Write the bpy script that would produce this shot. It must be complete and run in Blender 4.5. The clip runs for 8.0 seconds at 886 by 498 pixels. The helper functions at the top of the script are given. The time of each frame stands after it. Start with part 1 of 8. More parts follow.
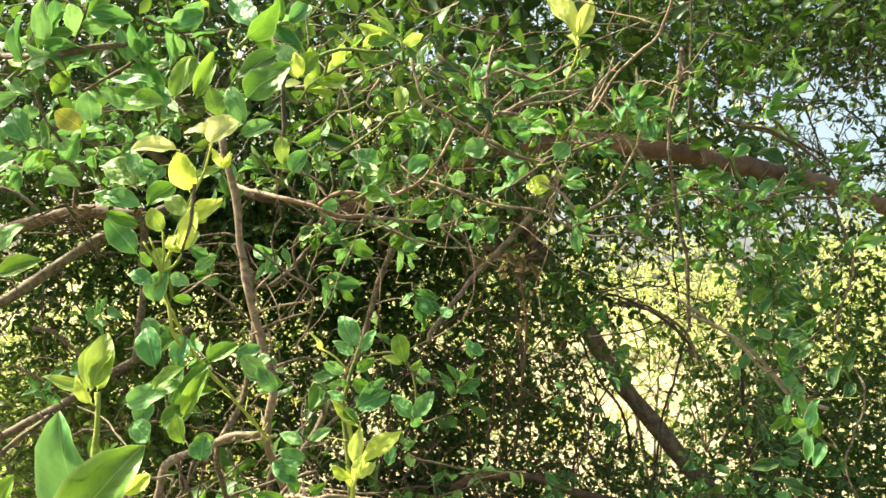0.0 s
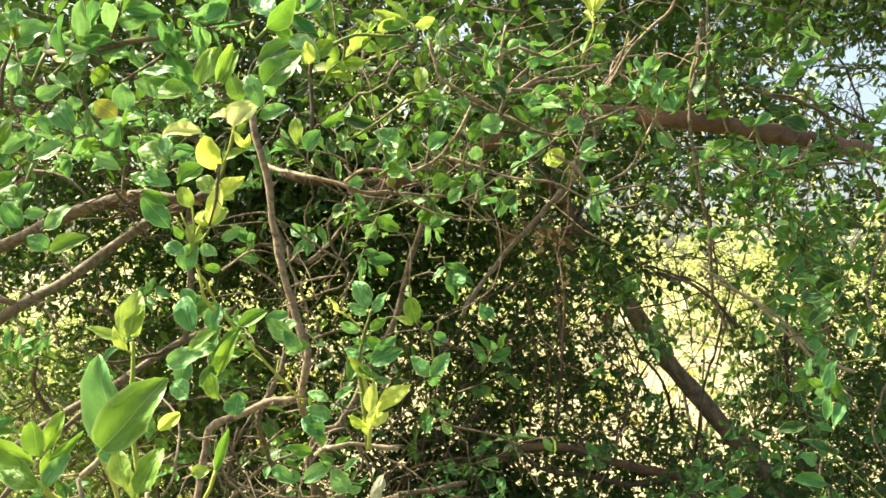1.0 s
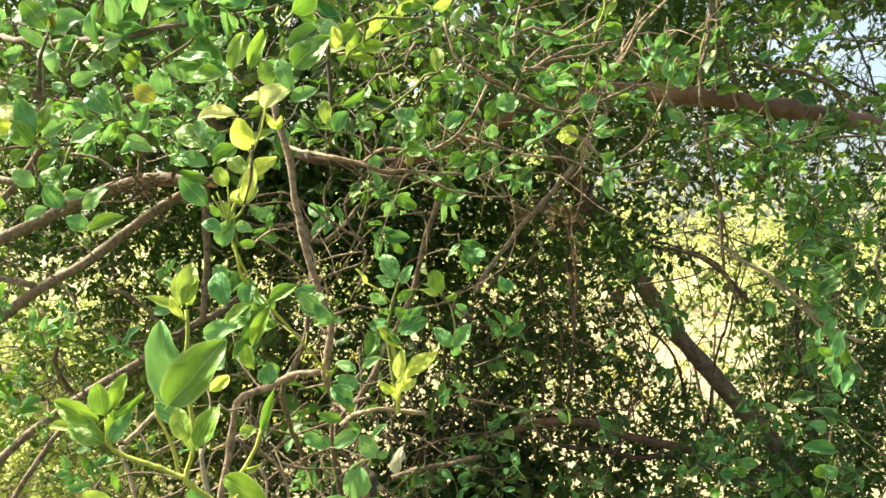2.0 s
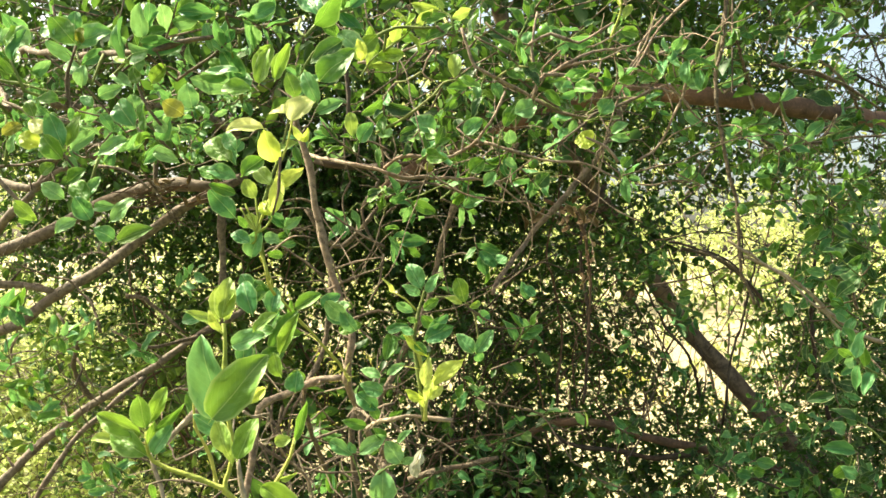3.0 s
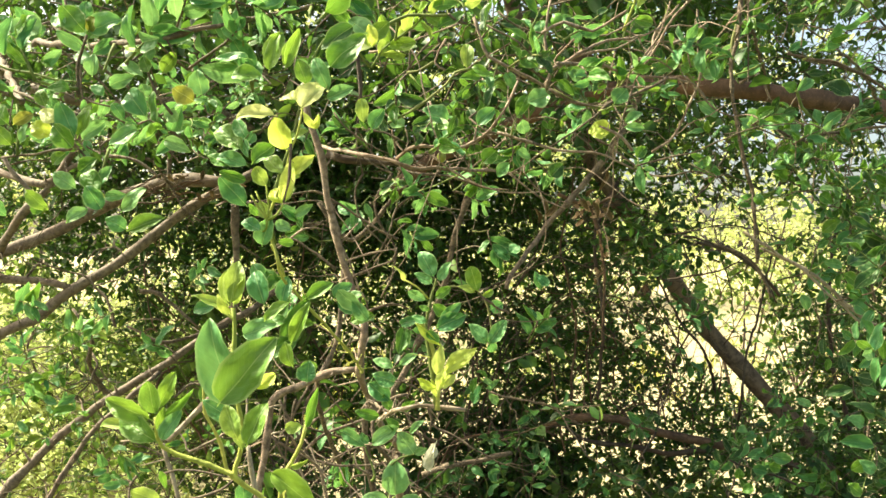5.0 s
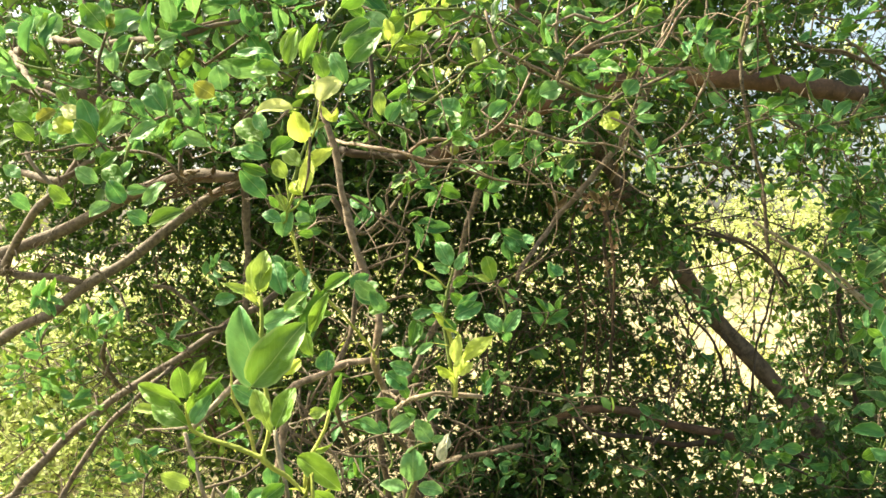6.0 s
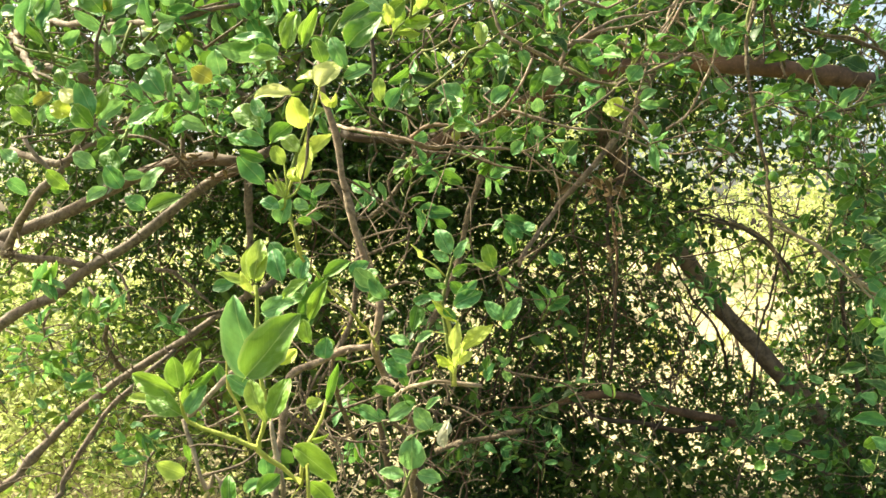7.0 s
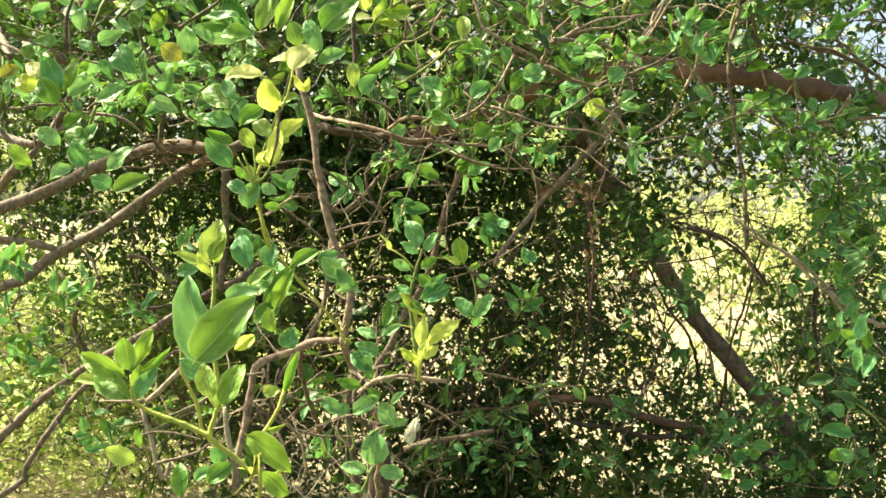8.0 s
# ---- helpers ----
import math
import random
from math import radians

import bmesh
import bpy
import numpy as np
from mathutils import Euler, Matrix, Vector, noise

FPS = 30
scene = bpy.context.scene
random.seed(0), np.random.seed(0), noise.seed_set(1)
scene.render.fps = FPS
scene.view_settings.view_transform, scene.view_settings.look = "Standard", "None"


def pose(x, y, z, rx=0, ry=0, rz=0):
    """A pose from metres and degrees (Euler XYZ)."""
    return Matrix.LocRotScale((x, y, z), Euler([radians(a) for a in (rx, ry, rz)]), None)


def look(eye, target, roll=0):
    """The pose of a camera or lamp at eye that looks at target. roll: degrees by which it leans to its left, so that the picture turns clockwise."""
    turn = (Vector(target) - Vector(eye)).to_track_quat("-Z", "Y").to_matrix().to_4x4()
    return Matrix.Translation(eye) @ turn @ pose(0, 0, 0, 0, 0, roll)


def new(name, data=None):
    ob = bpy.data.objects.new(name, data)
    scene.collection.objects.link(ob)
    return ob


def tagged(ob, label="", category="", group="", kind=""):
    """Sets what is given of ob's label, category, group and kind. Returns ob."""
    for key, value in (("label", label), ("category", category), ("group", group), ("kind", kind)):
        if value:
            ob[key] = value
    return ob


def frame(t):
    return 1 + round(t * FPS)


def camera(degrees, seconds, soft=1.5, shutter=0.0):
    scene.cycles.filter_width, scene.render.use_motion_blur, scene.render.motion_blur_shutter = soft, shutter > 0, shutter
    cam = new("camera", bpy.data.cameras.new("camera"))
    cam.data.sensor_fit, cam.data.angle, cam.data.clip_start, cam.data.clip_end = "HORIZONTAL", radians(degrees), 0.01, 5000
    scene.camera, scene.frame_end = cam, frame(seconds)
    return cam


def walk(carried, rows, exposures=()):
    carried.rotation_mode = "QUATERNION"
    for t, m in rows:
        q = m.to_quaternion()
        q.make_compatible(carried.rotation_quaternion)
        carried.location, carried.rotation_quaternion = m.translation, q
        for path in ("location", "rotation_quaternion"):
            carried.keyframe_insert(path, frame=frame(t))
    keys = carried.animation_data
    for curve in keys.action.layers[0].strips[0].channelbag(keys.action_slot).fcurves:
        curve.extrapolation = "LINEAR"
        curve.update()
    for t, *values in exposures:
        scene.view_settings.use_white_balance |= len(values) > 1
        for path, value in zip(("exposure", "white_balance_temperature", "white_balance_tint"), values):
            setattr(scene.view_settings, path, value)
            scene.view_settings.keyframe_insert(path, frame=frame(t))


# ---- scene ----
cam = camera(55.1, 8.0, soft=1.55)
PATH = [
    (0.0, pose(0.0003, 0.0809, 1.5175, 93.329, -2.397, -5.139)),
    (0.5, pose(0.0319, 0.0473, 1.5146, 92.683, -1.947, -2.877)),
    (1.0, pose(0.0267, 0.0282, 1.5083, 91.778, -1.231, -1.993)),
    (1.5, pose(0.0187, 0.0093, 1.5071, 90.899, -0.988, -1.941)),
    (1.7, pose(0.0176, 0.0040, 1.5022, 90.362, -0.808, -1.668)),
    (2.8, pose(0.0063, -0.0096, 1.5089, 90.552, -0.062, -0.802)),
    (3.0, pose(0.0043, -0.0096, 1.5097, 90.401, -0.024, -0.590)),
    (3.5, pose(0.0000, 0.0000, 1.5000, 90.000, -0.000, 0.000)),
    (4.0, pose(0.0009, -0.0025, 1.5058, 89.789, 0.075, 0.524)),
    (4.5, pose(0.0051, -0.0074, 1.5065, 90.072, 0.063, 0.436)),
    (4.7, pose(0.0055, -0.0015, 1.5049, 90.225, 0.077, 0.314)),
    (5.8, pose(0.0005, -0.0120, 1.5005, 89.880, 0.460, 0.660)),
    (6.0, pose(-0.0013, -0.0148, 1.4994, 89.802, 0.546, 0.870)),
    (6.5, pose(0.0003, -0.0180, 1.4958, 89.463, 0.577, 1.158)),
    (7.0, pose(0.0015, -0.0085, 1.5023, 88.737, 0.228, 1.095)),
    (7.5, pose(0.0009, 0.0025, 1.4985, 88.599, -1.308, 0.699)),
    (8.0, pose(0.0086, 0.0029, 1.4967, 88.728, -2.044, -0.266)),
]
walk(cam, PATH, exposures=[(0.0, 1.66, 7600, -4), (8.0, 1.66, 7600, -4)])

# daylight: a high sun from the side, broken by unseen crowns added overhead
SUN_ELEV, SUN_TURN = 50.0, 72.0   # degrees above the horizon; degrees to the left of straight ahead
world = bpy.data.worlds.new("sky")
scene.world = world
world.use_nodes = True
wn = world.node_tree
sky = wn.nodes.new("ShaderNodeTexSky")
sky.sky_type, sky.sun_disc = "NISHITA", False
sky.sun_elevation, sky.sun_rotation = radians(SUN_ELEV), radians(-SUN_TURN)
sky.dust_density, sky.air_density, sky.ozone_density = 6.0, 0.7, 0.0
wn.links.new(sky.outputs["Color"], wn.nodes["Background"].inputs["Color"])
wn.nodes["Background"].inputs["Strength"].default_value = 0.15

sun = new("sun", bpy.data.lights.new("sun", "SUN"))
sun.data.energy, sun.data.angle, sun.data.color = 5.0, radians(0.5), (1.0, 0.95, 0.84)
e, a = radians(SUN_ELEV), radians(SUN_TURN)
toward = Vector((-math.sin(a) * math.cos(e), math.cos(a) * math.cos(e), math.sin(e)))
sun.matrix_world = look(toward * 30, (0, 0, 0))


# ---- materials ----
def material(name):
    m = bpy.data.materials.new(name)
    m.use_nodes = True
    m.node_tree.nodes.clear()
    return m, m.node_tree


def node(tree, kind, **values):
    n = tree.nodes.new("ShaderNode" + kind)
    for key, value in values.items():
        if key in n.inputs:
            n.inputs[key].default_value = value
    return n


def ramp(tree, fac, stops):
    n = tree.nodes.new("ShaderNodeValToRGB")
    els = n.color_ramp.elements
    while len(els) < len(stops):
        els.new(0.5)
    for el, (at, col) in zip(els, stops):
        el.position, el.color = at, (*col, 1)
    tree.links.new(fac, n.inputs["Fac"])
    return n.outputs["Color"]


def mixed(tree, a, b, fac, blend="MIX"):
    n = tree.nodes.new("ShaderNodeMix")
    n.data_type, n.blend_type = "RGBA", blend
    for sock, v in ((n.inputs[6], a), (n.inputs[7], b), (n.inputs[0], fac)):
        if isinstance(v, bpy.types.NodeSocket):
            tree.links.new(v, sock)
        else:
            sock.default_value = v if isinstance(v, float) else (*v, 1)
    return n.outputs[2]


def leaf_material(name, stops, through_tint, clear=0.3, rough=0.44, veins=False):
    """Leaf skin: gloss over green, and light that comes through from behind."""
    m, t = material(name)
    L = t.links.new
    if veins:
        pick = node(t, "ObjectInfo").outputs["Random"]
    else:
        pick = node(t, "NewGeometry").outputs["Random Per Island"]
    col = ramp(t, pick, stops)
    tc = node(t, "TexCoord").outputs["Object"]
    blotch = node(t, "TexNoise", Scale=3.0 if veins else 38.0, Detail=4.0)
    L(tc, blotch.inputs["Vector"])
    spot = ramp(t, blotch.outputs["Fac"], [(0.36, (0.5, 0.58, 0.42)), (0.62, (1.16, 1.12, 1.04))])
    col = mixed(t, col, spot, 0.8, "MULTIPLY")
    out, shader, glow = node(t, "OutputMaterial"), node(t, "BsdfPrincipled", Roughness=rough), node(t, "BsdfTranslucent")
    shader.inputs["Specular IOR Level"].default_value = 0.32
    if veins:
        sep = node(t, "SeparateXYZ")
        L(tc, sep.inputs["Vector"])
        ax = node(t, "Math")
        ax.operation = "ABSOLUTE"
        L(sep.outputs["X"], ax.inputs[0])
        rib = ramp(t, ax.outputs[0], [(0.006, (0.8, 0.8, 0.8)), (0.022, (0, 0, 0))])
        slant = node(t, "Math")
        slant.operation = "MULTIPLY_ADD"
        L(ax.outputs[0], slant.inputs[0])
        slant.inputs[1].default_value = -0.75
        stray = node(t, "Math")
        stray.operation = "MULTIPLY_ADD"
        L(blotch.outputs["Fac"], stray.inputs[0])
        stray.inputs[1].default_value = 0.16
        L(sep.outputs["Y"], stray.inputs[2])
        L(stray.outputs[0], slant.inputs[2])
        wave = node(t, "Math")
        wave.operation = "SINE"
        big = node(t, "Math")
        big.operation = "MULTIPLY"
        L(slant.outputs[0], big.inputs[0])
        big.inputs[1].default_value = 62.0
        L(big.outputs[0], wave.inputs[0])
        side = ramp(t, wave.outputs[0], [(0.86, (0, 0, 0)), (1.0, (1, 1, 1))])
        vein = mixed(t, rib, side, 0.09, "ADD")
        col = mixed(t, col, mixed(t, col, (0.8, 0.9, 0.4), 0.3), vein)
        # a bright, yellowish outline painted into the colour along the blade's rim
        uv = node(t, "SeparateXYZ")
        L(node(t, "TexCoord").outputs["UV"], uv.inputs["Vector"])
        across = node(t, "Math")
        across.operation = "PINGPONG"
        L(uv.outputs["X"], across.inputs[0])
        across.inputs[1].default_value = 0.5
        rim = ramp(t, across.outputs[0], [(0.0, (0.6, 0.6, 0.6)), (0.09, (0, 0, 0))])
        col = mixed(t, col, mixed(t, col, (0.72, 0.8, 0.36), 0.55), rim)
        bump = node(t, "Bump", Strength=0.25, Distance=0.01)
        bump.invert = True
        L(vein, bump.inputs["Height"])
        fine = node(t, "TexNoise", Scale=4.0, Detail=1.0)
        L(tc, fine.inputs["Vector"])
        bump2 = node(t, "Bump", Strength=0.2, Distance=0.03)
        L(fine.outputs["Fac"], bump2.inputs["Height"])
        L(bump.outputs["Normal"], bump2.inputs["Normal"])
        L(bump2.outputs["Normal"], shader.inputs["Normal"])
    L(col, shader.inputs["Base Color"])
    L(mixed(t, col, through_tint, 0.55), glow.inputs["Color"])
    mix = node(t, "MixShader", Fac=clear)
    L(shader.outputs[0], mix.inputs[1])
    L(glow.outputs[0], mix.inputs[2])
    L(mix.outputs[0], out.inputs["Surface"])
    return m


LEAF = {
    "green": leaf_material("leaf_green", [(0.0, (0.052, 0.161, 0.026)), (0.5, (0.085, 0.23, 0.034)), (1.0, (0.137, 0.289, 0.043))], (0.213, 0.383, 0.043), veins=True),
    "blue": leaf_material("leaf_bluish", [(0.0, (0.048, 0.192, 0.066)), (0.5, (0.075, 0.245, 0.087)), (1.0, (0.114, 0.289, 0.105))], (0.218, 0.437, 0.087), veins=True),
    "lime": leaf_material("leaf_young", [(0.0, (0.179, 0.303, 0.058)), (0.5, (0.242, 0.365, 0.076)), (1.0, (0.331, 0.437, 0.107))], (0.491, 0.589, 0.107), 0.35, veins=True),
    "yellow": leaf_material("leaf_yellowed", [(0.0, (0.446, 0.57, 0.067)), (0.5, (0.541, 0.636, 0.114)), (1.0, (0.646, 0.703, 0.237))], (0.76, 0.855, 0.171), 0.45, veins=True),
    "fresh": leaf_material("leaf_fresh", [(0.0, (0.111, 0.239, 0.034)), (0.5, (0.153, 0.289, 0.043)), (1.0, (0.204, 0.34, 0.052))], (0.34, 0.511, 0.059), 0.35, veins=True),
    "mint": leaf_material("leaf_pale_green", [(0.0, (0.087, 0.262, 0.087)), (0.5, (0.131, 0.323, 0.122)), (1.0, (0.192, 0.367, 0.148))], (0.306, 0.524, 0.131), 0.3, veins=True),
    # darkened copy of the leaf green: the shade inside the trees is in its colour
    "deep": leaf_material("leaf_green_in_shade", [(0.0, (0.015, 0.053, 0.015)), (0.5, (0.023, 0.076, 0.021)), (1.0, (0.042, 0.114, 0.027))], (0.137, 0.289, 0.038), 0.25, veins=True),
    # pale yellow leaves; the bright sun on them is put into their colour
    "cream": leaf_material("leaf_pale_sunlit", [(0.0, (0.665, 0.703, 0.266)), (1.0, (0.75, 0.769, 0.399))], (0.855, 0.836, 0.38), 0.5, veins=True),
    "olive": leaf_material("leaf_olive", [(0.0, (0.085, 0.187, 0.03)), (1.0, (0.118, 0.237, 0.039))], (0.277, 0.455, 0.06), 0.27, veins=True),
    "ochre": leaf_material("leaf_ochre", [(0.0, (0.17, 0.19, 0.03)), (1.0, (0.24, 0.24, 0.045))], (0.42, 0.42, 0.06), 0.32, veins=True),
}
# crown leaves: the dimness inside the thicket is partly put into this dark green
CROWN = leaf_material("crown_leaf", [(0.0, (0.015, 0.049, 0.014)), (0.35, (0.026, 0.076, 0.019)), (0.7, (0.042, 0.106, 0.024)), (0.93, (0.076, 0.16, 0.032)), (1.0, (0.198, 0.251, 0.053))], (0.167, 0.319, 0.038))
# growth beyond the thicket: strong sunlight is partly put into these pale colours
FARLEAF = leaf_material("far_leaf_sunlit_tint", [(0.0, (0.17, 0.28, 0.06)), (0.4, (0.38, 0.47, 0.13)), (0.75, (0.56, 0.58, 0.28)), (1.0, (0.74, 0.71, 0.5))], (0.74, 0.78, 0.34), 0.5)
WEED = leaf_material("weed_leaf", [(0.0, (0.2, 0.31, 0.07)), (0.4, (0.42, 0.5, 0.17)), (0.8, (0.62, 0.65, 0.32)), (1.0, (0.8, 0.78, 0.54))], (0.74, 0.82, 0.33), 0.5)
# the same crown leaves in a lighter green, with sunlight put into the colour
SUNCROWN = leaf_material("crown_leaf_sunlit_tint", [(0.0, (0.035, 0.09, 0.02)), (0.5, (0.08, 0.16, 0.035)), (1.0, (0.16, 0.25, 0.06))], (0.4, 0.56, 0.1), 0.42)

GRASS = leaf_material("dry_grass", [(0.0, (0.3, 0.38, 0.08)), (0.5, (0.48, 0.5, 0.15)), (1.0, (0.65, 0.58, 0.28))], (0.75, 0.7, 0.2), 0.35, 0.6)


def bark_material(name, dark, light, red, scale=30.0):
    m, t = material(name)
    L = t.links.new
    tc = node(t, "TexCoord").outputs["Object"]
    n1, n2 = node(t, "TexNoise", Scale=scale, Detail=6.0, Roughness=0.65), node(t, "TexNoise", Scale=scale * 6, Detail=4.0)
    n3 = node(t, "TexNoise", Scale=scale * 0.15, Detail=3.0)
    for n in (n1, n2, n3):
        L(tc, n.inputs["Vector"])
    col = ramp(t, n1.outputs["Fac"], [(0.37, dark), (0.63, light)])
    col = mixed(t, col, red, ramp(t, n3.outputs["Fac"], [(0.45, (0, 0, 0)), (0.7, (0.7, 0.7, 0.7))]))
    lich = ramp(t, n2.outputs["Fac"], [(0.62, (0, 0, 0)), (0.72, (0.5, 0.5, 0.5))])
    col = mixed(t, col, tuple(min(1, c * 1.7) for c in light), lich)
    shader, out = node(t, "BsdfPrincipled", Roughness=0.82), node(t, "OutputMaterial")
    b = node(t, "Bump", Strength=0.7, Distance=0.004)
    L(n1.outputs["Fac"], b.inputs["Height"])
    b2 = node(t, "Bump", Strength=0.5, Distance=0.0015)
    L(n2.outputs["Fac"], b2.inputs["Height"])
    L(b.outputs["Normal"], b2.inputs["Normal"])
    L(b2.outputs["Normal"], shader.inputs["Normal"])
    L(col, shader.inputs["Base Color"])
    L(shader.outputs[0], out.inputs["Surface"])
    return m


BARK = bark_material("bark", (0.027, 0.019, 0.014), (0.084, 0.061, 0.042), (0.076, 0.038, 0.023))
BARK_RED = bark_material("reddish_bark", (0.062, 0.036, 0.023), (0.16, 0.095, 0.058), (0.155, 0.072, 0.038))
TWIG = bark_material("twig_bark", (0.04, 0.029, 0.019), (0.215, 0.155, 0.102), (0.091, 0.057, 0.034), 140.0)
DARK_RED = bark_material("shaded_red_bark", (0.06, 0.032, 0.02), (0.165, 0.09, 0.055), (0.18, 0.075, 0.04))
TRUNK = bark_material("trunk_bark", (0.07, 0.048, 0.032), (0.21, 0.15, 0.1), (0.17, 0.1, 0.062))
STEM = bark_material("pale_stem_bark", (0.09, 0.064, 0.046), (0.34, 0.25, 0.18), (0.22, 0.135, 0.09), 120.0)
LIMB = bark_material("limb_bark", (0.072, 0.053, 0.04), (0.24, 0.183, 0.137), (0.165, 0.105, 0.072), 60.0)
SHOOT = bark_material("green_shoot", (0.17, 0.23, 0.034), (0.34, 0.383, 0.068), (0.357, 0.34, 0.068), 50.0)
GREENWOOD = bark_material("green_twig", (0.076, 0.114, 0.023), (0.167, 0.213, 0.046), (0.152, 0.129, 0.046), 50.0)
DRY_CANE = bark_material("dry_cane_bark", (0.162, 0.123, 0.085), (0.374, 0.306, 0.221), (0.255, 0.17, 0.111), 90.0)
CANE = bark_material("yellow_shoot", (0.272, 0.306, 0.051), (0.442, 0.442, 0.111), (0.391, 0.34, 0.085), 50.0)


def ground_material():
    m, t = material("dry_ground")
    L = t.links.new
    tc = node(t, "TexCoord").outputs["Object"]
    n1, n2, n3 = node(t, "TexNoise", Scale=0.5, Detail=6.0), node(t, "TexNoise", Scale=14.0, Detail=6.0), node(t, "TexNoise", Scale=90.0, Detail=3.0)
    for n in (n1, n2, n3):
        L(tc, n.inputs["Vector"])
    soil = ramp(t, n2.outputs["Fac"], [(0.3, (0.31, 0.25, 0.145)), (0.7, (0.46, 0.395, 0.24))])
    # the unseen ground nearby is made dark, so that little light bounces up
    grass = ramp(t, n2.outputs["Fac"], [(0.3, (0.045, 0.06, 0.02)), (0.7, (0.13, 0.14, 0.05))])
    place = node(t, "SeparateXYZ")
    L(tc, place.inputs["Vector"])
    edge = node(t, "MapRange")
    edge.inputs["From Min"].default_value, edge.inputs["From Max"].default_value = 3.0, 4.6
    L(place.outputs["Y"], edge.inputs["Value"])
    bare = node(t, "Math")
    bare.operation = "MULTIPLY_ADD"
    L(edge.outputs["Result"], bare.inputs[0])
    bare.inputs[1].default_value = 0.45
    L(n1.outputs["Fac"], bare.inputs[2])
    col = mixed(t, grass, soil, ramp(t, bare.outputs[0], [(0.6, (0, 0, 0)), (0.8, (1, 1, 1))]))
    shader, out = node(t, "BsdfPrincipled", Roughness=0.95), node(t, "OutputMaterial")
    b = node(t, "Bump", Strength=0.8, Distance=0.03)
    L(n3.outputs["Fac"], b.inputs["Height"])
    L(b.outputs["Normal"], shader.inputs["Normal"])
    L(col, shader.inputs["Base Color"])
    L(shader.outputs[0], out.inputs["Surface"])
    return m


GROUND = ground_material()


# ---- builders ----
def part(name, bm, mat, parent, label="", smooth=True):
    me = bpy.data.meshes.new(name)
    bm.to_mesh(me)
    bm.free()
    me.materials.append(mat)
    me.polygons.foreach_set("use_smooth", [smooth] * len(me.polygons))
    ob = new(name, me)
    ob.parent = parent
    return tagged(ob, label)


def thing(name, at, label, category, group=""):
    ob = new(name)
    ob.location = at
    ob.empty_display_size = 0.1
    return tagged(ob, label, category, group)


def spot_of(ob):
    """Where an unturned part or thing stands in the world."""
    at = Vector(ob.location) if ob else Vector((0, 0, 0))
    return at + spot_of(ob.parent) if ob and ob.parent else at


def curve_points(points, step):
    """Catmull-Rom through the given points, evenly enough."""
    pts = [Vector(p) for p in points]
    pts = [pts[0] * 2 - pts[1]] + pts + [pts[-1] * 2 - pts[-2]]
    out = []
    for i in range(1, len(pts) - 2):
        p0, p1, p2, p3 = pts[i - 1:i + 3]
        n = max(2, int((p2 - p1).length / step))
        for k in range(n):
            u = k / n
            out.append(0.5 * (2 * p1 + (p2 - p0) * u + (2 * p0 - 5 * p1 + 4 * p2 - p3) * u * u + (3 * p1 - p0 - 3 * p2 + p3) * u ** 3))
    return out + [pts[-2]]


knots = random.Random(21)


def spurs(bm, pts, r0, r1):
    """Short thorns and broken side shoots along a bare twig."""
    left = knots.uniform(0.01, 0.04)
    for i in range(1, len(pts) - 1):
        left -= (pts[i] - pts[i - 1]).length
        if left > 0:
            continue
        left = knots.uniform(0.3, 1.0) * (0.02 + 6 * r0)
        r = (r0 + (r1 - r0) * i / len(pts)) * knots.uniform(0.3, 0.55)
        way = (pts[i + 1] - pts[i - 1]).normalized()
        out = Vector((knots.gauss(0, 1), knots.gauss(0, 1), knots.gauss(0, 1)))
        out = (out - way * out.dot(way)).normalized() + way * knots.uniform(-0.1, 0.9)
        tip = pts[i] + out.normalized() * knots.uniform(2.0, 6.5) * (0.001 + r0)
        side = out.orthogonal().normalized()
        up = out.normalized().cross(side)
        low = [bm.verts.new(pts[i] + side * r * c + up * r * t) for c, t in ((1, 0), (-0.5, 0.87), (-0.5, -0.87))]
        top = [bm.verts.new(tip + (v.co - pts[i]) * 0.35) for v in low]
        for k in range(3):
            bm.faces.new((low[k], low[(k + 1) % 3], top[(k + 1) % 3], top[k]))
        bm.faces.new(top)


def tube(bm, points, r0, r1, sides=8, step=0.05, rough=0.08, spurred=False):
    """A tapered stem with knots and a wavering outline."""
    pts = curve_points(points, step)
    if r0 < 0.02:
        sway, often = min(0.0012 + 0.6 * r0, 0.006), 0.5 / (0.01 + 2.2 * r0)
        pts = [p + noise.noise_vector(p * often) * sway for p in pts]
        if spurred:
            spurs(bm, pts, r0, r1)
    side = None
    prev = None
    n = len(pts)
    for i, p in enumerate(pts):
        way = (pts[min(i + 1, n - 1)] - pts[max(i - 1, 0)]).normalized()
        if side is None:
            side = way.orthogonal().normalized()
        side = (side - way * side.dot(way)).normalized()
        up = way.cross(side)
        r = r0 + (r1 - r0) * i / (n - 1)
        swell = 1 + 0.07 * math.sin(i * 1.7 + r0 * 900) * (rough > 0)
        if r0 < 0.02 and i % 5 == 3 and 0 < i < n - 1:
            swell += knots.choice((0.05, 0.18, 0.32))
        ring = []
        for k in range(sides):
            ang = 2 * math.pi * k / sides
            off = side * math.cos(ang) + up * math.sin(ang)
            w = 1 + rough * noise.noise((p + off * r) * (0.35 / max(r, 0.002))) * 2
            ring.append(bm.verts.new(p + off * r * w * swell))
        if prev:
            for k in range(sides):
                bm.faces.new((prev[k], prev[(k + 1) % sides], ring[(k + 1) % sides], ring[k]))
        else:
            bm.faces.new(ring[::-1])
        prev = ring
    bm.faces.new(prev)


WOOD, LOOSE = [], []   # points along the wood so far; leaves and sprigs that still want a stalk


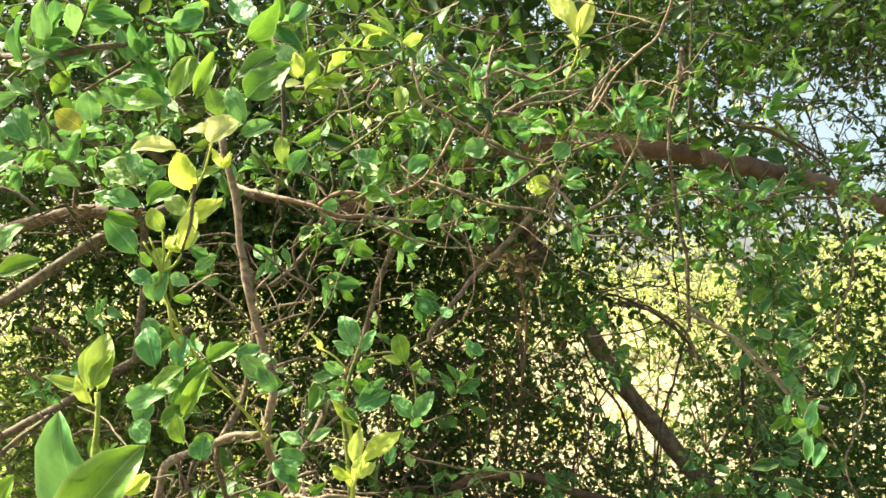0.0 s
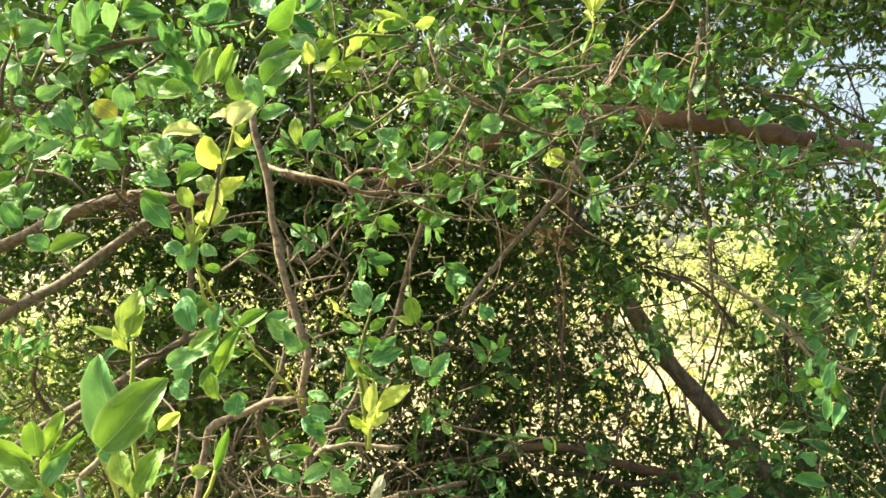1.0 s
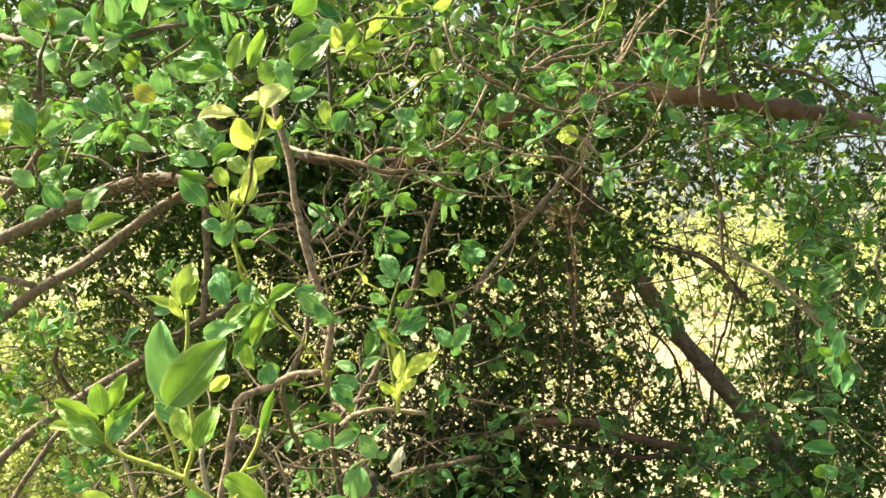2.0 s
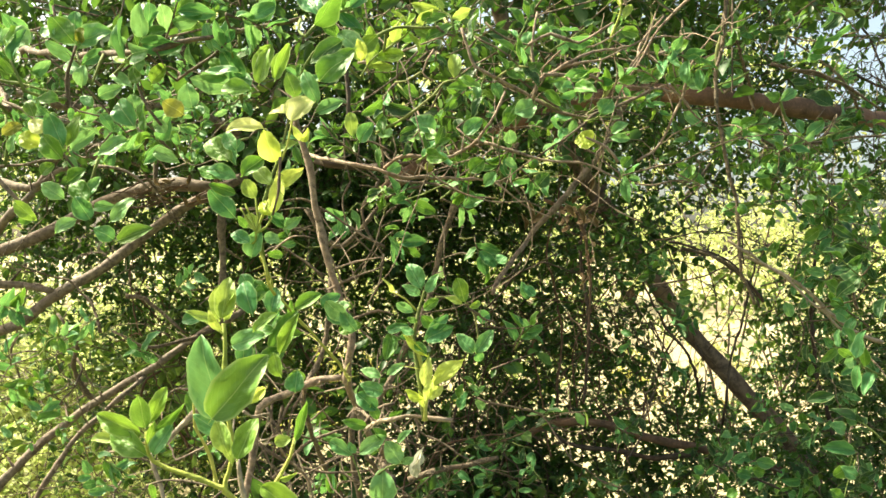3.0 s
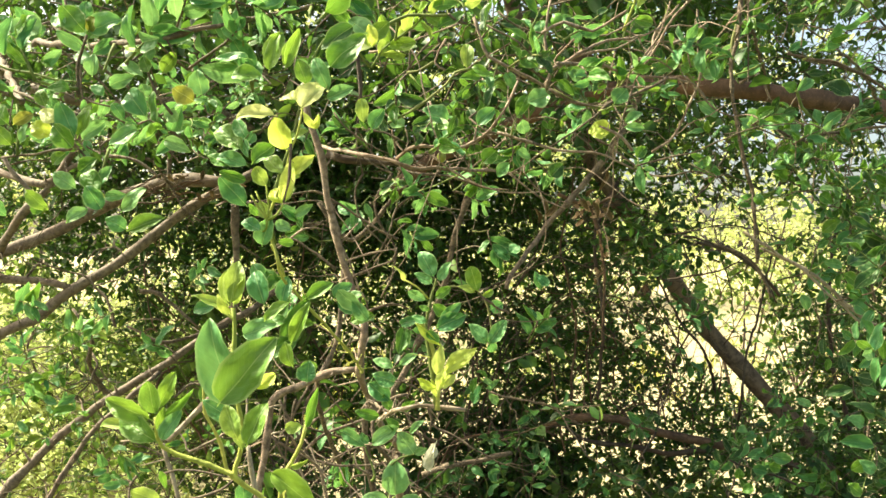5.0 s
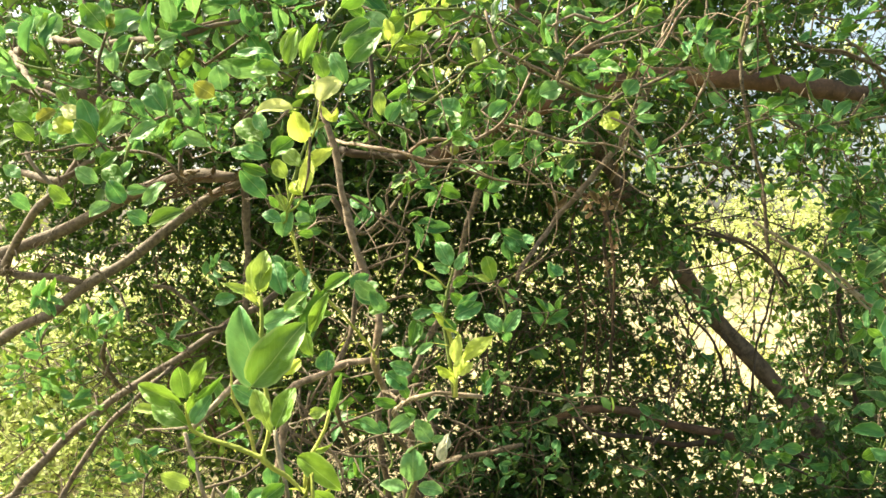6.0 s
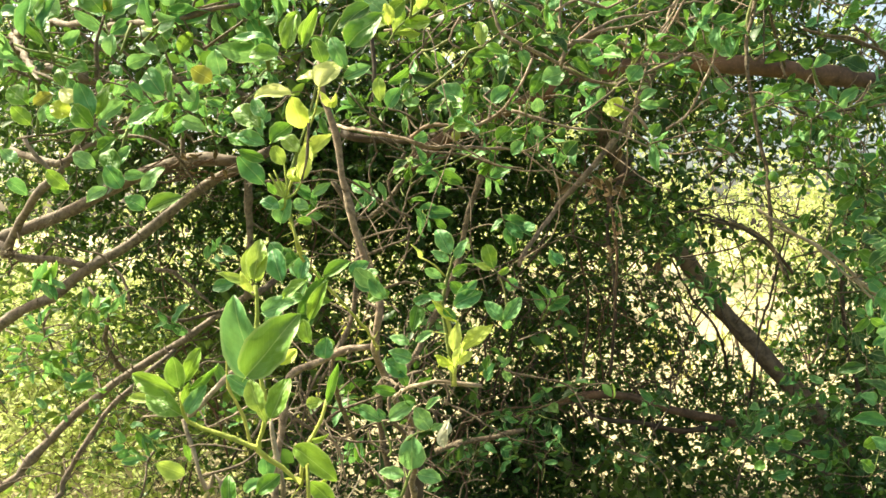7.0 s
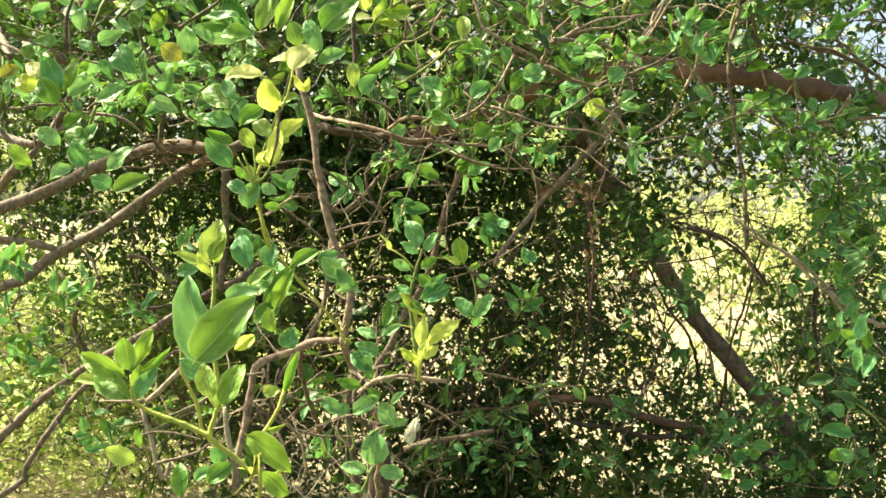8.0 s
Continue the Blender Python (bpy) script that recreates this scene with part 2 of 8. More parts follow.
def stem(name, parent, mat, r0, r1, *points, label=""):
    """One limb, twig or shoot under its plant; points in world metres."""
    if r0 >= 0.0016 and name != "shoot":
        WOOD.extend(curve_points(points, 0.03))
    bm = bmesh.new()
    base = spot_of(parent)
    sides = 12 if r0 > 0.02 else 8 if r0 > 0.004 else 6
    tube(bm, [Vector(p) - base for p in points], r0, r1, sides, max(0.012, min(0.06, r0 * 2.5)), 0.12, name in ("twig", "dry_twig", "limb", "stem") or name == "shoot" and r0 > 0.0016)
    return part(name, bm, mat, parent, label)


def leaf_mesh(name, droop, fold, twist, belly, full, bend, mat, ragged=0.04):
    """A leaf 1 long and 1 wide along +y: a short stalk, a folded and bowed midrib, and a blade with an uneven, wavy rim.
    belly: below 1 the leaf is widest towards its stalk; full: below 1 its ends are rounder; ragged: how deep its rim is notched."""
    bm = bmesh.new()
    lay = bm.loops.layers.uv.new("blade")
    at = {}
    prev = None
    for y in (0.0, 0.07, 0.11, 0.18, 0.28, 0.4, 0.53, 0.66, 0.78, 0.88, 0.95, 1.0):
        u = max(0.0, (y - 0.07) / 0.93)
        w = max(0.03, math.sin(math.pi * u ** belly) ** full)
        z = -droop * y * y + 0.04 * math.sin(y * 9 + twist * 3)
        ring = []
        for s in (-1, -0.55, 0, 0.55, 1):
            rim = abs(s) == 1
            x = 0.5 * w * s * (1 + (0.05 * math.sin(19 * y + 2 * s + droop * 9) + ragged * math.sin(47 * y + 5 * s)) * rim)
            lift = fold * abs(x) - 0.45 * fold * x * x * 2 + twist * x * (y - 0.4) + (0.055 * math.sin(9 * y + 4 * s + 7 * fold) if rim else 0)
            ring.append(bm.verts.new((x + bend * (y * y - y), y, z + lift)))
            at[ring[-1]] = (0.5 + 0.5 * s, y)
        if prev:
            for k in range(4):
                f = bm.faces.new((prev[k], prev[k + 1], ring[k + 1], ring[k]))
                for loop in f.loops:
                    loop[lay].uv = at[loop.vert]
        prev = ring
    me = bpy.data.meshes.new(name)
    bm.to_mesh(me)
    bm.free()
    me.materials.append(mat)
    me.polygons.foreach_set("use_smooth", [True] * len(me.polygons))
    return me


# droop, fold, twist, belly, fullness and bend of the eight blades that each kind of leaf comes in
BLADES = ((0.15, 0.5, 0.4, 0.88, 0.6, 0.1), (0.3, 0.8, -0.5, 0.95, 0.72, -0.15), (0.06, 0.35, 0.6, 1.2, 0.5, 0.05), (0.42, 0.6, -0.3, 0.85, 0.66, 0.18),
          (0.22, 0.95, 0.7, 1.05, 0.58, -0.1), (-0.12, 0.45, -0.6, 0.92, 0.64, 0.12), (0.5, 0.7, 0.3, 1.12, 0.55, -0.18), (0.1, 0.6, -0.8, 0.8, 0.75, 0.0))
SHAPES = {}
for kind in LEAF:
    SHAPES[kind] = [leaf_mesh("leaf", *blade, LEAF[kind]) for blade in BLADES]
leaf_count = [0]


def leaf(parent, kind, base, tip, width, roll, blade=None):
    """One leaf from base to tip, its face turned roll degrees from the open side, where the light comes in."""
    b, t = Vector(base), Vector(tip)
    y = (t - b)
    length = y.length
    y.normalize()
    facing = Vector((0, -0.96, 0.28))
    z = (facing - y * facing.dot(y)).normalized()
    x = y.cross(z)
    m = Matrix((x, y, z)).transposed().to_4x4()
    m = Matrix.Translation(b) @ m @ Matrix.Rotation(radians(roll), 4, "Y") @ Matrix.Diagonal((width, length, (width + length) / 2, 1))
    leaf_count[0] += 1
    if parent.type == "EMPTY" and kind not in ("dry", "red_fleck", "pale"):
        LOOSE.append((parent, b, 0.0009))
    ob = new("leaf", SHAPES[kind][leaf_count[0] * 5 % 8 if blade is None else blade])
    ob.parent = parent
    ob.matrix_basis = Matrix.Translation(-spot_of(parent)) @ m
    return ob


TEMPLATE = np.array([(0, 0, 0), (-0.36, 0.34, 0.1), (0, 0.3, 0), (0.36, 0.34, 0.1), (-0.45, 0.68, 0.05), (0, 0.66, -0.05), (0.45, 0.68, 0.05), (0, 1, -0.16)])
TRIS = np.array([(0, 2, 1), (0, 3, 2), (1, 2, 5), (1, 5, 4), (2, 3, 6), (2, 6, 5), (4, 5, 7), (5, 6, 7)])


def leaf_cloud(name, parent, mat, base, way, size, face, rng, label="", kind="stuff", slim=0.52):
    """Many leaves in one mesh: rows of base point, direction, length and facing."""
    n = len(base)
    y = way / np.linalg.norm(way, axis=1, keepdims=True)
    z = face - y * (face * y).sum(1, keepdims=True)
    z /= np.linalg.norm(z, axis=1, keepdims=True) + 1e-9
    x = np.cross(y, z)
    wide = size * slim * rng.uniform(0.85, 1.2, n)
    co = base[:, None] + TEMPLATE[None, :, :1] * x[:, None] * wide[:, None, None] + TEMPLATE[None, :, 1:2] * y[:, None] * size[:, None, None] + TEMPLATE[None, :, 2:] * z[:, None] * size[:, None, None]
    co = co - np.array(spot_of(parent))
    tri = (TRIS[None] + 8 * np.arange(n)[:, None, None]).reshape(-1)
    me = bpy.data.meshes.new(name)
    me.vertices.add(8 * n)
    me.vertices.foreach_set("co", co.astype(np.float32).ravel())
    me.loops.add(len(tri))
    me.loops.foreach_set("vertex_index", tri.astype(np.int32))
    me.polygons.add(len(tri) // 3)
    me.polygons.foreach_set("loop_start", np.arange(0, len(tri), 3, dtype=np.int32))
    me.polygons.foreach_set("loop_total", np.full(len(tri) // 3, 3, dtype=np.int32))
    me.update(calc_edges=True)
    me.validate()
    me.materials.append(mat)
    me.polygons.foreach_set("use_smooth", np.ones(len(me.polygons), dtype=bool))
    ob = new(name, me)
    ob.parent = parent
    return tagged(ob, label, kind=kind)


def thin_twigs(name, parent, mat, a, b, radius, label=""):
    """Many short straight twigs in one mesh, three-sided."""
    n = len(a)
    way = b - a
    way /= np.linalg.norm(way, axis=1, keepdims=True) + 1e-9
    s = np.cross(way, np.array([0.3, 0.5, 0.8]))
    s /= np.linalg.norm(s, axis=1, keepdims=True) + 1e-9
    u = np.cross(way, s)
    rings = []
    for p, k in ((a, 1.0), (b, 0.5)):
        for ang in (0, 2.094, 4.189):
            rings.append(p + (s * math.cos(ang) + u * math.sin(ang)) * (radius * k)[:, None])
    co = np.stack(rings, 1) - np.array(spot_of(parent))
    quads = np.array([(0, 1, 4, 3), (1, 2, 5, 4), (2, 0, 3, 5)])
    idx = (quads[None] + 6 * np.arange(n)[:, None, None]).reshape(-1)
    me = bpy.data.meshes.new(name)
    me.vertices.add(6 * n)
    me.vertices.foreach_set("co", co.astype(np.float32).ravel())
    me.loops.add(len(idx))
    me.loops.foreach_set("vertex_index", idx.astype(np.int32))
    me.polygons.add(len(idx) // 4)
    me.polygons.foreach_set("loop_start", np.arange(0, len(idx), 4, dtype=np.int32))
    me.polygons.foreach_set("loop_total", np.full(len(idx) // 4, 4, dtype=np.int32))
    me.update(calc_edges=True)
    me.materials.append(mat)
    me.polygons.foreach_set("use_smooth", np.ones(len(me.polygons), dtype=bool))
    ob = new(name, me)
    ob.parent = parent
    return tagged(ob, label, kind="stuff")


def in_lump(rng, n, centre, radii):
    """Random places in an uneven ellipsoid, thicker towards its skin."""
    d = rng.normal(size=(n, 3))
    d /= np.linalg.norm(d, axis=1, keepdims=True)
    r = rng.uniform(0, 1, n) ** 0.42
    bump = 1 + 0.25 * np.sin(d[:, 0] * 5 + centre[0] * 3) * np.cos(d[:, 2] * 4 + centre[1])
    return np.array(centre) + d * (r * bump)[:, None] * np.array(radii)


def crown(parent, rng, lumps, per_lump, leaf_size, mat, twig_mat, keep=None, label="", per_spray=9, spray=0.2, name="crown", twig=1.0):
    """Sprays of leaves on thin twigs that fill the lumps."""
    starts = np.concatenate([in_lump(rng, int(per_lump * w), c, r) for c, r, w in lumps])
    if keep is not None:
        starts = starts[keep(starts, rng)]
    n = len(starts)
    way = rng.normal(size=(n, 3)) * (1, 1, 0.7)
    way[:, 2] += 0.1
    way /= np.linalg.norm(way, axis=1, keepdims=True)
    length = spray * rng.uniform(0.6, 1.3, n)
    ends = starts + way * length[:, None]
    ends[:, 2] -= 0.15 * length
    k = np.repeat(np.arange(n), per_spray)
    u = np.tile((np.arange(per_spray) + 0.6) / per_spray, n) + rng.normal(size=len(k)) * 0.04
    base = starts[k] + (ends - starts)[k] * u[:, None]
    out = rng.normal(size=(len(k), 3))
    ldir = way[k] * 0.55 + out * 0.62
    ldir[:, 2] -= 0.15
    face = rng.normal(size=(len(k), 3)) * 0.7 + (0, -0.25, 0.75)
    size = leaf_size * rng.uniform(0.6, 1.25, len(k))
    ok = base[:, 2] > 0.03
    leaf_cloud(name, parent, mat, base[ok], ldir[ok], size[ok], face[ok], rng, label)
    thin_twigs("brushwood", parent, twig_mat, starts, ends, rng.uniform(0.0012, 0.003, n) * twig)


DRY = leaf_material("leaf_dry", [(0.0, (0.091, 0.053, 0.03)), (1.0, (0.213, 0.137, 0.076))], (0.228, 0.137, 0.061), 0.2, 0.7, veins=True)
# reddish blades, their colour brightened as if lit
RED_FLECK = leaf_material("leaf_red_fleck", [(0.0, (0.36, 0.19, 0.12)), (1.0, (0.66, 0.45, 0.35))], (0.66, 0.42, 0.3), 0.35, 0.7, veins=True)
PALE = leaf_material("leaf_bleached", [(0.0, (0.68, 0.66, 0.6)), (1.0, (0.74, 0.72, 0.66))], (0.456, 0.418, 0.342), 0.2, 0.8, veins=True)
FRUIT = leaf_material("lime_skin", [(0.0, (0.091, 0.228, 0.038)), (1.0, (0.152, 0.289, 0.046))], (0.228, 0.304, 0.038), 0.05, 0.35, veins=False)
FRUIT_YELLOW = leaf_material("ripe_skin", [(0.0, (0.38, 0.38, 0.091)), (1.0, (0.418, 0.395, 0.114))], (0.38, 0.38, 0.076), 0.05, 0.35, veins=False)
for kind, mat in (("dry", DRY), ("pale", PALE), ("red_fleck", RED_FLECK), ("cream", LEAF["cream"]), ("yellow", LEAF["yellow"])):
    SHAPES[kind] = [leaf_mesh("leaf", d + 0.3, f + 0.4, tw * 1.5, b, q, side, mat, 0.1) for d, f, tw, b, q, side in BLADES]
# narrow young leaves with lobed rims
SHAPES["star"] = [leaf_mesh("leaf", d, f, tw, b, 1.15, side, LEAF["yellow"], 0.24) for d, f, tw, b, q, side in BLADES]


def sprig(parent, base, tip, count, size, kinds, seed, mat=None, loose=True):
    """A thin shoot with alternate leaves that open to both sides."""
    g = random.Random(seed)
    b, t = Vector(base), Vector(tip)
    way = t - b
    bend = Vector((g.uniform(-1, 1), g.uniform(-1, 1), g.uniform(-0.3, 1))) * way.length * 0.12
    shoot = stem("shoot", parent, mat or g.choice((TWIG, GREENWOOD, GREENWOOD)), 0.0015, 0.0008, b, b + way * 0.5 + bend, t)
    if loose:
        LOOSE.append((parent, b, 0.0014))
    side = way.cross(Vector((g.uniform(-0.3, 0.3), -1, g.uniform(-0.3, 0.3)))).normalized()
    for k in range(count):
        u = ((k + 0.8) / count) ** 0.65
        p = b + way * u + bend * (4 * u * (1 - u)) * 0.9
        s = size * g.uniform(0.65, 1.15) * (1.0 if u < 0.8 else 0.75)
        d = way.normalized() * g.uniform(0.3, 0.9) + side * (1 if k % 2 else -1) * g.uniform(0.3, 1.0) + Vector((g.uniform(-0.4, 0.4), g.uniform(-0.6, 0.5), g.uniform(-0.5, 0.4)))
        if k == count - 1:
            d = way.normalized() + Vector((g.uniform(-0.2, 0.2), g.uniform(-0.3, 0.3), 0.1))
        leaf(shoot, g.choice(kinds), p, p + d.normalized() * s, s * g.uniform(0.38, 0.54), g.uniform(-75, 75))
    return shoot


def wandering_twig(parent, g, start, way, length, radius, mat):
    """A crooked bare twig that forks and forks again."""
    p, d, pts = Vector(start), Vector(way).normalized(), [Vector(start)]
    n = g.randint(7, 11)
    for k in range(n):
        d = (d + Vector((g.uniform(-1, 1), g.uniform(-1, 1), g.uniform(-1, 1))) * (0.75 if k % 3 == 1 else 0.28)).normalized()
        p = p + d * length / n * g.uniform(0.7, 1.3)
        pts.append(p.copy())
    stem("twig", parent, mat, radius, radius * 0.35, *pts)
    if radius > 0.0022:
        for q in pts[1:-1:2]:
            wandering_twig(parent, g, q, d + Vector((g.uniform(-1.3, 1.3), g.uniform(-1, 1), g.uniform(-1, 1))), length * g.uniform(0.3, 0.5), radius * 0.5, mat)


def hang_loose(g):
    """Thin stalks from the nearest wood to every leaf and sprig that has none yet."""
    wood = np.array([tuple(p) for p in WOOD])
    for parent, p, radius in LOOSE:
        far = np.linalg.norm(wood - np.array(p), axis=1)
        k = int(far.argmin())
        if 0.006 < far[k] < 0.32:
            a = Vector(wood[k])
            bow = Vector((g.uniform(-1, 1), g.uniform(-1, 1), g.uniform(-1, 0.2))) * far[k] * 0.12
            stem("stalk", parent, g.choice((TWIG, GREENWOOD)), radius * g.uniform(0.9, 1.3), radius * 0.7, a, a.lerp(p, 0.5) + bow, p)


def leafy_twig(parent, g, start, end, count, size, kinds, radius=0.0018, leaves=6):
    """A thin crooked twig that carries sprigs of leaves on both sides and at its tip."""
    a, b = Vector(start), Vector(end)
    way = b - a
    pts = [a]
    for k in range(1, 6):
        pts.append(a + way * k / 6 + Vector((g.uniform(-1, 1), g.uniform(-1, 1), g.uniform(-1, 1))) * way.length * 0.06)
    pts.append(b)
    if WOOD:
        root = min(WOOD, key=lambda p: (p - a).length_squared)
        if (root - a).length < 0.6:
            pts.insert(0, root.lerp(a, 0.5) + Vector((g.uniform(-1, 1), g.uniform(-1, 1), g.uniform(-1, 1))) * (root - a).length * 0.1)
            pts.insert(0, root)
    stem("twig", parent, TWIG, radius, radius * 0.5, *pts)
    for k in range(count):
        p = pts[-min(6, 1 + int((k + g.uniform(0, 0.9)) / count * 6))]
        d = way.normalized() * g.uniform(0.1, 0.8) + Vector((g.uniform(-1, 1), g.uniform(-1, 0.5), g.uniform(-0.8, 0.9)))
        sprig(parent, p, p + d.normalized() * size * g.uniform(1.0, 2.2), g.randint(leaves - 2, leaves + 2), size * g.uniform(0.8, 1.15), kinds, g.randint(0, 99999), loose=False)


def fruit(parent, at, radius, mat):
    bm = bmesh.new()
    bmesh.ops.create_uvsphere(bm, u_segments=14, v_segments=10, radius=radius)
    for v in bm.verts:
        v.co.z *= 1.12
        if v.co.z < -radius:
            v.co.z -= radius * 0.12
        v.co *= 1 + 0.03 * noise.noise(v.co * 90)
        v.co += Vector(at) - spot_of(parent)
    return part("fruit", bm, mat, parent, "small round lime fruit")


def grass_patch(name, rng, count, x0, x1, y0, y1, tall, label):
    """Tufts of narrow blades over a stretch of ground."""
    tuft = np.stack([rng.uniform(x0, x1, count // 12), rng.uniform(y0, y1, count // 12), np.zeros(count // 12)], 1)
    k = rng.integers(0, len(tuft), count)
    base = tuft[k] + rng.normal(size=(count, 3)) * (0.06, 0.06, 0)
    base[:, 2] = 0.0
    way = rng.normal(size=(count, 3)) * 0.4
    way[:, 2] = 1
    face = rng.normal(size=(count, 3))
    face[:, 2] *= 0.3
    return tagged(leaf_cloud(name, None, GRASS, base, way, tall * rng.uniform(0.5, 1.3, count), face, rng, label, slim=0.07), label, "grass", kind="stuff")


def gaps(*holes):
    """Thins the leaves round the given places: rows of x, z, their spread and how thin."""
    def keep(p, g):
        left = np.ones(len(p))
        for x, z, rx, rz, strength in holes:
            left -= strength * np.exp(-((p[:, 0] - x) / rx) ** 2 - ((p[:, 2] - z) / rz) ** 2)
        clump = np.array([noise.noise((x * 5.5, y * 2.0, z * 5.5)) for x, y, z in p])
        return g.uniform(0, 1, len(p)) < left + np.where(left < 0.97, 1.4 * clump, 0.0)
    return keep


# ---- the ground and what lies beyond ----
def ground_sheet():
    bm = bmesh.new()
    n = 60
    grid = []
    for j in range(n + 1):
        row = []
        for i in range(n + 1):
            u, v = i / n * 2 - 1, j / n * 2 - 1
            x, y = 900 * math.copysign(abs(u) ** 3.2, u), 900 * math.copysign(abs(v) ** 3.2, v)
            near = math.exp(-(x * x + y * y) / 900)
            row.append(bm.verts.new((x, y, 0.05 * near * noise.noise((x * 0.8, y * 0.8, 0)))))
        grid.append(row)
    for j in range(n):
        for i in range(n):
            bm.faces.new((grid[j][i], grid[j][i + 1], grid[j + 1][i + 1], grid[j + 1][i]))
    return part("ground", bm, GROUND, None)


tagged(ground_sheet(), "dark unseen ground nearby, turning to sunlit pale sand", "ground", kind="structure")

far_rng = np.random.default_rng(5)


def far_bush(at, wide, tall, leaves, size, label, name="shrub", low=0.25, mat=None):
    """A rounded bush: forked stems and sprays of leaves in uneven lumps."""
    bush = thing(name, at, label, "shrub", "sunlit shrubs beyond the thicket")
    for k in range(5):
        a = k * 1.3 + at[0]
        top = (at[0] + math.cos(a) * wide * 0.45, at[1] + math.sin(a) * wide * 0.45, tall * 0.75)
        mid = (at[0] + math.cos(a) * wide * 0.15, at[1] + math.sin(a) * wide * 0.15, tall * 0.35)
        stem("stem", bush, BARK, (0.014 if tall > 4 else 0.005) * tall, 0.004, at, mid, top)
    lumps = []
    for k in range(9):
        a, h = far_rng.uniform(0, 6.28), far_rng.uniform(low, 0.85)
        r = wide * 0.5 * math.sqrt(max(0.1, 1 - (h - 0.4) ** 2 * 2)) * far_rng.uniform(0.3, 1.0)
        s = wide * far_rng.uniform(0.22, 0.4)
        lumps.append(((at[0] + math.cos(a) * r, at[1] + math.sin(a) * r, h * tall), (s, s, s * 0.8 * tall / wide + 0.1), 1.0))
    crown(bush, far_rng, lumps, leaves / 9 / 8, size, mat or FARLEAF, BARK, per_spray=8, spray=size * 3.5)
    return bush


SUNNY = "sunlit yellow-green shrub on dry grassy ground"
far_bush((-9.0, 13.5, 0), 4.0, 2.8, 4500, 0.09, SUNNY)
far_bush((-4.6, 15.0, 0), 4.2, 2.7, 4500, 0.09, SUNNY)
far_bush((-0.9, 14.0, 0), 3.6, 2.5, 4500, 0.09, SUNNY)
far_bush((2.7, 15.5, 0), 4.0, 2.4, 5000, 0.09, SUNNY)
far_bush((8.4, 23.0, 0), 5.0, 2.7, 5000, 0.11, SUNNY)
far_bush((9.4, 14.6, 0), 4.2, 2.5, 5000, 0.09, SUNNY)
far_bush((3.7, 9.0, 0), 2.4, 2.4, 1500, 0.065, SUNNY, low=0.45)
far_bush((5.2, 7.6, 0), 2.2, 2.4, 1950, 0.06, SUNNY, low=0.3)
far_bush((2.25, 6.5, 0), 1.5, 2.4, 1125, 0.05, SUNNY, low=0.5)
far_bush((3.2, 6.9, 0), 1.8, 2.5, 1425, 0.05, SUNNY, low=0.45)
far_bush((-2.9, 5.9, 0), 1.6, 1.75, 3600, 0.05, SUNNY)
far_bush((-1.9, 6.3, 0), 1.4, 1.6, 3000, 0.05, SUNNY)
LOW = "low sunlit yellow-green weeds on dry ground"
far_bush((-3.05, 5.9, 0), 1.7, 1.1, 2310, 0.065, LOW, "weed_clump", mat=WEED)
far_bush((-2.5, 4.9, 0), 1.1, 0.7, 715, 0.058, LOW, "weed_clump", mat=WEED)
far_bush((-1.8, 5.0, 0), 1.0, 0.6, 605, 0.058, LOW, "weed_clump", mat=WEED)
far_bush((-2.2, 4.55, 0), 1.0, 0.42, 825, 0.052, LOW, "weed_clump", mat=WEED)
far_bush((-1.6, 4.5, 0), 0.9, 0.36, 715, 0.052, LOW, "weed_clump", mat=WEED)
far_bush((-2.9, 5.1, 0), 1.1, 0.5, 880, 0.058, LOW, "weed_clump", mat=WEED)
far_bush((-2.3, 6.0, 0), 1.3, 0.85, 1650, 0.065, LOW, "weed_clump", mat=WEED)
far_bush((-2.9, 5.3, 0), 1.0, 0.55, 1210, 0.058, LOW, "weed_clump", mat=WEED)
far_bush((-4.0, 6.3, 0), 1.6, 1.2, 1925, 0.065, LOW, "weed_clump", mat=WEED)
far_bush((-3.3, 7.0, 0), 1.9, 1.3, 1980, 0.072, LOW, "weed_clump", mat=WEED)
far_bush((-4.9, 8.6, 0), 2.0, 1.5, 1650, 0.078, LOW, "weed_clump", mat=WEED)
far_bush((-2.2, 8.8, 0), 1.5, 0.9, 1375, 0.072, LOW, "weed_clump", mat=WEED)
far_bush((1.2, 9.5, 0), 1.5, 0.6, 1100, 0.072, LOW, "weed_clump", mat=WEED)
TALL = "broad sunlit leafy tree standing far off"
far_bush((-14, 25, 0), 10.0, 10.0, 8000, 0.22, TALL, "broad_tree")
far_bush((-4, 27, 0), 11.0, 10.5, 10000, 0.22, TALL, "broad_tree")
far_bush((6, 26, 0), 10.5, 9.0, 9000, 0.22, TALL, "broad_tree")
far_bush((17, 25, 0), 10.0, 4.6, 8000, 0.22, TALL, "broad_tree")

grass_patch("grass", far_rng, 4500, -8.0, -0.8, 5.4, 12.0, 0.26, "sunlit yellow-green grass beyond the thicket")
grass_patch("grass", far_rng, 600, -0.8, 6.0, 8.0, 13.0, 0.2, "sparse dry grass on pale sandy ground")

# ---- the thicket: lemon trees grown into one another ----

